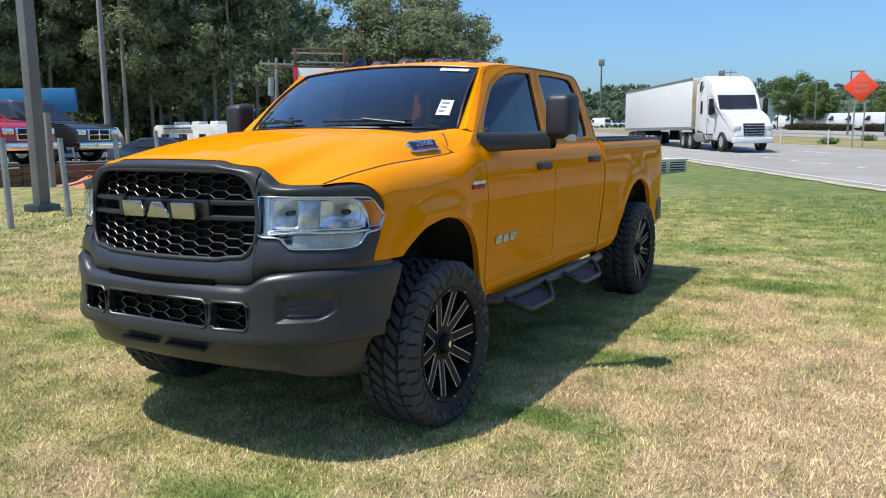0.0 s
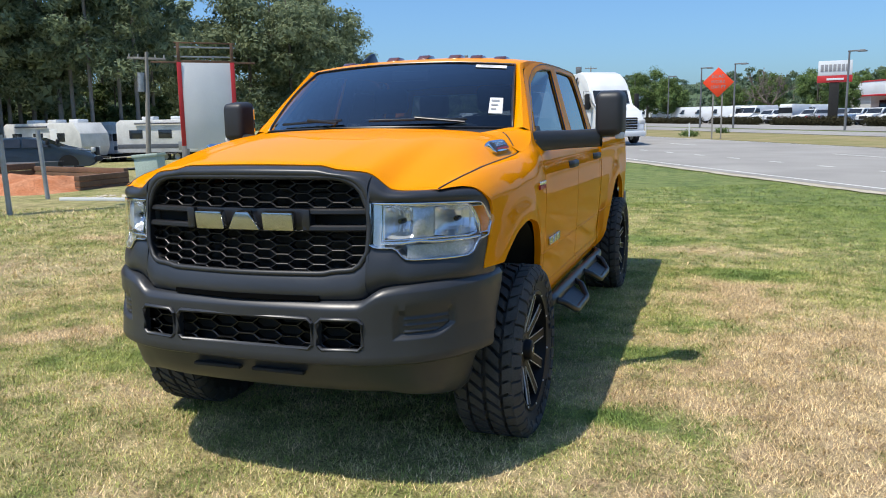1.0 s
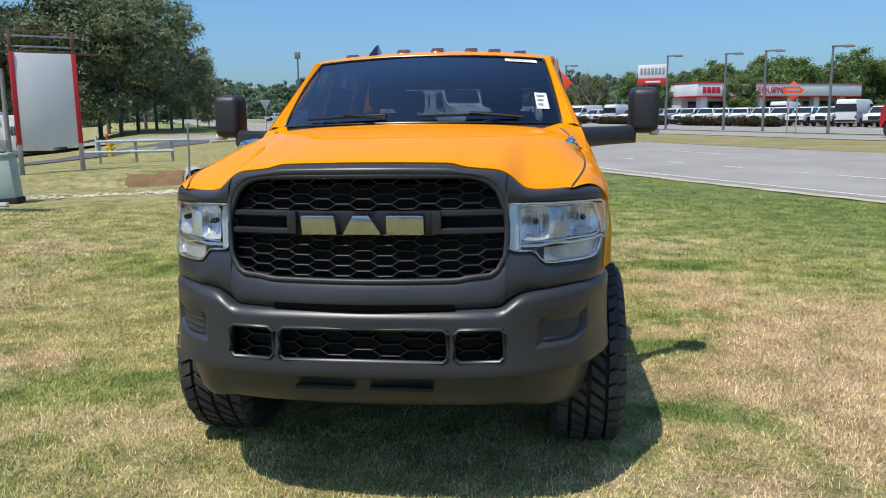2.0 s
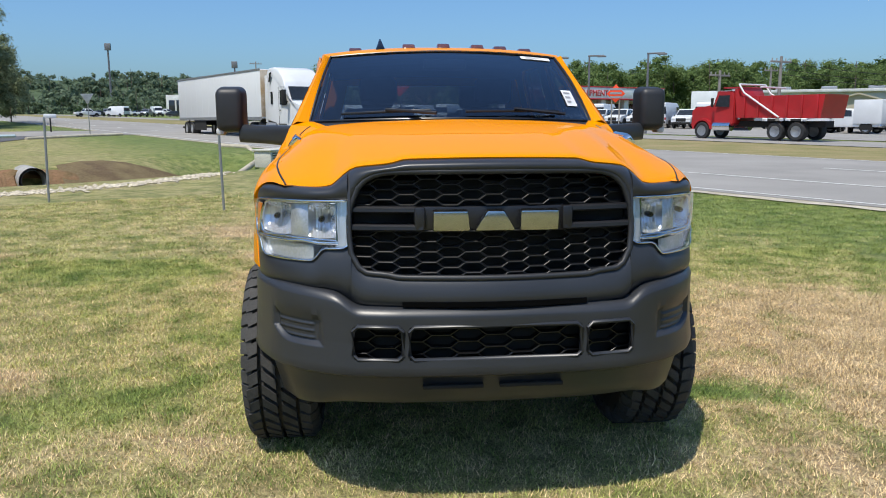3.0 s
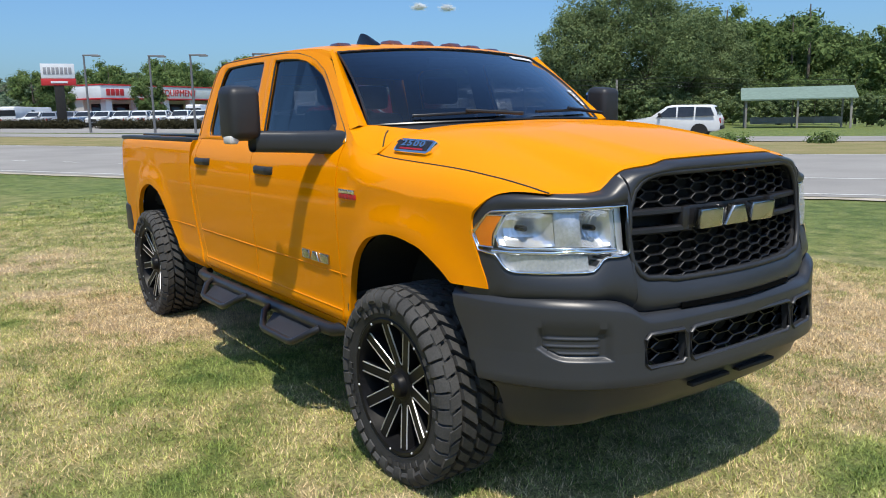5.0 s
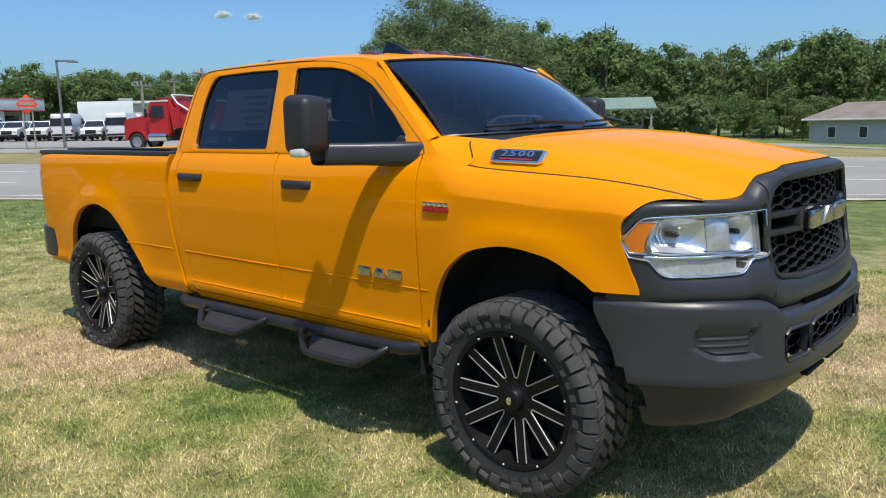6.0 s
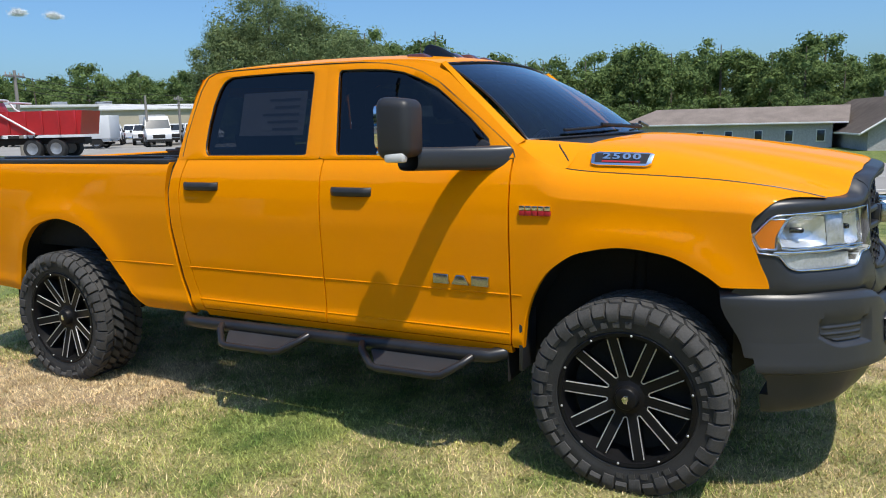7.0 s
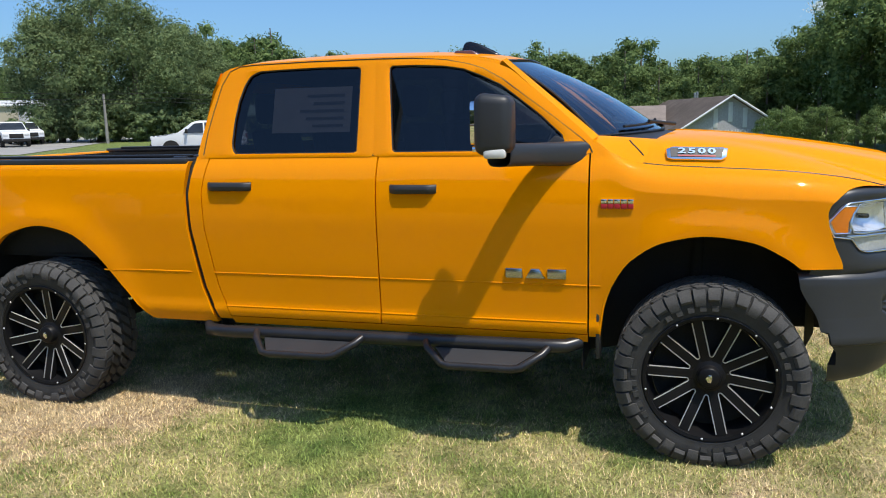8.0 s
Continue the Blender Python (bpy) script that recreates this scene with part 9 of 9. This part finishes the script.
for sg in (-1, 1):
    for x in (-0.42, 0.42):
        bm = bmesh.new()
        box(bm, x - 0.33, sg * 0.352 - 0.006, 0.10, x + 0.33, sg * 0.352 + 0.006, 0.45)
        lv = part("vent", bm, DARK, vb)
        for k in range(4):
            bm = bmesh.new()
            box(bm, x - 0.33, sg * 0.362 - 0.012, 0.12 + 0.085 * k, x + 0.33, sg * 0.362 + 0.012, 0.16 + 0.085 * k, 0.004)
            part("louvre", bm, VB, lv)
# white reflector posts at the verge
for a, b in ((58.0, 25.4), (52.5, 26.2)):
    p = D * a + N * b
    post((p.x, p.y), 1.0, 0.05, WHITE, 0, "white reflector post on the verge", "reflector_post")


# ---- clouds ----
CLOUD = surf("cloud", (0.9, 0.9, 0.9), (0.8, 0.82, 0.85), 1.0, 0, 0.02, 0.1, 0.0, spec=0.0)
for az, el, w in ((34.1, 7.52, 17), (36.2, 7.45, 17), (100.2, 6.5, 40)):
    x, y = polar_spot(az, 1500, (-7, 2))
    rng = np.random.default_rng(int(az))
    puffs = rng.normal(size=(9, 3)) * np.array((0.42, 0.2, 0.10)) * w
    cs = np.repeat(puffs, 320, 0) + rng.normal(size=(2880, 3)) * np.array((0.26, 0.2, 0.12)) * w
    c = obj("cloud", leaf_mesh(leaf_cards(rng, cs, np.full(2880, 0.02 * w), 3, 0.028 * w)), CLOUD)
    c.matrix_basis = Matrix.Translation((x, y, 1500 * math.tan(radians(el)))) @ pose(0, 0, 0, 0, 0, -az)
    tagged(c, "small white fair-weather cloud", "cloud", "clouds", "structure")


# ---- grass blades near the walk ----
rng = np.random.default_rng(99)


def blades(n, x0, x1, y0, y1, h0, h1, w, per=6, spread=0.02):
    """Mown blades in tufts, three corners each, leaning all ways, most of them lying low."""
    k = max(1, n // per)
    cx, cy, ch = rng.uniform(x0, x1, k), rng.uniform(y0, y1, k), rng.uniform(0.5, 1.35, k)
    m = per * k
    bx, by = np.repeat(cx, per) + rng.normal(size=m) * spread, np.repeat(cy, per) + rng.normal(size=m) * spread
    h = rng.uniform(h0, h1, m) * np.repeat(ch, per)
    lean, a = rng.uniform(0.4, 1.7, m) * h, rng.uniform(0, 2 * math.pi, m)
    t = a + math.pi / 2 + rng.normal(size=m) * 0.5
    ww = w * rng.uniform(0.6, 1.5, m)
    zero = np.full(m, -0.004)
    left = np.stack((bx - ww * np.cos(t), by - ww * np.sin(t), zero), 1)
    right = np.stack((bx + ww * np.cos(t), by + ww * np.sin(t), zero), 1)
    tip = np.stack((bx + lean * np.cos(a), by + lean * np.sin(a), h), 1)
    return np.stack((left, right, tip), 1).reshape(-1, 3)


def rise(pts):
    """The soil's height under the blades, as in ground_z near the truck."""
    r = np.maximum(0, -0.42 * pts[:, 0] + 0.906 * pts[:, 1] - 4)
    q = np.clip((pts[:, 0] - 1.2 * pts[:, 1] - 12) / 50, 0, 1)
    return 0.05 + 0.0125 * r * r / (r + 12) - 2.0 * q * q * (3 - 2 * q)


pts = np.concatenate((
    blades(680000, -7.5, 2.2, 1.3, 8.5, 0.011, 0.026, 0.0024),
    blades(16000, -7.5, 2.2, 1.3, 8.5, 0.022, 0.042, 0.0020, 9, 0.022),
    blades(330000, -11.0, 6.0, 8.0, 15.0, 0.012, 0.028, 0.0036, 6, 0.03),
    blades(60000, -11.0, -7.0, 1.3, 9.0, 0.016, 0.036, 0.0040, 6, 0.03),
    blades(130000, -16.0, 10.0, 14.0, 26.0, 0.016, 0.036, 0.0070, 6, 0.06),
    blades(30000, -16.0, -11.0, 4.0, 14.5, 0.022, 0.05, 0.0070, 6, 0.05)))
pts[:, 2] += rise(pts)
first = pts[::3]
keep = (0.870 * first[:, 0] + 0.493 * first[:, 1]) < 10.2
a, b = -0.493 * first[:, 0] + 0.870 * first[:, 1], 0.870 * first[:, 0] + 0.493 * first[:, 1]
keep &= ~((a > 17) & (b < 10)) & ~((first[:, 0] < -8) & (first[:, 1] > 18))
pts = pts.reshape(-1, 3, 3)[keep].reshape(-1, 3)
n = len(pts) // 3
me = bpy.data.meshes.new("grass")
me.vertices.add(3 * n)
me.vertices.foreach_set("co", pts.astype(np.float32).ravel())
me.loops.add(3 * n)
me.loops.foreach_set("vertex_index", np.arange(3 * n, dtype=np.int32))
me.polygons.add(n)
me.polygons.foreach_set("loop_start", np.arange(0, 3 * n, 3, dtype=np.int32))
me.update()
me.validate()
grass = obj("grass", me, BLADES)
tagged(grass, "short mown grass blades, part green and part dry", "grass", kind="stuff")
